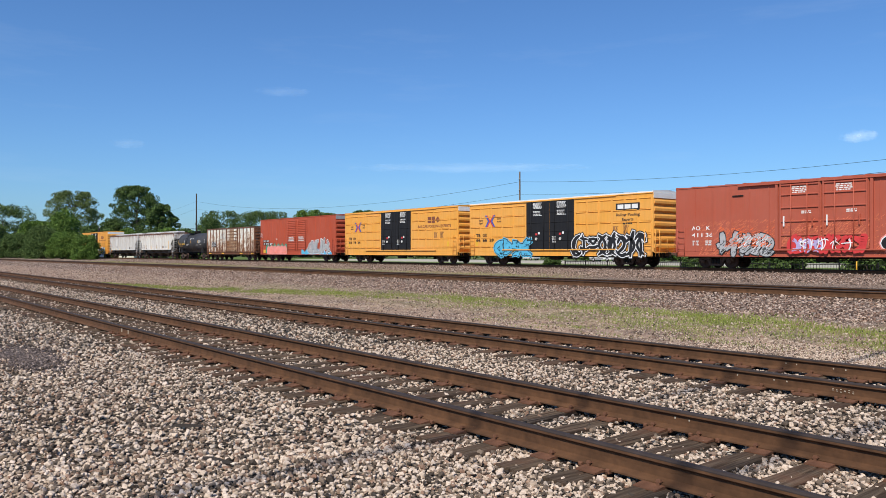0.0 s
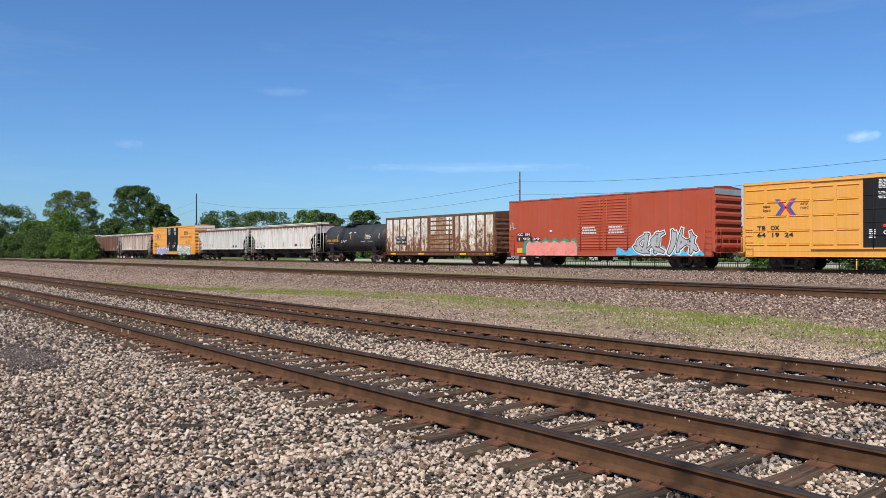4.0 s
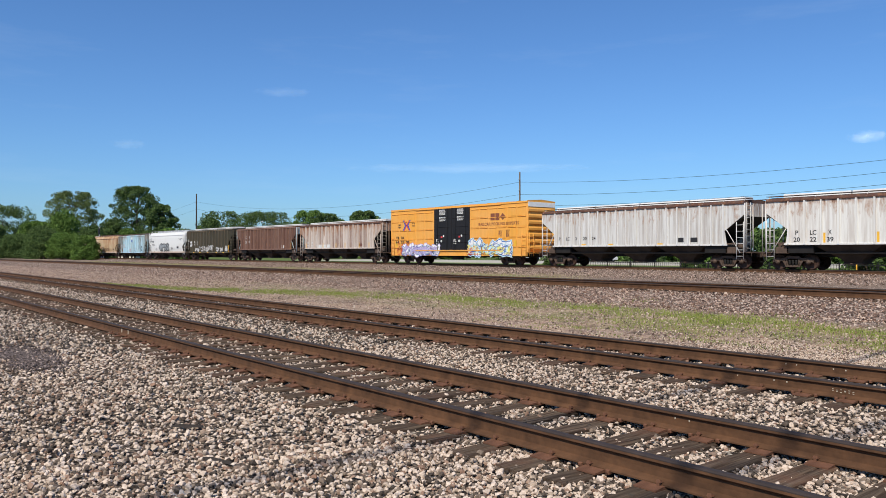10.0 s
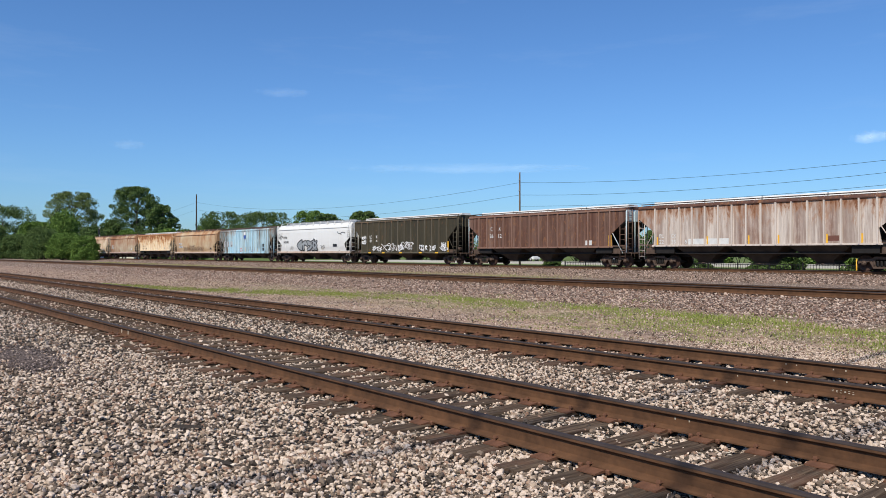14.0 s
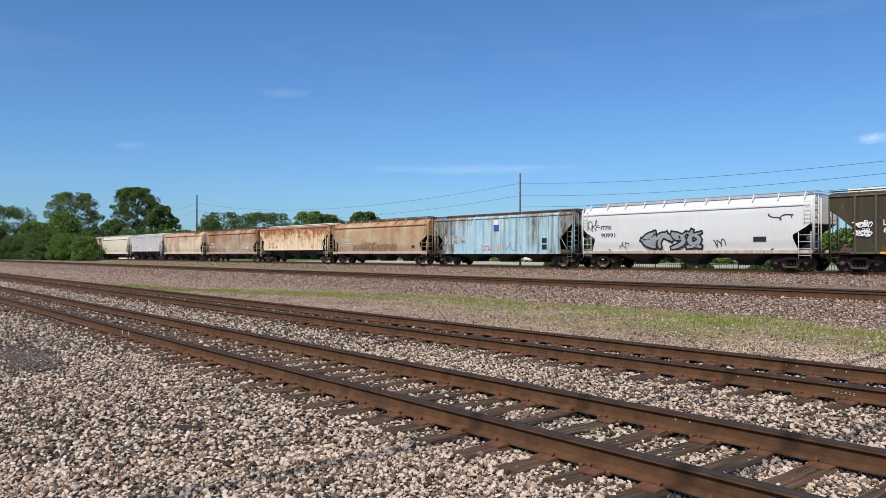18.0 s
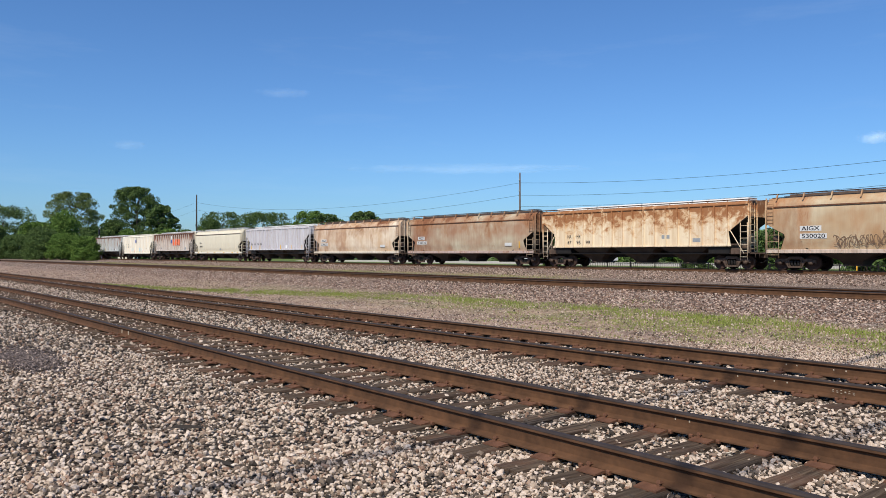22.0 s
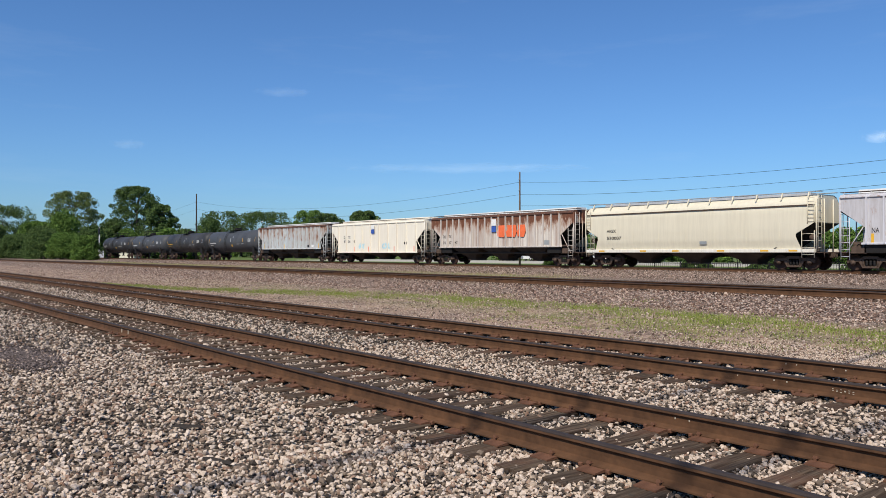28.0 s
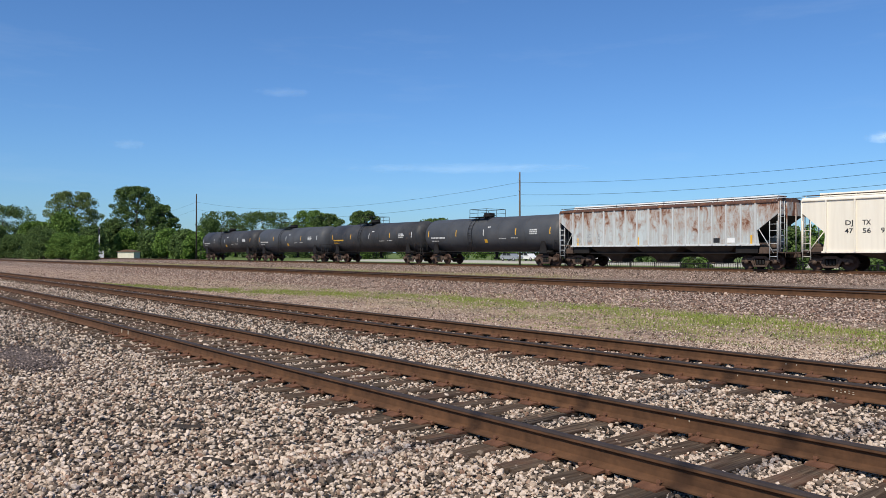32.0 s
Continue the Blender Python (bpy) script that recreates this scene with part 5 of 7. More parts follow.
def blot(name, x0, x1, z0, z1, rag, mat, yy, seed, label=""):
    """A ragged-edged field of sprayed paint."""
    rnd = random.Random(seed)
    n = 40
    up = [(x0 + (x1 - x0) * k / n, z1 + rag * (math.sin(k * 0.9 + seed) + 0.5 * math.sin(k * 2.3)) - 0.3 * (z1 - z0) * max(0.0, abs(2 * k / n - 1) - 0.9) * 10) for k in range(n + 1)]
    dn = [(x0 + (x1 - x0) * k / n, z0 + rnd.uniform(0, rag * 0.5)) for k in range(n, -1, -1)]
    v = [(a, yy, b) for a, b in up + dn]
    return part(name, Geo().add(v, [(k + 1, k, 2 * n + 1 - k, 2 * n - k) for k in range(n)]), mat, car, label)


blot("graffiti", -h + 1.55, -1.9, 0.85, 1.98, 0.16, M_G["green"], y - 0.052, 5, "green edge of the over-painting")
blot("graffiti", -h + 1.9, -1.95, 0.74, 1.8, 0.08, M_G["pink"], y - 0.056, 6, "flat pink over-painting")
mist(car, -h + 2.2, -2.0, 0.9, 1.75, M_G["orange"], y - 0.058, 61, 90, "orange runs in the pink paint")
graffiti(car, 3.2, 7.8, 0.9, 2.4, 4, M_G["silver"], M_G["black"], M_G["white"], y - 0.056, 42, 0.28)
blot("graffiti", 1.6, 8.4, 0.76, 1.25, 0.18, M_G["cyan"], y - 0.052, 7, "blue base of the graffiti")

white_rust = paint("white_rusted_paint", (0.74, 0.78, 0.72), 0.18, 0.65, seed=5, rough=0.65, fade=0.6, pale=(0.86, 0.80, 0.64), spots=(2.6, 0.7), rust_top=-0.9, top=(1.0, 4.6), columns=0.3, column_col=(0.18, 0.072, 0.033), column_width=1.2, column_edge=(0.5, 0.58), dark=(0.18, 0.085, 0.04), rusts=((0.075, 0.024, 0.011), (0.17, 0.060, 0.022)), stain_col=(0.34, 0.16, 0.065))
rust_roof = paint("rusted_roof", (0.15, 0.09, 0.068), 0.4, 0.5, seed=6, rough=0.7, spots=(1.2, 1.0), fade=0.3, pale=(0.30, 0.24, 0.21), stain_col=(0.08, 0.034, 0.02))
rust_door = paint("rusted_door", (0.27, 0.13, 0.06), 0.45, 0.5, seed=47, rough=0.75, fade=0.9, pale=(0.55, 0.42, 0.28), spots=(2.2, 2.4), rusts=((0.05, 0.016, 0.008), (0.12, 0.043, 0.017)), stain_col=(0.16, 0.06, 0.024))
rust_eave = paint("rusted_eaves", (0.085, 0.036, 0.026), 0.4, 0.3, seed=46, rough=0.75, fade=0.4, pale=(0.17, 0.095, 0.075))
rust_end = paint("rusted_end", (0.115, 0.042, 0.022), 0.4, 0.35, seed=7, rough=0.75, fade=0.25, pale=(0.24, 0.13, 0.08))
car = boxcar(-98.63, 15.6, 4.35, white_rust, "badly rusted white boxcar with narrow wall panels", roof_mat=rust_roof, end_mat=rust_end, sill_mat=rust_end)
h = 7.8
for k in range(15):
    x = -h + 0.1 + k * (2 * h - 0.2) / 14
    if not -0.6 < x < 2.4:
        part("rib", Geo().prism([(x - 0.1, y), (x - 0.06, y - 0.06), (x + 0.06, y - 0.06), (x + 0.1, y)], "z", 1.06, 4.25), rust_end, car)
d = part("sliding_door", Geo().box(-0.7, 2.5, y - 0.08, y + 0.01, 1.15, 4.2, 0.02), rust_door, car, "rusted sliding door with pale upper corners")
for k in range(7):
    z = 1.3 + k * 0.42
    part("door_rib", Geo().prism([(y - 0.08, z), (y - 0.12, z + 0.03), (y - 0.12, z + 0.07), (y - 0.08, z + 0.10)], "x", -0.6, 2.4), rust_end, d)
for a, b in ((-0.6, 0.15), (1.6, 2.4)):
    for z in (2.66, 3.08, 3.50, 3.88):
        part("door_panel", Geo().box(a, b, y - 0.088, y - 0.075, z, z + 0.30, 0.004), white_rust, d, "flaking pale blue paint")
part("lock_rod", Geo().rod((2.1, y - 0.14, 1.2), (2.1, y - 0.14, 4.1), 0.025, 6), rust_end, d)
for x in (-0.8, 2.62):
    part("door_post", Geo().box(x - 0.13, x + 0.13, y - 0.07, y, 1.06, 4.25, 0.01), rust_end, car, "rust-brown door post")
part("eave_rail", Geo().box(-h, h, y - 0.05, y, 4.24, 4.33, 0.01), rust_end, car, "rusted eave rail")
part("lower_rail", Geo().box(-h, h, y - 0.045, y, 1.03, 1.14, 0.01), rust_end, car)
scrawl(car, -3.5, -1.0, 2.0, 3.9, M_G["grey"], y - 0.004, 55, 0.05, "faded grey line drawing in spray paint")
scrawl(car, -3.2, -1.4, 2.8, 3.6, M_G["grey"], y - 0.004, 56, 0.05, "faded grey line drawing in spray paint")
for a, b, z in ((-h + 1.85, -h + 2.5, 2.22), (-h + 2.62, -h + 3.3, 2.22), (-h + 1.75, -h + 2.55, 1.85), (-h + 2.62, -h + 3.4, 1.85)):
    patch(car, "number_ground", a, b, z, z + 0.33, M_BLACK, y - 0.064)
for word, a, z, w in (("AL", -h + 1.95, 2.28, 0.45), ("AB", -h + 2.72, 2.28, 0.48), ("553", -h + 1.82, 1.91, 0.64), ("314", -h + 2.7, 1.91, 0.62)):
    lettering(car, word, a, z, 0.22, M_WHITE, y - 0.068, width=w)
for a in (-h + 0.9, -2.5, 3.4, 6.8):
    patch(car, "reflector", a, a + 0.8, 0.8, 0.94, M_YELLOW_STRIPE, y - 0.047)

tank_black = paint("tank_black_paint", (0.022, 0.024, 0.028), 0.2, 0.05, seed=8, rough=0.5, fade=0.10)
tank_grey = paint("tank_grey_paint", (0.045, 0.05, 0.058), 0.2, 0.0, seed=9, rough=0.5, fade=0.1)
tank_car(-113.0, 12.0, 1.45, 2.55, tank_black, "short black tank car with a railed walkway on top", 51)

def rib_paint(name, colour, seed):
    return paint(name, colour, 0.22, 0.10, seed=seed, rough=0.6, fade=0.1, rust_top=0.5, top=(3.4, 4.1), dark=(0.25, 0.18, 0.13))


m6 = paint("white_hopper_paint", (0.66, 0.65, 0.61), 0.42, 0.22, seed=10, rough=0.6, rust_top=0.9, top=(2.6, 4.1), columns=0.15, column_col=(0.40, 0.33, 0.27), column_width=1.5, dark=(0.30, 0.22, 0.17), spots=(3.5, 0.3), rusts=((0.06, 0.022, 0.013), (0.14, 0.05, 0.025)))
car, y = hopper(-128.5, 16.5, 4.12, 1.5, m6, "long white covered hopper with rust along the eaves", 6, 16, rib_mat=rib_paint("rib_paint_rust_along_the_eaves", (0.68, 0.67, 0.63), 6), roof_mat=rust_eave)
panel_text(car, ["P", "LC", "X"], 0, 2.05, 0.26, M_BLACK, y)
panel_text(car, ["20", "22", "39"], 0, 1.65, 0.26, M_BLACK, y)
for k in (2, 5, 8, 11, 14):
    x = RIBS[car.name][k]
    patch(car, "reflector", x + 0.1, x + 0.22, 1.58, 2.15 if k < 14 else 2.9, M_YELLOW_STRIPE, y - 0.004)
bars(car, 0.2, 1.65, 0.55, 0.7, 5, M_BLACK, y - 0.003, 61)
patch(car, "placard", 3.3, 3.9, 1.75, 2.05, M_G["brown"], y - 0.004)
patch(car, "placard", 4.6, 5.2, 1.75, 2.1, M_G["grey"], y - 0.004)
m7 = paint("white_hopper_paint_dull", (0.58, 0.575, 0.55), 0.5, 0.2, seed=11, rough=0.6, rust_top=0.8, top=(2.6, 4.1), columns=0.2, column_col=(0.34, 0.29, 0.25), column_width=1.5, dark=(0.24, 0.18, 0.14), spots=(3.5, 0.3), rusts=((0.06, 0.022, 0.013), (0.14, 0.05, 0.025)))
car, y = hopper(-146.35, 16.5, 4.12, 1.5, m7, "white covered hopper with grey streaks and close ribs", 7, 18, rib_mat=rib_paint("rib_paint_close_ribs", (0.63, 0.625, 0.60), 7), roof_mat=rust_eave)
panel_text(car, ["P", "LC", "X", "20", "24"], 0, 1.95, 0.24, M_BLACK, y)
for k in (3, 6, 11):
    x = RIBS[car.name][k]
    patch(car, "reflector", x + 0.1, x + 0.5, 1.55, 1.65, M_YELLOW_STRIPE, y - 0.004)
for a in (3.6, 4.6):
    patch(car, "placard", a, a + 0.5, 1.7, 2.0, M_BLACK, y - 0.004)

car, y = yellow_boxcar(-165.4, "yellow high boxcar with black doors and many-coloured graffiti", 8, ("TBOX", "642395"))
fleet_emblem(car, y)
lettering(car, "RAILCAR POOLING EXPERTS", 3.5, 3.3, 0.25, M_EMBLEM, y - 0.03, "brown block lettering", width=4.8)
graffiti(car, -7.2, -1.9, 0.78, 1.8, 6, M_G["white"], M_G["lilac"], None, y - 0.062, 81, 0.32)
graffiti(car, -7.4, -2.3, 0.8, 1.65, 8, M_G["chalk"], M_G["blue"], None, y - 0.068, 82, 0.12)
graffiti(car, -7.0, -2.0, 0.8, 1.6, 7, M_G["lilac"], None, None, y - 0.074, 86, 0.14)
mist(car, -8.0, -1.9, 0.78, 1.6, M_G["black"], y - 0.078, 87, 110)
mist(car, -8.2, -6.4, 0.78, 1.9, M_G["red"], y - 0.06, 88, 120)
graffiti(car, 2.0, 7.5, 0.78, 2.0, 5, M_G["white"], M_G["blue"], M_G["paleblue"], y - 0.062, 83, 0.36)
graffiti(car, 2.1, 7.4, 0.82, 1.7, 7, M_G["lemon"], None, None, y - 0.072, 84, 0.16)
graffiti(car, 2.3, 7.2, 0.9, 1.8, 6, M_G["paleblue"], None, None, y - 0.076, 85, 0.10)
graffiti(car, 2.4, 7.3, 0.95, 1.75, 5, M_G["blue"], None, None, y - 0.08, 89, 0.05)
mist(car, 2.0, 3.4, 0.78, 1.6, M_G["red"], y - 0.082, 90, 90)
mist(car, 2.0, 7.6, 0.78, 1.5, M_G["black"], y - 0.082, 91, 70)

m9 = paint("pinkish_hopper_paint", (0.56, 0.485, 0.42), 0.55, 0.26, seed=12, rough=0.65, rust_top=1.2, top=(2.0, 4.2), columns=0.75, column_col=(0.20, 0.095, 0.06), column_width=0.8, dark=(0.13, 0.07, 0.05), spots=(3.0, 0.25))
car, y = hopper(-184.65, 16.4, 4.12, 1.5, m9, "weathered pinkish grey covered hopper streaked with rust", 9, 16, rib_mat=rib_paint("rib_paint_streaked_with_rust", (0.56, 0.49, 0.43), 9), roof_mat=rust_eave)
panel_text(car, ["PL", "CX"], 0, 2.05, 0.25, M_G["chalk"], y)
panel_text(car, ["22", "35", "5"], 0, 1.65, 0.25, M_G["chalk"], y)
for k in (0, 4, 7, 9, 12, 14):
    x = RIBS[car.name][k]
    patch(car, "reflector", x + 0.1, x + 0.2, 1.58, 2.1, M_YELLOW_STRIPE, y - 0.004)
patch(car, "cleaned_patch", -4.4, -1.6, 1.58, 1.95, M_G["chalk"], y - 0.003, "pale cleaned rectangle")
patch(car, "placard", 4.3, 4.9, 1.7, 2.0, M_G["brown"], y - 0.004)

m10 = paint("brown_hopper_paint", (0.105, 0.048, 0.033), 0.6, 0.22, seed=13, rough=0.65, fade=0.3, pale=(0.22, 0.13, 0.10), columns=0.55, column_col=(0.27, 0.18, 0.14), column_width=1.8, dark=(0.055, 0.026, 0.018))
m10b = paint("pale_blue_ends", (0.45, 0.55, 0.58), 0.3, 0.2, seed=14)
car, y = hopper(-202.1, 16.4, 4.12, 1.45, m10, "dull brown covered hopper with pale streaks", 10, 15, rib_mat=rib_paint("rib_paint_pale_streaks", (0.20, 0.11, 0.08), 10), end_mat=m10b)
panel_text(car, ["C", "X"], 1, 2.9, 0.32, M_G["chalk"], y)
panel_text(car, ["26", "12"], 1, 2.3, 0.32, M_G["chalk"], y)
patch(car, "placard", 4.6, 5.2, 1.6, 1.95, M_G["chalk"], y - 0.004)
patch(car, "reflector", 6.7, 6.95, 1.5, 2.3, M_YELLOW_STRIPE, y - 0.004)

m11 = paint("dark_olive_paint", (0.045, 0.040, 0.026), 0.35, 0.08, seed=15, rough=0.6, fade=0.15, pale=(0.11, 0.09, 0.05), columns=0.5, column_col=(0.09, 0.07, 0.04), dark=(0.02, 0.016, 0.012))
car, y = hopper(-220.1, 16.4, 4.27, 1.05, m11, "dark olive-black covered hopper with small white tags", 11, 14, rib_mat=rib_paint("rib_paint_white_tags", (0.075, 0.068, 0.045), 11))
panel_text(car, ["P", "LC", "X"], 0, 2.55, 0.30, M_WHITE, y)
panel_text(car, ["28", "61", "4"], 0, 2.15, 0.28, M_WHITE, y)
for k, (a, b, z, t) in enumerate(((-6.9, -6.0, 2.45, 2.75), (-6.9, -6.0, 1.95, 2.3), (-4.9, -4.3, 1.25, 1.75), (-4.1, -3.2, 1.2, 1.7), (-3.1, -0.9, 1.2, 2.0), (-0.8, 0.3, 1.2, 1.95), (0.2, 1.9, 1.35, 2.15), (2.9, 4.1, 1.2, 1.8), (4.4, 5.3, 1.2, 1.75), (6.0, 7.0, 1.2, 2.0))):
    scrawl(car, a, b, z, t, M_G["white"], y - 0.076, 110 + k, 0.05, "white scrawled tag", 1.5)
    scrawl(car, a + 0.1, b, z, t, M_G["white"], y - 0.078, 130 + k, 0.04, "white scrawled tag", 1.5)
for a in (-5.6, -3.2, -0.3, 2.8, 5.2):
    patch(car, "reflector", a, a + 0.45, 1.0, 1.12, M_YELLOW_STRIPE, y - 0.075)
patch(car, "reflector", 6.9, 7.05, 1.15, 2.1, M_YELLOW_STRIPE, y - 0.004)

sill_rust = paint("buff_sill", (0.52, 0.42, 0.34), 0.3, 0.3, seed=16)
m12 = paint("clean_white_paint", (0.66, 0.67, 0.66), 0.07, 0.0, seed=17, rough=0.45, fade=0.35, pale=(0.55, 0.52, 0.48), dark=(0.4, 0.38, 0.35))
car, y = smooth_hopper(-237.5, 16.5, 4.45, m12, "clean white smooth-sided covered hopper with grey graffiti", 12, sill_rust)
lettering(car, "ITFX", -6.6, 2.75, 0.30, M_BLACK, y - 0.016, width=0.95)
lettering(car, "90991", -6.6, 2.2, 0.30, M_BLACK, y - 0.004, width=1.25)
graffiti(car, -3.1, 1.4, 1.32, 2.45, 4, M_G["grey"], M_G["black"], M_G["black"], y - 0.006, 121, 0.30)
scrawl(car, -7.9, -6.7, 2.75, 3.5, M_G["black"], y + 0.0, 122, 0.04, "black scrawled tag")
scrawl(car, -7.9, -6.8, 2.6, 3.1, M_G["black"], y + 0.0, 124, 0.04, "black scrawled tag")
scrawl(car, 5.6, 7.4, 3.0, 3.4, M_G["black"], y - 0.004, 123, 0.05, "black scrawled tag")
scrawl(car, 2.2, 3.0, 1.5, 1.95, M_G["black"], y - 0.004, 125, 0.05, "black scrawled tag")
scrawl(car, -5.0, -4.2, 1.4, 1.9, M_G["black"], y - 0.004, 126, 0.04, "black scrawled tag")
patch(car, "placard", 4.8, 5.6, 1.75, 2.05, M_BLACK, y - 0.004)

m13 = paint("pale_blue_paint", (0.35, 0.56, 0.67), 0.28, 0.22, seed=18.59, rough=0.6, dark=(0.13, 0.095, 0.055), fade=0.8, pale=(0.55, 0.68, 0.70), columns=1.0, column_col=(0.115, 0.075, 0.04), column_width=0.42, column_edge=(0.46, 0.54), rust_top=0.6, top=(3.0, 4.3), spots=(2.2, 0.3))
car, y = hopper(-254.95, 16.35, 4.10, 1.05, m13, "pale blue covered hopper with wide brown rust streaks", 13, 14, rib_mat=m13, hatch=M_STEEL)
panel_text(car, ["DJ", "TX"], 0, 2.35, 0.28, M_BLACK, y)
panel_text(car, ["47", "56", "84"], 0, 1.95, 0.28, M_BLACK, y)
for k in range(3):
    xs = RIBS[car.name]
    patch(car, "number_ground", xs[k] + 0.1, xs[k + 1] - 0.1, 1.9, 2.66, M_G["silver"], y - 0.003)
scrawl(car, -2.0, -0.6, 1.2, 1.8, M_G["red"], y - 0.006, 131, 0.06, "red scrawled tag")
scrawl(car, 1.2, 2.9, 1.2, 2.0, M_G["brown"], y - 0.006, 132, 0.04, "dark scrawled tag")
patch(car, "emblem_plate", -0.25, 0.33, 3.45, 3.87, M_WHITE, y - 0.08, "white and blue plate")
patch(car, "emblem_plate", -0.25, 0.33, 3.0, 3.42, M_G["blue"], y - 0.08)
for z in (1.35, 1.85):
    patch(car, "placard", 5.1, 5.6, z, z + 0.4, M_BLACK, y - 0.004)
for a in (0.2, 3.6, 6.7):
    patch(car, "reflector", a, a + 0.15, 1.2, 1.8, M_YELLOW_STRIPE, y - 0.004)

m14 = paint("tan_rusty_paint", (0.41, 0.26, 0.14), 0.14, 0.36, seed=19, rough=0.65, dark=(0.26, 0.15, 0.08), fade=0.95, pale=(0.53, 0.45, 0.31), spots=(0.5, 0.45), columns=0.6, column_col=(0.27, 0.115, 0.05), column_width=0.45, rust_top=0.45, top=(1.4, 4.2), rusts=((0.20, 0.075, 0.032), (0.30, 0.13, 0.06)), stain_col=(0.40, 0.20, 0.095))
car, y = smooth_hopper(-272.5, 16.55, 4.35, m14, "tan smooth-sided covered hopper mottled with rust", 14, paint("tan_sill", (0.55, 0.43, 0.34), 0.3, 0.2, seed=20), rust_end, M_STEEL)
patch(car, "number_ground", -6.3, -5.1, 2.3, 2.6, M_G["chalk"], y - 0.004)
patch(car, "number_ground", -6.3, -4.8, 1.86, 2.16, M_G["chalk"], y - 0.004)
lettering(car, "AIGX", -6.2, 2.34, 0.24, M_BLACK, y - 0.008, width=1.0)
lettering(car, "530020", -6.2, 1.9, 0.24, M_BLACK, y - 0.008, width=1.3)
M_FAINT = plain("faint_spray_line", (0.17, 0.105, 0.065), 0.7, 0.0, 0.3, 3.0, 0.02)
for k in range(10):
    low, up = 1.32 + 0.04 * (k % 3), 2.05 + 0.2 * (k in (3, 4, 5))
    for j in range(2):
        scrawl(car, -4.4 + 0.78 * k, -3.5 + 0.78 * k, low, up, M_FAINT, y - 0.004 - 0.001 * j, 141 + 10 * j + k, 0.028, "faint outlined graffiti", 1.25)
patch(car, "placard", 5.95, 6.4, 1.62, 1.84, M_BLACK, y - 0.004)

m15 = paint("cream_rust_paint", (0.76, 0.64, 0.45), 0.25, 0.40, seed=21, rough=0.65, rust_top=1.5, top=(1.5, 4.2), fade=0.3, dark=(0.42, 0.22, 0.09), spots=(1.5, 1.1), columns=0.3, column_col=(0.45, 0.22, 0.08), column_width=1.2, rusts=((0.22, 0.08, 0.03), (0.38, 0.165, 0.065)), stain_col=(0.50, 0.26, 0.10))
car, y = hopper(-290.25, 16.7, 4.12, 1.5, m15, "cream covered hopper with orange rust over its upper half", 15, 17, rib_mat=m15)
panel_text(car, ["NA", "HX"], 1, 2.15, 0.27, M_BLACK, y)
panel_text(car, ["47", "95", "99"], 1, 1.7, 0.27, M_BLACK, y)
for a, z in ((2.3, 2.0), (4.6, 1.75)):
    patch(car, "placard", a, a + 0.6, z, z + 0.25, M_G["grey"], y - 0.004)

m16 = paint("rust_brown_paint", (0.36, 0.215, 0.135), 0.18, 0.36, seed=23.4, rough=0.65, fade=1.0, pale=(0.50, 0.45, 0.33), dark=(0.16, 0.075, 0.04), spots=(0.5, 0.45), columns=0.7, column_col=(0.22, 0.075, 0.035), column_width=0.33, column_edge=(0.46, 0.60), rust_top=0.7)
car, y = smooth_hopper(-307.8, 16.4, 4.35, m16, "rust-brown smooth-sided covered hopper", 16, paint("brown_sill", (0.45, 0.33, 0.28), 0.3, 0.3, seed=24), rust_end, M_STEEL)
patch(car, "number_ground", -6.6, -5.6, 2.3, 2.6, M_G["chalk"], y - 0.004)
patch(car, "number_ground", -6.7, -5.3, 1.86, 2.16, M_G["chalk"], y - 0.004)
lettering(car, "AIGX", -6.5, 2.34, 0.24, M_BLACK, y - 0.008, width=0.8)
lettering(car, "530030", -6.6, 1.9, 0.24, M_BLACK, y - 0.008, width=1.2)
patch(car, "placard", 5.0, 5.8, 1.65, 1.9, M_G["chalk"], y - 0.004)
patch(car, "reflector", 6.6, 6.7, 1.45, 2.0, M_YELLOW_STRIPE, y - 0.004)

m17 = paint("tan_orange_paint", (0.58, 0.41, 0.26), 0.16, 0.32, seed=25, rough=0.65, fade=1.0, pale=(0.78, 0.71, 0.58), dark=(0.30, 0.16, 0.08), spots=(0.5, 0.45), columns=0.65, column_col=(0.30, 0.12, 0.05), column_width=0.3, column_edge=(0.47, 0.60), rust_top=0.6)
car, y = smooth_hopper(-325.6, 16.3, 4.35, m17, "orange-tan smooth-sided covered hopper with darker rust bands", 17, paint("pale_sill", (0.62, 0.55, 0.44), 0.25, 0.15, seed=26), rust_end, M_STEEL)
patch(car, "number_ground", -6.5, -5.4, 2.3, 2.6, M_G["chalk"], y - 0.004)
patch(car, "number_ground", -6.6, -5.1, 1.86, 2.16, M_G["chalk"], y - 0.004)
lettering(car, "AIGX", -6.4, 2.34, 0.24, M_BLACK, y - 0.008, width=0.9)
lettering(car, "530033", -6.5, 1.9, 0.24, M_BLACK, y - 0.008, width=1.3)
patch(car, "placard", 5.0, 5.8, 1.65, 1.9, M_G["chalk"], y - 0.004)

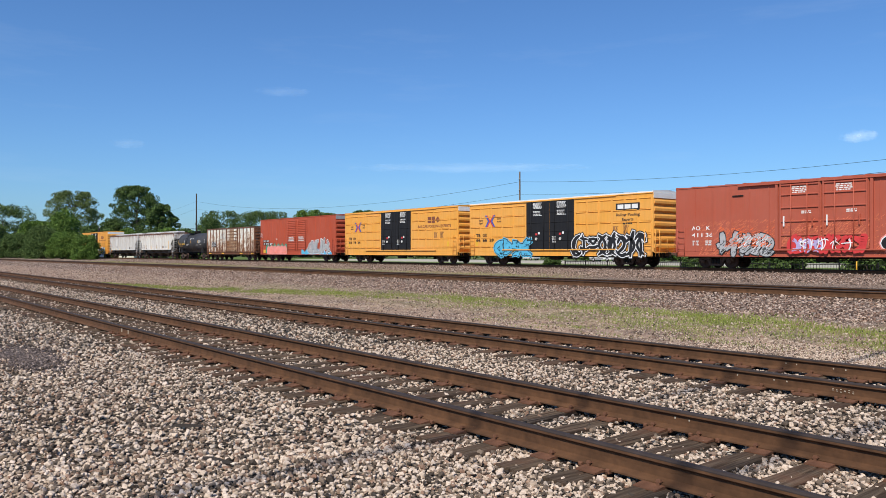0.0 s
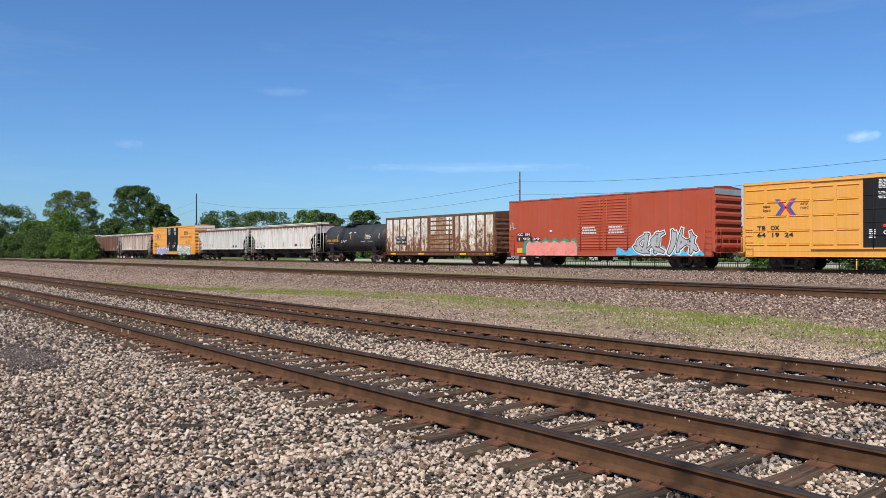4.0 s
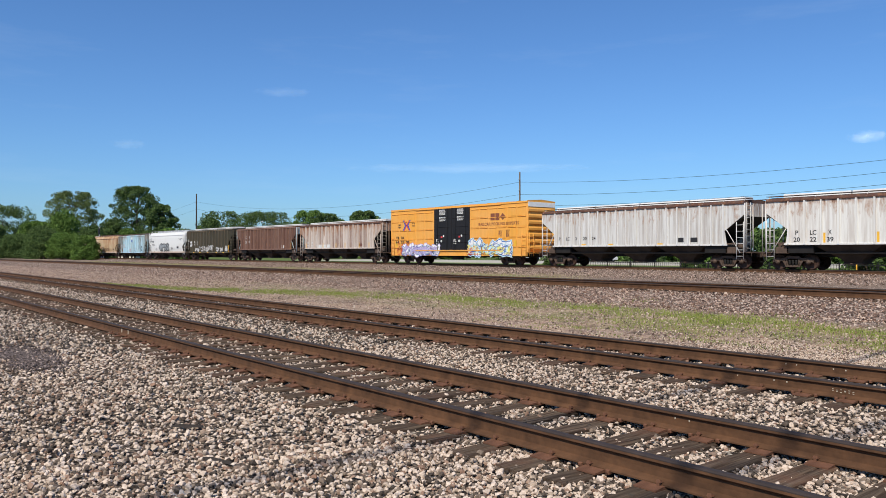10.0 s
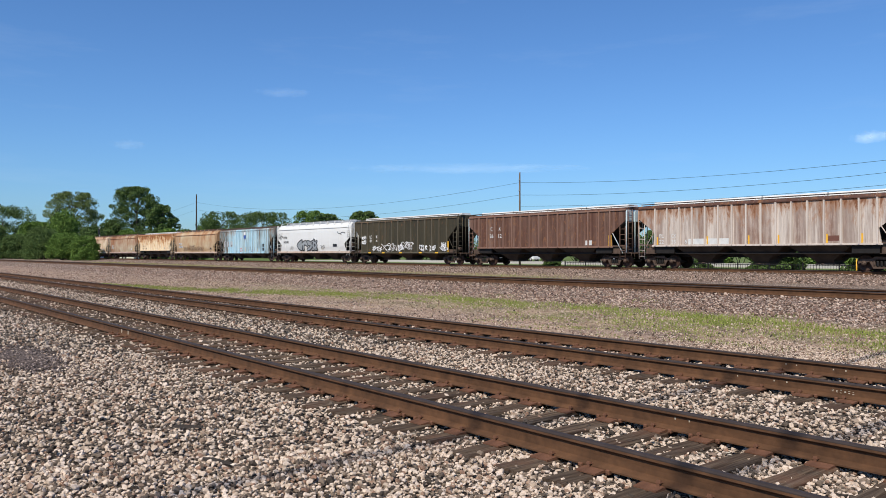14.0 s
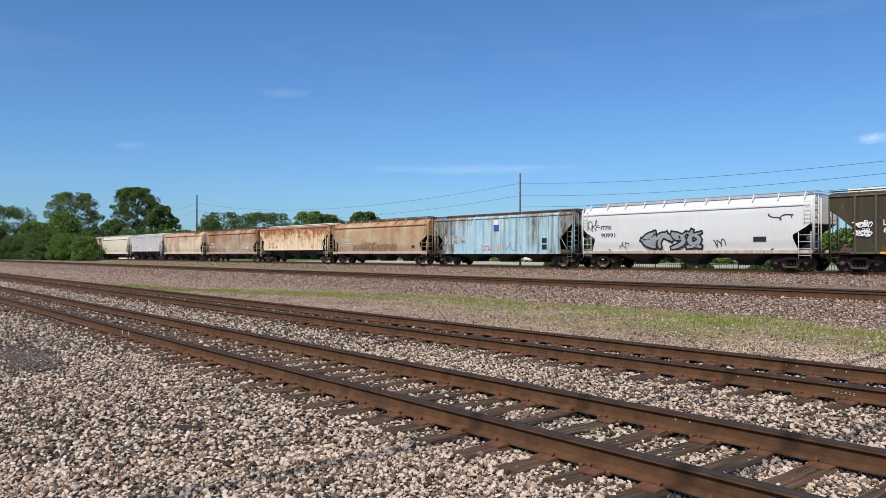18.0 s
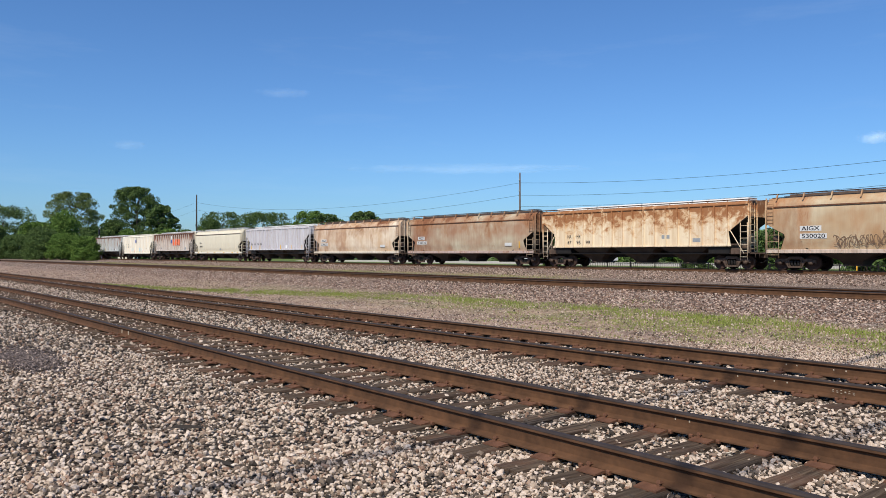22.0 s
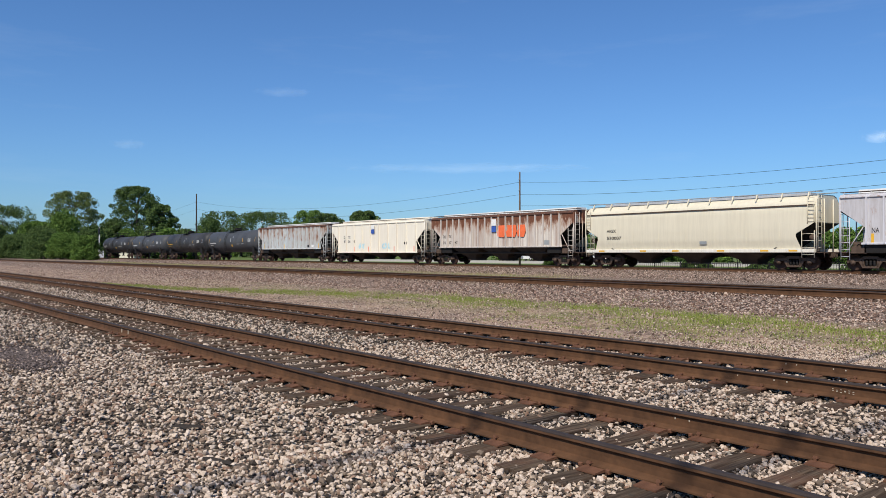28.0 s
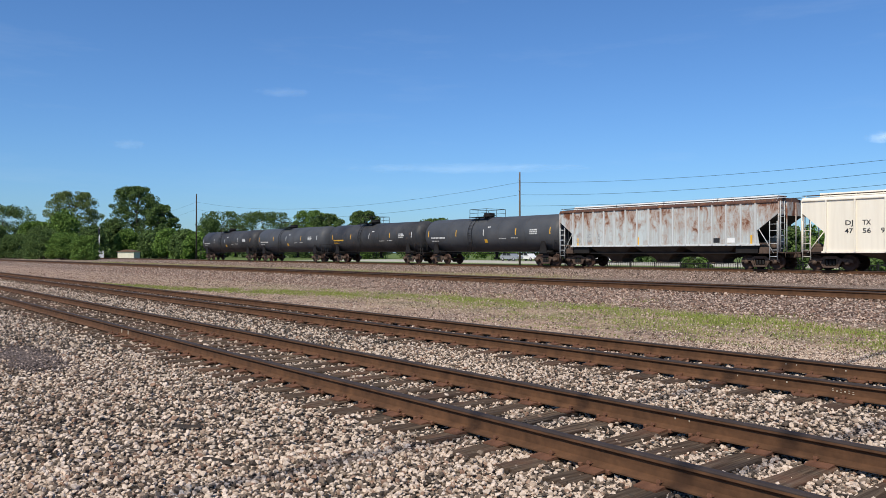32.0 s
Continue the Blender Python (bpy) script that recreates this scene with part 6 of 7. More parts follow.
m18 = paint("lilac_grey_paint", (0.54, 0.53, 0.555), 0.35, 0.10, seed=27, rough=0.55, fade=0.3, columns=0.3, column_col=(0.36, 0.30, 0.27), column_width=1.2, dark=(0.25, 0.2, 0.17))
car, y = hopper(-343.25, 16.65, 4.12, 1.5, m18, "pale lilac-grey covered hopper with orange reflector strips", 18, 17, rib_mat=rib_paint("rib_paint_reflector_strips", (0.58, 0.57, 0.60), 18))
panel_text(car, ["NA", "HX", "56", "068"], 0, 2.1, 0.27, M_BLACK, y)
for a in (-6.75, -4.3, -1.9, 1.3, 4.0, 6.6):
    patch(car, "reflector", a, a + 0.14, 1.55, 2.05, M_YELLOW_STRIPE, y - 0.004)
patch(car, "placard", 2.6, 3.1, 1.65, 2.05, M_WHITE, y - 0.004)

m19 = paint("cream_paint", (0.66, 0.60, 0.46), 0.16, 0.0, seed=28, rough=0.5, fade=0.2, pale=(0.72, 0.67, 0.55), dark=(0.35, 0.31, 0.24))
car, y = smooth_hopper(-361.1, 16.4, 4.35, m19, "clean cream smooth-sided covered hopper", 19, paint("cream_sill", (0.74, 0.70, 0.60), 0.12, 0.03, seed=29), M_STEEL)
lettering(car, "AIGX", -6.3, 2.45, 0.22, M_BLACK, y - 0.010, width=0.8)
lettering(car, "530007", -6.3, 1.95, 0.22, M_BLACK, y - 0.004, width=1.25)
for a in (-7.0, -3.5, -1.0, 2.2, 5.0, 6.7):
    patch(car, "reflector", a, a + 0.5, 1.08, 1.18, M_YELLOW_STRIPE, y - 0.014)
patch(car, "placard", 1.0, 1.5, 1.55, 1.75, M_G["grey"], y - 0.002)

m20 = paint("grey_rust_streaked_paint", (0.64, 0.59, 0.52), 0.45, 0.34, seed=30, rough=0.65, rust_top=2.0, top=(1.9, 4.2), dark=(0.20, 0.09, 0.05), spots=(2.4, 0.3), columns=0.55, column_col=(0.23, 0.10, 0.055), column_width=0.9, rusts=((0.085, 0.028, 0.014), (0.18, 0.062, 0.028)), stain_col=(0.30, 0.14, 0.075))
car, y = hopper(-378.9, 16.8, 4.12, 1.5, m20, "rust-streaked grey covered hopper with orange block shapes", 20, 18, rib_mat=rib_paint("rib_paint_block_shapes", (0.55, 0.50, 0.45), 20), roof_mat=rust_eave)
panel_text(car, ["DJ", "TX"], 0, 2.35, 0.25, M_BLACK, y)
panel_text(car, ["01", "17", "47"], 0, 1.8, 0.25, M_BLACK, y)
for i, (a, b) in enumerate(((0.35, 1.32), (1.42, 2.55), (2.66, 3.55))):
    part("emblem_shape", Geo().prism([(a, 2.35), (b - 0.2, 2.3), (b, 2.75), (b - 0.08, 3.3), (a + 0.06, 3.3), (a + 0.1, 2.95), (a - 0.1, 2.75)][::-1], "y", y - 0.082, y - 0.077), M_G["orange"], car, "faded orange block shape")
patch(car, "emblem_plate", -0.48, 0.16, 3.3, 3.85, M_WHITE, y - 0.08, "white and blue plate")
patch(car, "emblem_plate", -0.48, 0.16, 2.75, 3.25, M_G["blue"], y - 0.08)
patch(car, "placard", 5.4, 6.0, 1.65, 2.0, M_G["grey"], y - 0.004)

m21 = paint("ivory_paint", (0.78, 0.72, 0.60), 0.12, 0.0, seed=31, rough=0.55, fade=0.2, pale=(0.8, 0.76, 0.66), dark=(0.45, 0.38, 0.29), columns=0.12, column_col=(0.5, 0.44, 0.35))
car, y = hopper(-396.55, 16.35, 4.06, 1.05, m21, "ivory covered hopper with shallow ribs and small blue plate", 21, 10, hatch=m21)
for word, a, z in (("DJ", -5.85, 2.55), ("TX", -4.95, 2.55), ("47", -5.85, 2.1), ("56", -4.95, 2.1), ("98", -4.05, 2.1)):
    lettering(car, word, a, z, 0.27, M_BLACK, y - 0.006, width=0.42)
patch(car, "emblem_plate", -0.54, 0.02, 3.45, 3.87, M_WHITE, y - 0.08)
patch(car, "emblem_plate", -0.54, 0.02, 3.0, 3.42, M_G["blue"], y - 0.08, "small blue plate")
for a, b in ((-2.93, -1.87), (1.3, 2.65)):
    graffiti(car, a, b, 1.4, 2.0, 3, M_G["paleblue"], None, None, y - 0.004, int(a * 10) + 99, 0.12, "faint pale blue tag")
for a in (-3.8, -1.2, 0.7, 3.3, 6.5):
    patch(car, "reflector", a, a + 0.1, 1.15, 1.65, M_G["orange"], y - 0.004)
patch(car, "placard", 4.95, 5.42, 1.85, 2.1, M_BLACK, y - 0.004)

m22 = paint("blue_white_rusted_paint", (0.47, 0.525, 0.53), 0.3, 0.46, seed=32, rough=0.65, rust_top=0.5, top=(2.0, 4.1), spots=(1.7, 0.55), fade=0.3, pale=(0.58, 0.59, 0.56), columns=0.2, column_col=(0.3, 0.2, 0.14), dark=(0.18, 0.12, 0.085), rusts=((0.095, 0.028, 0.012), (0.20, 0.066, 0.024)), stain_col=(0.30, 0.15, 0.08))
car, y = hopper(-414.5, 16.8, 4.12, 1.5, m22, "pale blue-grey covered hopper with large rust patches", 22, 16, rib_mat=rib_paint("rib_paint_rust_patches", (0.55, 0.575, 0.57), 22), roof_mat=rust_eave)
panel_text(car, ["P", "LC", "X"], 0, 2.15, 0.26, M_G["grey"], y)
panel_text(car, ["20", "14", "3"], 0, 1.75, 0.26, M_G["grey"], y)
for a in (-6.7, -1.4, 3.2, 6.7):
    patch(car, "reflector", a, a + 0.12, 1.55, 2.1, M_YELLOW_STRIPE, y - 0.004)
for a in (4.2, 5.2):
    patch(car, "placard", a, a + 0.5, 1.65, 1.95, M_BLACK if a < 5 else M_WHITE, y - 0.004)

tank_car(-431.4, 17.0, 1.50, 2.62, tank_grey, "dark grey tank car with yellow marks and a railed walkway", 61)
tank_car(-448.7, 16.6, 1.50, 2.62, tank_black, "long black tank car with faded yellow stencils", 62)
tank_car(-466.4, 16.6, 1.50, 2.62, tank_grey, "dark grey tank car with a worn pale end", 63)
tank_car(-484.3, 17.4, 1.50, 2.62, tank_black, "black tank car at the end of the train", 64)


# ---- ballast, turf ----
def rock_shapes(count, seed):
    """Broken stones: two four-cornered girdles between a blunt top and foot, pushed out of true and stretched."""
    rnd = np.random.RandomState(seed)
    shapes = []
    for _ in range(count):
        low, high, turn = rnd.uniform(0.75, 1.05), rnd.uniform(0.6, 1.0), rnd.uniform(0.3, 1.3)
        v = [(0, 0, -0.72)] + [(low * math.cos(1.5708 * k), low * math.sin(1.5708 * k), -0.34) for k in range(4)]
        v += [(high * math.cos(1.5708 * k + turn), high * math.sin(1.5708 * k + turn), 0.36) for k in range(4)] + [(0, 0, 0.68)]
        shapes.append((np.array(v) + rnd.uniform(-0.21, 0.21, (10, 3))) * rnd.uniform(0.72, 1.25, (1, 3)))
    faces = []
    for k in range(4):
        n = (k + 1) % 4
        faces += [(0, 1 + n, 1 + k), (1 + k, 1 + n, 5 + k), (1 + n, 5 + n, 5 + k), (5 + k, 5 + n, 9)]
    return np.array(shapes), np.array(faces)


def chip_shapes(count, seed):
    """Small angular chips: a three-cornered foot and a turned three-cornered top."""
    rnd = np.random.RandomState(seed)
    shapes = []
    for _ in range(count):
        low, high, turn = rnd.uniform(0.75, 1.1), rnd.uniform(0.55, 1.0), rnd.uniform(0.6, 1.5)
        v = [(low * math.cos(2.094 * k), low * math.sin(2.094 * k), -0.55) for k in range(3)] + [(high * math.cos(2.094 * k + turn), high * math.sin(2.094 * k + turn), 0.6) for k in range(3)]
        shapes.append((np.array(v) + rnd.uniform(-0.25, 0.25, (6, 3))) * rnd.uniform(0.7, 1.25, (1, 3)))
    return np.array(shapes), np.array([(0, 2, 1), (3, 4, 5), (0, 1, 3), (1, 4, 3), (1, 2, 4), (2, 5, 4), (2, 0, 5), (0, 3, 5)])


STONES, CHIPS = rock_shapes(90, 5), chip_shapes(80, 5)


def rocks(name, label, xyz, sizes, material, seed, kinds=CHIPS):
    """Loose stones as one mesh."""
    rnd = np.random.RandomState(seed)
    n = len(xyz)
    shapes, faces = kinds
    c = shapes.shape[1]
    pick = shapes[rnd.randint(0, len(shapes), n)]
    a, b = rnd.uniform(0, 6.283, n), rnd.uniform(-1.0, 1.0, n)
    ca, sa, cb, sb = np.cos(a), np.sin(a), np.cos(b), np.sin(b)
    x, y, z = pick[:, :, 0], pick[:, :, 1], pick[:, :, 2] * 0.9
    y, z = y * cb[:, None] - z * sb[:, None], y * sb[:, None] + z * cb[:, None]
    x, y = x * ca[:, None] - y * sa[:, None], x * sa[:, None] + y * ca[:, None]
    v = np.stack([x, y, z], 2) * sizes[:, None, None] + xyz[:, None, :]
    f = (faces[None] + (np.arange(n) * c)[:, None, None]).reshape(-1, 3)
    me = bpy.data.meshes.new(name)
    me.vertices.add(n * c)
    me.vertices.foreach_set("co", v.reshape(-1).astype(np.float32))
    me.loops.add(len(f) * 3)
    me.loops.foreach_set("vertex_index", f.reshape(-1).astype(np.int32))
    me.polygons.add(len(f))
    me.polygons.foreach_set("loop_start", np.arange(0, len(f) * 3, 3, dtype=np.int32))
    me.polygons.foreach_set("use_smooth", np.zeros(len(f), dtype=bool))
    me.update(calc_edges=True)
    me.materials.append(material)
    return tagged(new(name, me), label, "gravel", kind="stuff")


GZ = np.array(PROFILE)


def heights(y):
    return np.interp(y, GZ[:, 0], GZ[:, 1])


def bed(seed, n, r0, r1, y0, y1, s0, s1, name, label, material, lift=0.0, even=1.0, half=33, kinds=CHIPS):
    """Stones strewn over a wedge of ground between two distances and two lines beside the tracks."""
    rnd = np.random.RandomState(seed)
    m = n * 6
    a = radians(YAW) + rnd.uniform(radians(-half), radians(half), m)
    r = (r0 ** (1 + even) + (r1 ** (1 + even) - r0 ** (1 + even)) * rnd.uniform(0, 1, m)) ** (1 / (1 + even))
    x, y = -np.cos(a) * r, np.sin(a) * r
    keep = np.nonzero((y > y0) & (y < y1))[0][:n]
    x, y = x[keep], y[keep]
    n = len(x)
    size = rnd.uniform(s0, s1, n) * (1 + 0.35 * (rnd.uniform(0, 1, n) > 0.9))
    low = np.where((np.abs(y - NEAR_Y) < 1.32) | (np.abs(y - SIDE_Y) < 1.32), -0.010, 0.0)
    z = heights(y) + lift + low + rnd.uniform(-1.1, 1.1, n) * size
    return rocks(name, label, np.stack([x, y, z], 1), size, material, seed, kinds)


bed(10, 9000, 0.15, 5.0, -5.0, 4.0, 0.014, 0.027, "ballast", "loose crushed stone on the gravel walkway", M_STONE, 0.0, 1.0, 180)
bed(11, 46000, 1.5, 6.8, 0.2, 11.4, 0.010, 0.026, "ballast", "loose grey, pink and buff crushed stone beside the sidings", M_STONE, 0.004, 1.0, 33, STONES)
bed(12, 64000, 6.2, 14.0, 0.6, 11.4, 0.012, 0.028, "ballast", "grey and buff crushed stone round the ties", M_STONE, 0.006, 1.0, 33, STONES)
bed(13, 44000, 13.0, 60, 2.0, 11.3, 0.017, 0.034, "ballast", "crushed stone along the sidings", M_STONE, 0.012, 0.5)
bed(14, 38000, 17, 75, 17.2, 24.0, 0.015, 0.033, "ballast", "reddish crushed stone on the raised main line bed", M_STONE_RED, 0.01, 0.3)
bed(17, 17000, 38, 120, 11.3, 24.0, 0.018, 0.04, "ballast", "reddish stone between the tracks farther along", M_STONE_RED, 0.0, 0.3)
bed(15, 24000, 11, 60, 11.2, 17.8, 0.009, 0.022, "gravel", "reddish grit on the ground between tracks", M_STONE_RED, 0.0, 0.5)
bed(18, 4000, 11, 34, 11.1, 12.7, 0.009, 0.019, "gravel", "pale gravel spilled along the outer siding", M_STONE, 0.0, 0.4)
bed(19, 14000, 11, 60, 11.6, 17.4, 0.009, 0.026, "gravel", "scattered pale grit on the ground beside the siding", M_STONE, 0.0, 0.5)
bed(16, 27000, 36, 130, 33.5, 43.6, 0.022, 0.048, "ballast", "grey-brown crushed stone along the far main line", M_STONE_FAR, 0.015, 0.5)
rnd = np.random.RandomState(79)
q = np.column_stack([rnd.uniform(-7.6, -2.0, 12000) + rnd.normal(0, 0.7, 12000), rnd.normal(13.1, 0.5, 12000)])
rocks("gravel", "patch of pale gravel on the ground beside the siding", np.column_stack([q, heights(q[:, 1]) + 0.004]), rnd.uniform(0.008, 0.018, 12000), M_STONE, 80)
# a spill of dark cinder-like chips on the stones
rnd = np.random.RandomState(77)
q = rnd.normal(0, 0.55, (5200, 2)) * np.array([1.35, 0.36]) + np.array([-13.8, 2.5])
rocks("gravel", "dark grey chips spilled over the pale stones", np.column_stack([q, heights(q[:, 1]) + rnd.uniform(0.02, 0.05, 5200)]), rnd.uniform(0.012, 0.022, 5200), M_CHIPS, 78)


def blades(name, label, seed, n, spots, h0, h1, material):
    """Grass blades in tufts as one mesh."""
    rnd = np.random.RandomState(seed)
    k = rnd.randint(0, len(spots), n)
    c = np.array(spots)[k]
    x = c[:, 0] + rnd.normal(0, 1, n) * c[:, 2]
    y = c[:, 1] + rnd.normal(0, 1, n) * c[:, 3]
    z = heights(y) - 0.01
    hgt = rnd.uniform(h0, h1, n)
    a = rnd.uniform(0, 6.283, n)
    w = 0.008 + hgt * 0.05
    dx, dy = np.cos(a) * w, np.sin(a) * w
    lx, ly = rnd.normal(0, 0.3, n) * hgt, rnd.normal(0, 0.3, n) * hgt
    v = np.stack([np.stack([x - dx, y - dy, z], 1), np.stack([x + dx, y + dy, z], 1), np.stack([x + lx, y + ly, z + hgt], 1)], 1)
    me = bpy.data.meshes.new(name)
    me.vertices.add(n * 3)
    me.vertices.foreach_set("co", v.reshape(-1).astype(np.float32))
    me.loops.add(n * 3)
    me.loops.foreach_set("vertex_index", np.arange(n * 3, dtype=np.int32))
    me.polygons.add(n)
    me.polygons.foreach_set("loop_start", np.arange(0, n * 3, 3, dtype=np.int32))
    me.update(calc_edges=True)
    me.materials.append(material)
    return tagged(new(name, me), label, "grass", kind="stuff")


r = random.Random(9)
def turf_line(x):
    """The middle of the green strip, which swings in towards the siding farther along."""
    return float(np.interp(x, (-48, -44, -32, -23, -13, -8, 0), (12.0, 12.2, 14.0, 16.2, 16.2, 15.8, 15.4)))


def turf_spots(n, spread, sx, sy):
    out = []
    for k in range(n):
        x = -1.0 - r.random() * 46
        thin = 0.55 if x < -30 else 1.0
        out.append((x, turf_line(x) + 0.25 * math.sin(k * 0.21) + r.gauss(0, spread * thin), sx, sy))
    return out


blades("grass", "thin green turf strip on the stony ground", 21, 42000, turf_spots(420, 0.55, 0.38, 0.15), 0.02, 0.085, M_GRASS)
spots = [(-1.0 - r.random() * 14, 14.4 + r.gauss(0, 0.8), 0.35, 0.12) for _ in range(120)]
blades("grass", "scattered tufts of green grass among pale grit", 25, 9000, spots, 0.02, 0.06, M_GRASS)
spots = [(-1.0 - r.random() * 45, 14.2 + r.gauss(0, 1.1), 0.6, 0.2) for _ in range(160)]
blades("grass", "dry straw-coloured grass on the stony ground", 22, 8000, spots, 0.02, 0.06, M_STRAW)
spots = [(-27.0 - r.random() * 100, 26.5 + r.random() * 8, 1.5, 0.8) for _ in range(280)]
blades("grass", "yellowish grass between the main lines", 23, 26000, spots, 0.04, 0.13, M_STRAW)
spots = [(-27.0 - r.random() * 100, 26.5 + r.random() * 7, 1.2, 0.7) for _ in range(160)]
blades("grass", "sparse green grass between the main lines", 24, 7000, spots, 0.05, 0.16, M_GRASS)


# ---- pale paint marks and chalk on the rails' webs ----
M_CHALK = plain("old_paint_marks", (0.50, 0.42, 0.32), 0.8, 0.0, 0.2, 8.0, 0.02)


def web_mark(track_thing, side, x, drop, w, h, label=""):
    """A thin dab of paint on the web of a rail, drop below its head."""
    y = side * 0.7525
    part("paint_mark", Geo().box(x - w / 2, x + w / 2, y - 0.0125, y - 0.0075, -drop - h, -drop), M_CHALK, track_thing, label)


for x in (-5.31, -5.16, -4.66, -4.5):
    web_mark(side_track, 1, x, 0.08, 0.014, 0.018, "pale paint dab on the rail")
for x in (-5.18, -4.70, -4.54):
    web_mark(side_track, -1, x, 0.075, 0.014, 0.018, "pale paint dab on the rail")
for k in range(6):
    web_mark(side_track, -1, -4.0 + 0.045 * k, 0.09 + 0.01 * (k % 2), 0.018, 0.005, "faint chalk writing on the rail")
    web_mark(side_track, -1, -4.0 + 0.045 * k, 0.108 + 0.006 * (k % 3), 0.02, 0.006, "faint chalk writing on the rail")
for x in (-4.18, -4.03):
    web_mark(near_track, 1, x, 0.065, 0.012, 0.018, "pale paint dab on the rail")
for x in (-16.1, -15.69):
    web_mark(near_track, -1, x, 0.06, 0.05, 0.08, "yellowish paint stripe on the rail")


# ---- trees and bushes ----
def leaf_cloud(name, clumps, per, size, material, seed, parent, label=""):
    """Many small leaves about the centres of clumps (x, y, z, radius)."""
    rnd = np.random.RandomState(seed)
    c = np.array(clumps)
    n = len(c) * per
    k = np.repeat(np.arange(len(c)), per)
    d = rnd.normal(0, 1, (n, 3))
    d /= np.linalg.norm(d, axis=1)[:, None]
    p = c[k, :3] + d * (c[k, 3] * rnd.uniform(0.45, 1.05, n) ** 0.7)[:, None] * np.array([1, 1, 0.8])
    u = rnd.normal(0, 1, (n, 3))
    u /= np.linalg.norm(u, axis=1)[:, None]
    w = np.cross(u, rnd.normal(0, 1, (n, 3)))
    w /= np.linalg.norm(w, axis=1)[:, None] + 1e-6
    s = (size * rnd.uniform(0.6, 1.3, n))[:, None]
    v = np.stack([p - u * s, p + u * s * 0.7 + w * s * 0.75, p + u * s * 0.7 - w * s * 0.75], 1)
    me = bpy.data.meshes.new(name)
    me.vertices.add(n * 3)
    me.vertices.foreach_set("co", v.reshape(-1).astype(np.float32))
    me.loops.add(n * 3)
    me.loops.foreach_set("vertex_index", np.arange(n * 3, dtype=np.int32))
    me.polygons.add(n)
    me.polygons.foreach_set("loop_start", np.arange(0, n * 3, 3, dtype=np.int32))
    me.update(calc_edges=True)
    me.materials.append(material)
    ob = new(name, me)
    ob.parent = parent
    return tagged(ob, label)


HORIZON = 447.4


def spot(px, y):
    """The place along x where the line of sight px of the picture's width crosses the line y."""
    return -2236.6 * y / (px + 310.0) + y * 0.8104


def above(px, y, row):
    """The height that a row of the picture reaches at that place."""
    return CAM_Z + (HORIZON - row) * y / (0.7769 * (px + 310.0))


def tree(px, y, top, width, material, seed, label, leaf=0.22, per=170, clumps=60, open_crown=0.0, lift=0.3, puff=(0.08, 0.15)):
    """A trunk with limbs and a ragged crown; width is the crown's in metres."""
    rnd = random.Random(seed)
    x = spot(px, y)
    z0 = ground_z(y)
    H = top - z0
    t = thing("tree", label, "tree", "trees by the line", pose(x, y, z0))
    g = Geo()
    lean = rnd.uniform(-0.03, 0.03) * H
    rings = []
    R = 0.022 * H + 0.08
    for k in range(6):
        a = k / 5
        rings.append([(lean * a * a + math.cos(q * 0.785) * R * (1 - 0.75 * a) * (1.5 if k == 0 else 1), math.sin(q * 0.785) * R * (1 - 0.75 * a) * (1.5 if k == 0 else 1), H * 0.75 * a - 0.1) for q in range(8)])
    g.loft(rings, True)
    part("trunk", g, M_BARK, t)
    cl = []
    for k in range(clumps):
        a = rnd.uniform(0, 6.283)
        u = rnd.random()
        zc = H * (lift + (1 - lift) * u)
        prof = math.sqrt(max(0.02, 1 - abs(2 * u - 0.85) ** 2.2 / 1.6))
        rr = width / 2 * prof * rnd.uniform(0.25, 1.0) ** 0.6
        r0 = width * rnd.uniform(*puff)
        if open_crown and rnd.random() < open_crown:
            continue
        cl.append((math.cos(a) * rr, math.sin(a) * rr, min(zc, H - r0 * 0.8), r0))
    for k in range(0, len(cl), 5):
        c = cl[k]
        z = min(H * 0.7, max(H * 0.12, c[2] - math.hypot(c[0], c[1]) * 0.8))
        g = Geo().rod((lean * 0.3, 0, z), (c[0] * 0.55, c[1] * 0.55, (z + c[2]) / 2 + 0.05 * H), 0.05 * R / 0.3 + 0.03, 5, 0.04).rod((c[0] * 0.55, c[1] * 0.55, (z + c[2]) / 2 + 0.05 * H), c[:3], 0.045, 4, 0.015)
        part("limb", g, M_BARK, t)
    leaf_cloud("crown", cl, per, leaf, material, seed, t)
    return t


def bush(px, y, top, width, depth, material, seed, label, leaf=0.13, clumps=40, per=150):
    rnd = random.Random(seed)
    x, z0 = spot(px, y), ground_z(y)
    H = top - z0
    t = thing("bush", label, "bush", "bushes by the line", pose(x, y, z0))
    g = Geo()
    cl = []
    for k in range(clumps):
        a, u = rnd.uniform(0, 6.283), rnd.random()
        q = math.sqrt(1 - (u * 0.9) ** 2) * rnd.uniform(0.3, 1.0) ** 0.6
        r0 = min(width, H) * rnd.uniform(0.12, 0.2)
        cl.append((math.cos(a) * q * (width / 2 - r0), math.sin(a) * q * depth / 2, r0 * 0.5 + (H - 1.5 * r0) * u, r0))
    for c in cl[::9]:
        g = Geo().rod((c[0] * 0.2, c[1] * 0.2, -0.05), c[:3], 0.03 + 0.006 * H, 5, 0.012)
        part("stem", g, M_BARK, t)
    leaf_cloud("leaves", cl, per, leaf, material, seed, t)
    return t


def tall(px, y, row):
    return above(px, y, row)


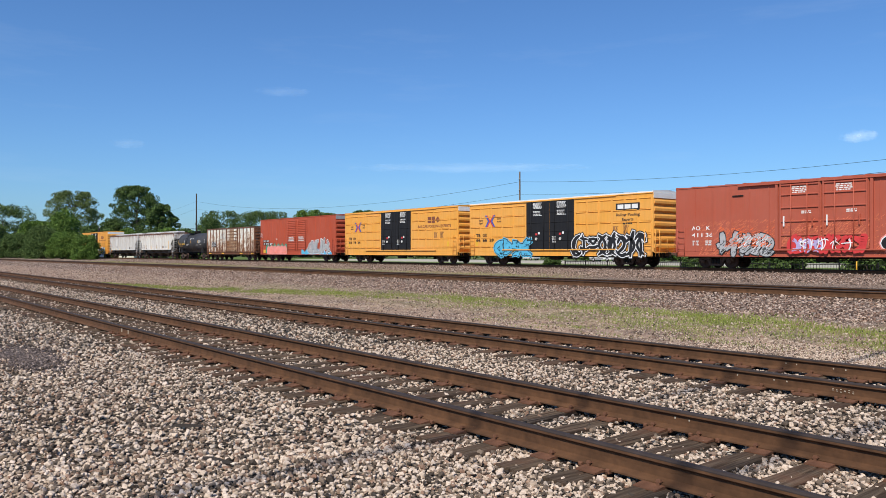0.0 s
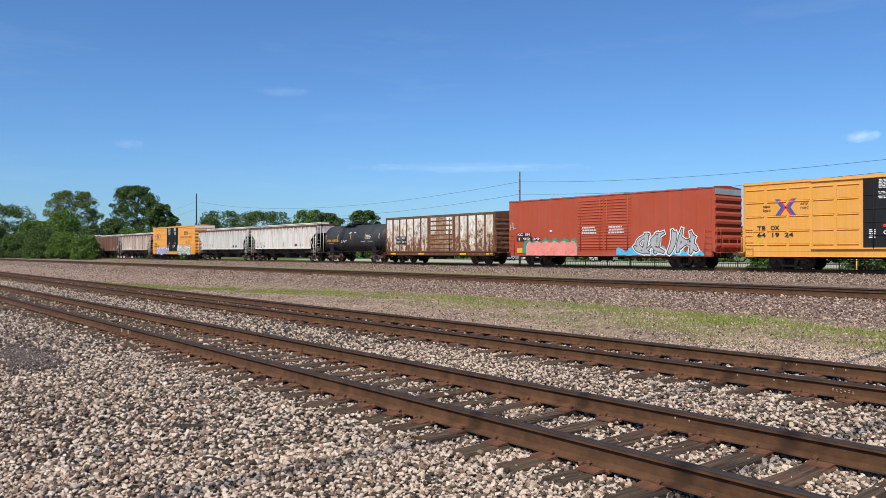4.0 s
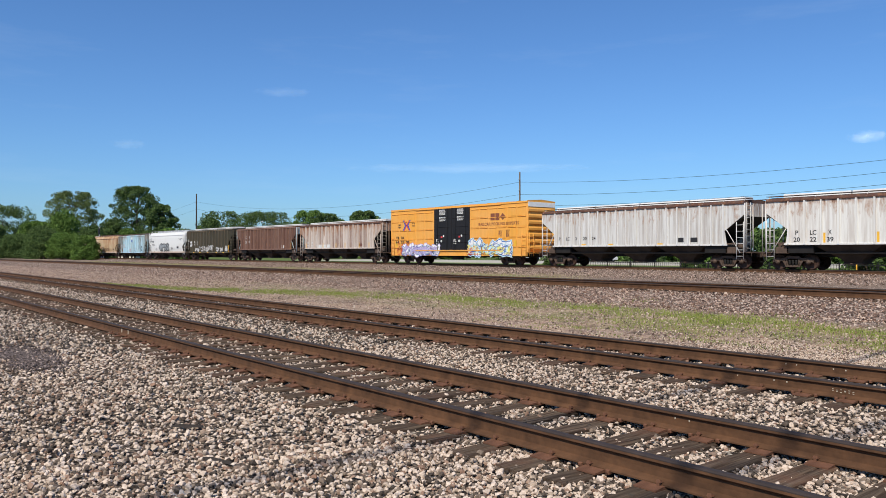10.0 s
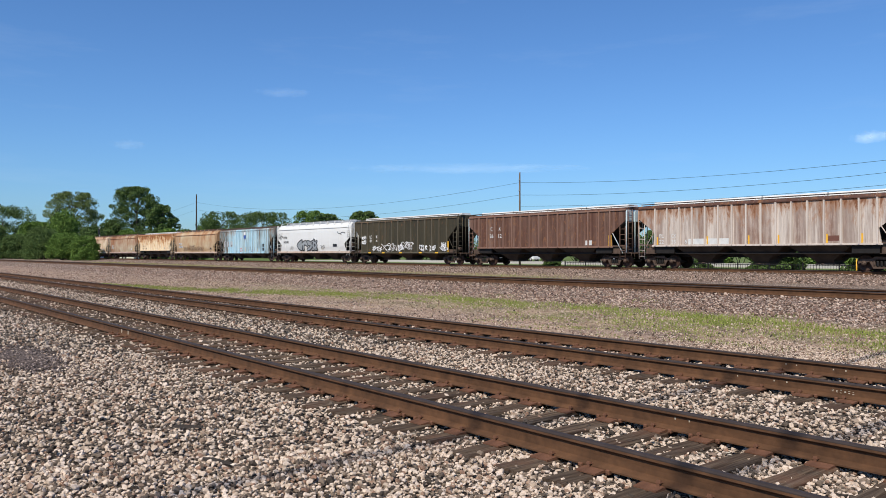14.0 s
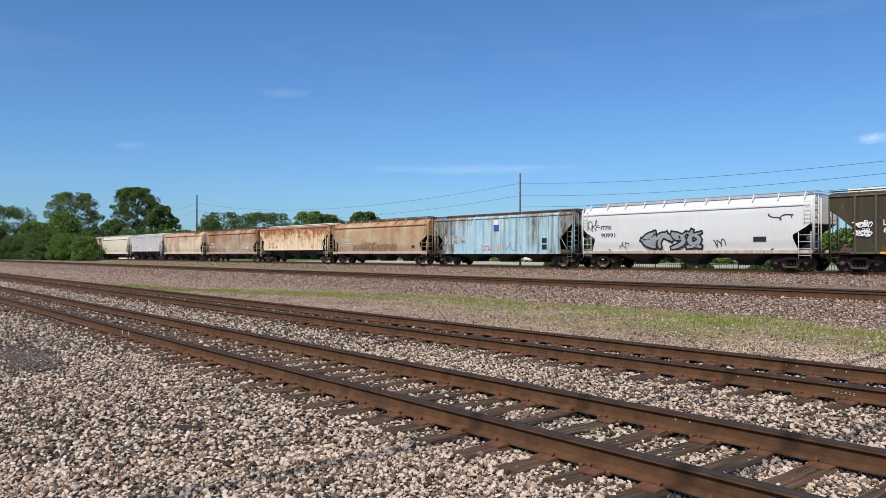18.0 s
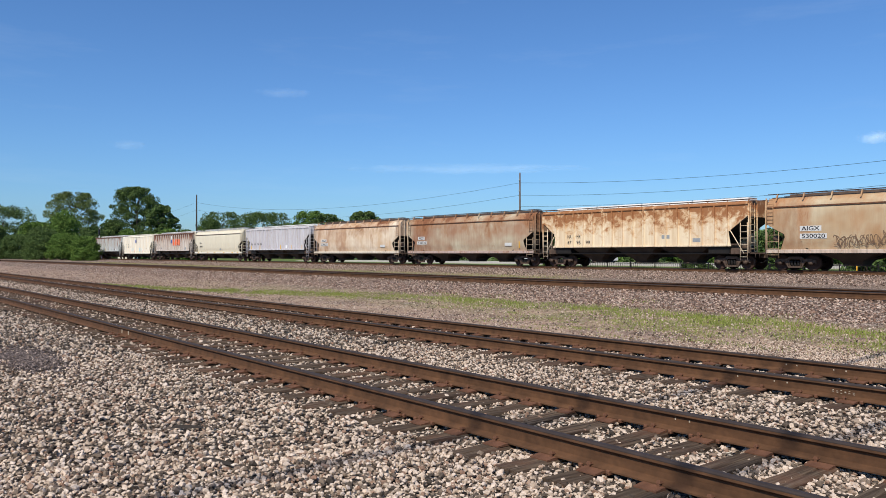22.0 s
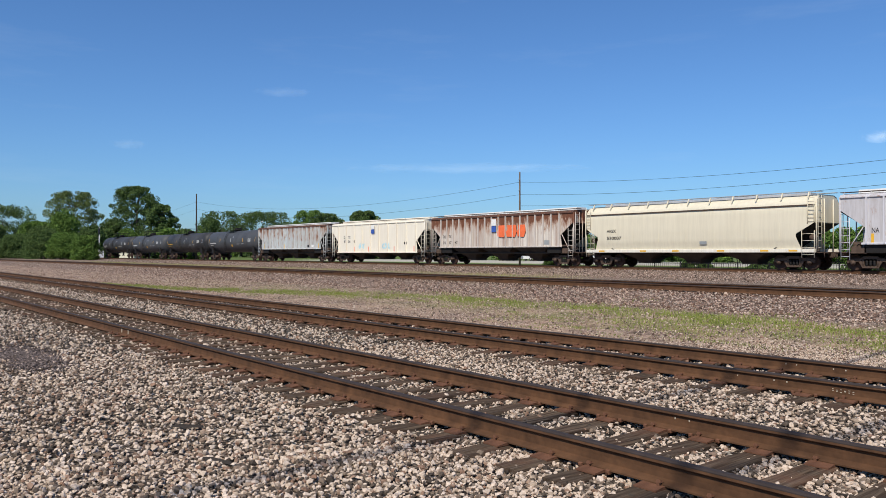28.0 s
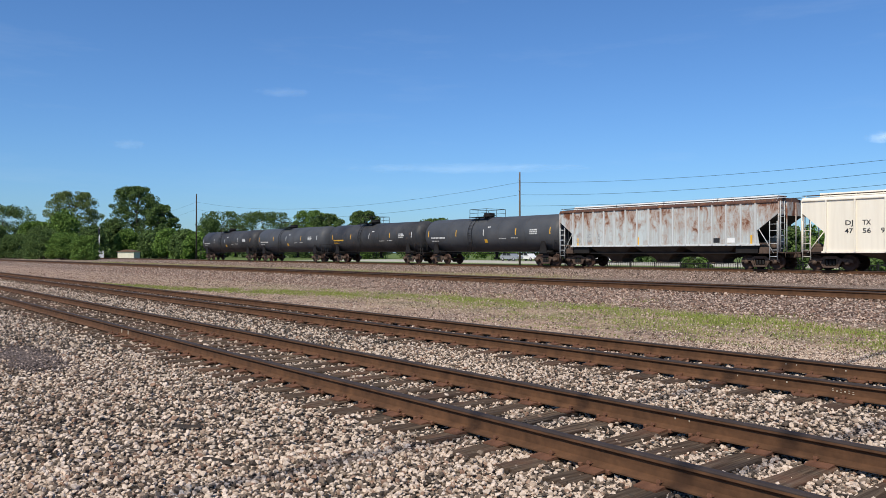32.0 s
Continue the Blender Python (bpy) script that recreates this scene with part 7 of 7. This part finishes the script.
# the thicket that hides the far end of the line
bush(150, 39.0, tall(150, 39, 413), 7.0, 5, M_LEAF, 1, "bright green bush at the edge of the thicket", 0.105, 95, 320)
bush(112, 38.5, tall(112, 38.5, 408), 9, 6, M_LEAF, 2, "dense green bush beside the main line", 0.11, 105, 320)
bush(75, 38.0, tall(75, 38, 396), 13, 7, M_LEAF_DARK, 3, "dark green thicket beside the main line", 0.12, 130, 320)
bush(30, 37.0, tall(30, 37, 410), 16, 8, M_LEAF_DARK, 4, "dark green thicket beside the main line", 0.13, 130, 300)
bush(-15, 36.0, tall(-15, 36, 392), 20, 9, M_LEAF_DARK, 5, "dark green thicket beside the main line", 0.2, 110, 220)
bush(114, 47, tall(114, 47, 366), 15, 6, M_LEAF, 31, "tangled green undergrowth below the trees", 0.22, 90, 170)
bush(165, 49, tall(165, 49, 396), 11, 6, M_LEAF_DARK, 32, "tangled green undergrowth below the trees", 0.22, 80, 170)
bush(196, 70, tall(196, 70, 384), 11, 6, M_LEAF_DARK, 33, "green undergrowth beside the oak", 0.28, 80, 150)
tree(130, 52, tall(130, 52, 338), 15, M_LEAF_PALE, 6, "broad open-crowned tree with bare grey branches showing", leaf=0.16, clumps=400, per=90, lift=0.12, puff=(0.04, 0.08), open_crown=0.05)
tree(72, 50, tall(72, 50, 391), 12, M_LEAF, 7, "grey-green tree over the thicket", leaf=0.26, clumps=80)
tree(5, 48, tall(5, 48, 362), 20, M_LEAF_DARK, 8, "dark tree over the thicket", leaf=0.26, clumps=75)
tree(242, 75, tall(242, 75, 330), 16.5, M_LEAF_DARK, 9, "tall dark green oak with an uneven crown", leaf=0.19, clumps=330, per=160, lift=0.06, puff=(0.045, 0.095), open_crown=0.0)
tree(285, 74, tall(285, 74, 362), 9, M_LEAF_DARK, 10, "lower limb of trees beside the tall oak", leaf=0.26, clumps=60)
for k, (px, row, w) in enumerate(((190, 402, 9), (225, 400, 11), (262, 402, 11), (295, 400, 11), (325, 400, 9), (345, 404, 8), (372, 412, 9), (400, 418, 10), (440, 420, 12), (480, 420, 12))):
    far = 66 if px < 360 else 116
    bush(px, far + k % 3, tall(px, far, row), w * far / 62, 5, M_LEAF if k % 2 else M_LEAF_DARK, 20 + k, "green hedge of shrubs behind the line", 0.27, 60, 150)
for k, (px, row, w) in enumerate(((393, 374, 12), (372, 388, 7), (467, 374, 13), (550, 370, 9), (578, 378, 7), (646, 371, 6.5), (770, 386, 6))):
    tree(px, 122 + 4 * (k % 2), tall(px, 123, row), w * 1.7, M_LEAF if k % 4 == 3 else M_LEAF_DARK, 40 + k, "rounded green tree behind the line", leaf=0.25, clumps=150, per=130, lift=0.02, puff=(0.055, 0.12))
for k, (px, row, w) in enumerate(((975, 455, 2.2), (1235, 457, 3.6), (1362, 455, 4.0), (1555, 440, 5), (1545, 405, 5), (1600, 400, 7), (1396, 392, 3.2), (1380, 412, 3.0))):
    bush(px, 58, tall(px, 58, row), w, 2.5, M_LEAF_DARK, 60 + k, "low green shrub behind the fence", 0.12, 34, 120)

hedge_rnd = random.Random(3)
for k in range(16):
    px = 520 + 72 * k
    bush(px, 114 + k % 3, tall(px, 114, 402 + hedge_rnd.uniform(-8, 10) - (10 if px > 1250 else 0)), 15 * 1.0, 6, M_LEAF if k % 3 else M_LEAF_DARK, 200 + k, "green row of trees and shrubs beyond the road", 0.22, 50, 160)
# ---- poles and wires ----
def power_pole(px, y, row, label, wood=M_WOOD, thick=0.12):
    x, z0 = spot(px, y), ground_z(y)
    top = tall(px, y, row)
    p = thing("utility_pole", label, "utility pole", "utility poles", pose(x, y, z0))
    part("shaft", Geo().rod((0, 0, -0.2), (0, 0, top - z0), thick, 10, thick * 0.65), wood, p)
    g = Geo()
    for dz in (0.9, 2.1):
        g.lathe([(top - z0 - dz, 0.03), (top - z0 - dz + 0.05, 0.07), (top - z0 - dz + 0.12, 0.05), (top - z0 - dz + 0.16, 0.02)], (0.05, -0.16, 0), "z", 8)
    part("insulators", g, M_GALV, p)
    return x, top


ax, at = power_pole(920, 60, 304, "tall slim wooden utility pole behind the tracks")
bx, bt = power_pole(347.5, 62, 343, "dark wooden utility pole behind the tracks", M_POLE_DARK, 0.19)
def wire(p, q, sag):
    g = Geo()
    pts = []
    for k in range(13):
        a = k / 12
        v = Vector(p).lerp(Vector(q), a)
        pts.append((v.x, v.y, v.z - sag * 4 * a * (1 - a)))
    g.loft([[(a, b - 0.013, c), (a, b, c + 0.013), (a, b + 0.013, c), (a, b, c - 0.013)] for a, b, c in pts])
    w = part("power_line", g, M_BLACK_METAL)
    return tagged(w, "thin black overhead power line", "power line", "power lines")


for row_a, row_b, row_c, sag in ((322, 357, 279, 0.5), (344, 370, 301, 0.5)):
    za, zb, zc = tall(920, 60, row_a), tall(347.5, 62, row_b), tall(1600, 58, row_c)
    wire((ax, 60, za), (bx, 62, zb), 2.2)
    wire((ax, 60, za), (spot(1600, 58), 58, zc), sag)
    wire((bx, 62, zb), (spot(150, 70), 70, tall(150, 70, row_b + 55)), 1.0)

wire((ax, 60, tall(920, 60, 364)), (spot(1600, 58), 58, tall(1600, 58, 323)), 0.4)

# ---- clouds far off: a small one that drifts over and thin veils that hang still ----
def cloud_material(name, wide, high, grain, density, torn):
    """Thin lit vapour, dense in the middle and torn towards the rim."""
    m, nt, b = shader(name)
    soft = node(nt, "BsdfTranslucent", Color=(0.97, 0.97, 0.97, 1))
    lit = node(nt, "BsdfDiffuse", Color=(0.97, 0.97, 0.97, 1))
    both = nt.nodes.new("ShaderNodeAddShader")
    co = object_co(nt)
    reach = nt.nodes.new("ShaderNodeVectorMath")
    reach.operation = 'LENGTH'
    nt.links.new(stretch(nt, co, (1.0 / wide, 0.0, 1.0 / high)), reach.inputs[0])
    puff = maths(nt, 'SUBTRACT', noise_tex(nt, stretch(nt, co, (1, 1, wide / high / 3.0)), grain, 6, 0.6), maths(nt, 'MULTIPLY', reach.outputs["Value"], torn))
    clear = nt.nodes.new("ShaderNodeBsdfTransparent")
    blend = nt.nodes.new("ShaderNodeMixShader")
    nt.links.new(ramp(nt, puff, [(0.08, 0.0), (0.6, density)]), blend.inputs[0])
    nt.links.new(soft.outputs[0], both.inputs[0])
    nt.links.new(lit.outputs[0], both.inputs[1])
    nt.links.new(clear.outputs[0], blend.inputs[1])
    nt.links.new(both.outputs[0], blend.inputs[2])
    nt.links.new(blend.outputs[0], nt.nodes["Material Output"].inputs["Surface"])
    return m


def cloud_spot(px, row=241.0):
    """Two kilometres off, where the line of sight through px and row leads."""
    off = math.atan((px - 784) / 1350.0)
    a = radians(YAW) + off
    return pose(-math.cos(a) * 2000, math.sin(a) * 2000, CAM_Z + (HORIZON - row) / 1350.0 * 2000 * math.cos(off), 0, 0, 90 - math.degrees(a))


def make_cloud(name, label, px, row, wide, high, grain, density, torn=0.42):
    g = Geo()
    rings = []
    for i in range(13):
        a = math.pi * (i + 0.1) / 12.2 - math.pi / 2
        rings.append([(math.sin(a) * wide, math.cos(a) * math.cos(q * 0.314) * 6, math.cos(a) * math.sin(q * 0.314) * high) for q in range(20)])
    c = part(name, g.loft(rings, True), cloud_material(name, wide, high, grain, density, torn), None, "", cloud_spot(px, row))
    return tagged(c, label, "cloud", kind="stuff")


cloud = make_cloud("cloud", "small white cloud low in the sky", 1520, 241, 42, 15, 0.05, 0.15)
make_cloud("cirrus", "long faint veil of cirrus above the train", 830, 297, 330, 15, 0.012, 0.06)
make_cloud("cirrus", "short faint wisp of cirrus", 225, 254, 42, 12, 0.05, 0.055)
make_cloud("cirrus", "short faint wisp of cirrus", 500, 162, 75, 13, 0.03, 0.045)


# ---- fence, road and far things ----
def fence(x0, x1, y, top, foot):
    f = thing("fence", "low black metal picket fence beyond the tracks", "fence", m=pose(0, y, foot))
    h = top - foot
    picket = Geo().box(-0.012, 0.012, -0.012, 0.012, 0.05, h - 0.02).mesh("picket", M_BLACK_METAL)
    post = Geo().box(-0.035, 0.035, -0.035, 0.035, -0.1, h + 0.1, 0.005).mesh("post", M_BLACK_METAL)
    n = int((x1 - x0) / 2.4)
    for k in range(n + 1):
        part("post", post, M_BLACK_METAL, f, "", pose(x0 + 2.4 * k, 0, 0))
    part("rail", Geo().box(x0, x0 + 2.4 * n, -0.02, 0.02, h - 0.09, h - 0.04).box(x0, x0 + 2.4 * n, -0.02, 0.02, 0.1, 0.15), M_BLACK_METAL, f)
    for k in range(int(2.4 * n / 0.19)):
        part("picket", picket, M_BLACK_METAL, f, "", pose(x0 + 0.19 * k + 0.09, 0, 0))


fence(spot(1000, 52), spot(1700, 52), 52.0, 0.92, 0.12)
M_ROAD = plain("pale_concrete", (0.45, 0.42, 0.34), 0.9, 0.0, 0.12, 0.6, 0.1)
road = part("road", Geo().box(-150, 160, 80.0, 106.0, -0.2, 0.16), M_ROAD)
tagged(road, "pale concrete road beyond the fence", "road", kind="structure")
post_y = part("bollard", Geo().rod((0, 0, -0.1), (0, 0, 1.15), 0.04, 10).lathe([(1.15, 0.04), (1.18, 0.03), (1.2, 0.01)], (0, 0, 0), "z", 10), M_YELLOW_STRIPE, None, "", pose(spot(1516, 50.5), 50.5, 0.12))
tagged(post_y, "yellow steel marker post beside the fence", "bollard")

# two power lines pass high over the sidings and throw faint bands of shade over the rails
for py in (-40.0, 66.0):
    p = thing("utility_pole", "tall wooden utility pole with a crossarm", "utility pole", "utility poles", pose(1.4, py, ground_z(py)))
    part("shaft", Geo().rod((0, 0, -0.2), (0, 0, 14.3 - ground_z(py)), 0.16, 10, 0.11), M_WOOD, p)
    part("crossarm", Geo().box(-1.3, 1.3, -0.07, 0.07, 13.78 - ground_z(py), 13.96 - ground_z(py), 0.01), M_WOOD, p)
for cx in (0.3, 2.5):
    line = part("power_line", Geo().rod((cx, -40.1, 14.0), (cx, 66.1, 14.0), 0.04, 6), M_BLACK_METAL)
    tagged(line, "thick overhead power line across the tracks", "power line", "power lines")

# dark splinters of wood on the stones
def splinter(px, row, length, turn, label):
    k = (row - HORIZON) / (px + 310)
    y = 1.69 * 0.7769 / k
    s = part("wood_splinter", Geo().loft([[(-length / 2, -0.01, 0), (-length / 2, 0.01, 0), (-length / 2, 0.0, 0.015)], [(-0.05, -0.025, 0), (-0.05, 0.025, 0), (-0.05, 0.0, 0.03)], [(length / 2, -0.012, 0), (length / 2, 0.015, 0), (length / 2, 0, 0.02)]]), M_POLE_DARK, None, "", pose(spot(px, y), y, -0.03, 0, 0, turn))
    tagged(s, label, "wood", "wood splinters")


splinter(385, 818, 0.34, 20, "dark weathered wood splinter lying on the gravel")
splinter(332, 757, 0.3, 50, "thin grey stick lying on the gravel")

# ---- parked cars beyond the road, a street lamp, a signal mast ----
M_CAR_WHITE = plain("white_car_paint", (0.72, 0.72, 0.70), 0.35, 0.0, 0.05, 2.0, 0.01)
M_CAR_SILVER = plain("silver_car_paint", (0.42, 0.43, 0.44), 0.35, 0.5, 0.05, 2.0, 0.01)
M_GLASS = plain("dark_window_glass", (0.03, 0.035, 0.04), 0.12, 0.0, 0.1, 2.0, 0.0)


def parked_car(px, y, mat, label):
    c = thing("car", label, "car", "parked cars", pose(spot(px, y), y, 0.2))
    side = [(-2.2, 0.35), (2.2, 0.35), (2.25, 0.75), (1.9, 0.92), (1.0, 0.98), (0.55, 1.42), (-1.3, 1.45), (-2.0, 1.0), (-2.25, 0.9)]
    part("body", Geo().prism(list(reversed(side)), "y", -0.85, 0.85), mat, c)
    part("window", Geo().prism([(0.75, 1.02), (0.42, 1.36), (-0.35, 1.38), (-0.35, 1.02)], "y", -0.87, -0.845), M_GLASS, c)
    part("window", Geo().prism([(-0.45, 1.02), (-0.45, 1.38), (-1.2, 1.38), (-1.6, 1.04)], "y", -0.87, -0.845), M_GLASS, c)
    for x in (-1.4, 1.4):
        for yy in (-0.78, 0.78):
            w = part("wheel", Geo().lathe([(-0.1, 0.1), (-0.1, 0.3), (-0.07, 0.33), (0.07, 0.33), (0.1, 0.3), (0.1, 0.1)], (0, 0, 0), "y", 18), M_DARK, c, "", pose(x, yy, 0.33))
            part("rim", Geo().lathe([(-0.11, 0.02), (-0.11, 0.19), (0.11, 0.19), (0.11, 0.02)], (0, 0, 0), "y", 12), M_GALV, w)


parked_car(905, 98, M_CAR_SILVER, "silver parked car beyond the tracks")
parked_car(1068, 98, M_CAR_WHITE, "white parked car beyond the tracks")
parked_car(935, 102, M_CAR_WHITE, "white parked car beside a silver one")


def street_lamp(px, y, row, arm, label):
    x, top = spot(px, y), tall(px, y, row)
    s = thing("street_lamp", label, "street lamp", "", pose(x, y, ground_z(y)))
    H = top - ground_z(y)
    part("pole", Geo().rod((0, 0, -0.1), (0, 0, H), 0.09, 8, 0.06), M_GALV, s)
    part("arm", Geo().rod((0, 0, H - 0.1), (arm, 0, H + 0.15), 0.035, 6), M_GALV, s)
    part("lamp_head", Geo().box(arm - 0.1, arm + 0.6, -0.15, 0.15, H + 0.08, H + 0.22, 0.04), M_WHITE, s)


street_lamp(460, 112, 393, 1.2, "slim street lamp with a white head among the trees")


def signal_mast(px, y, row):
    x, top = spot(px, y), tall(px, y, row)
    s = thing("signal_mast", "grey railway signal mast with white equipment box", "signal", "", pose(x, y, ground_z(y)))
    H = top - ground_z(y)
    part("mast", Geo().rod((0, 0, -0.1), (0, 0, H), 0.08, 8), M_GALV, s)
    part("signal_head", Geo().box(-0.3, 0.3, -0.25, 0.0, H - 1.6, H - 0.2, 0.05), M_BLACK_METAL, s)
    part("equipment_box", Geo().box(0.6, 1.6, -0.5, 0.5, -0.1, 1.9, 0.03), M_WHITE, s)
    part("ladder", Geo().rod((0.25, -0.2, 0), (0.25, -0.2, H - 1.8), 0.02, 5).rod((-0.25, -0.2, 0), (-0.25, -0.2, H - 1.8), 0.02, 5), M_GALV, s)


signal_mast(176, 47.5, 402)

# pale shed among the trees
def shed(px, y, w, h, label):
    x = spot(px, y)
    s = thing("shed", label, "shed", "", pose(x, y, ground_z(y), 0, 0, -35))
    wall = plain("cream_siding", (0.72, 0.68, 0.56), 0.8, 0.0, 0.08, 2.0, 0.1)
    part("wall", Geo().box(-w / 2, w / 2, -2, 2, -0.2, h, 0.02), wall, s)
    part("roof", Geo().prism([(-2.2, h - 0.02), (2.2, h - 0.02), (2.2, h + 0.08), (0, h + 0.55), (-2.2, h + 0.08)], "x", -w / 2 - 0.2, w / 2 + 0.2), plain("brown_roof", (0.16, 0.10, 0.07), 0.85, 0, 0.2, 3, 0.2), s)
    part("door", Geo().box(-w / 2 + 0.4, -w / 2 + 1.3, -2.04, -1.98, 0, min(2.0, h - 0.2), 0.01), plain("shed_door", (0.25, 0.2, 0.16), 0.8), s)


shed(228, 60, 4.6, 1.9, "small cream shed with a brown roof by the trees")


# ---- things that move ----
def motions():
    v0, a = 11.13, 0.0546
    times = [0, 4, 8, 12, 16, 20, 24, 28, 32]
    for car, centre in TRAIN:
        walk(car, [(t, pose(centre + v0 * t + a * t * t / 2, TRAIN_Y, RAIL_HIGH)) for t in times])
    walk(cloud, [(0, cloud_spot(1520)), (16, cloud_spot(1543)), (32, cloud_spot(1566))])
    # every wheelset rolls alike: one set of keys for the fore axles and one for the hind ones
    first = {}
    for w, s in AXLES:
        if s not in first:
            rows, n = [], 960
            for k in range(n + 1):
                t = 32.0 * k / n
                rows.append((t, pose(s, 0, WHEEL_R, 0, math.degrees((v0 * t + a * t * t / 2) / WHEEL_R) % 360.0, 0)))
            walk(w, rows)
            first[s] = w
        else:
            w.rotation_mode = 'QUATERNION'
            w.animation_data_create()
            w.animation_data.action = first[s].animation_data.action
            w.animation_data.action_slot = first[s].animation_data.action_slot


motions()
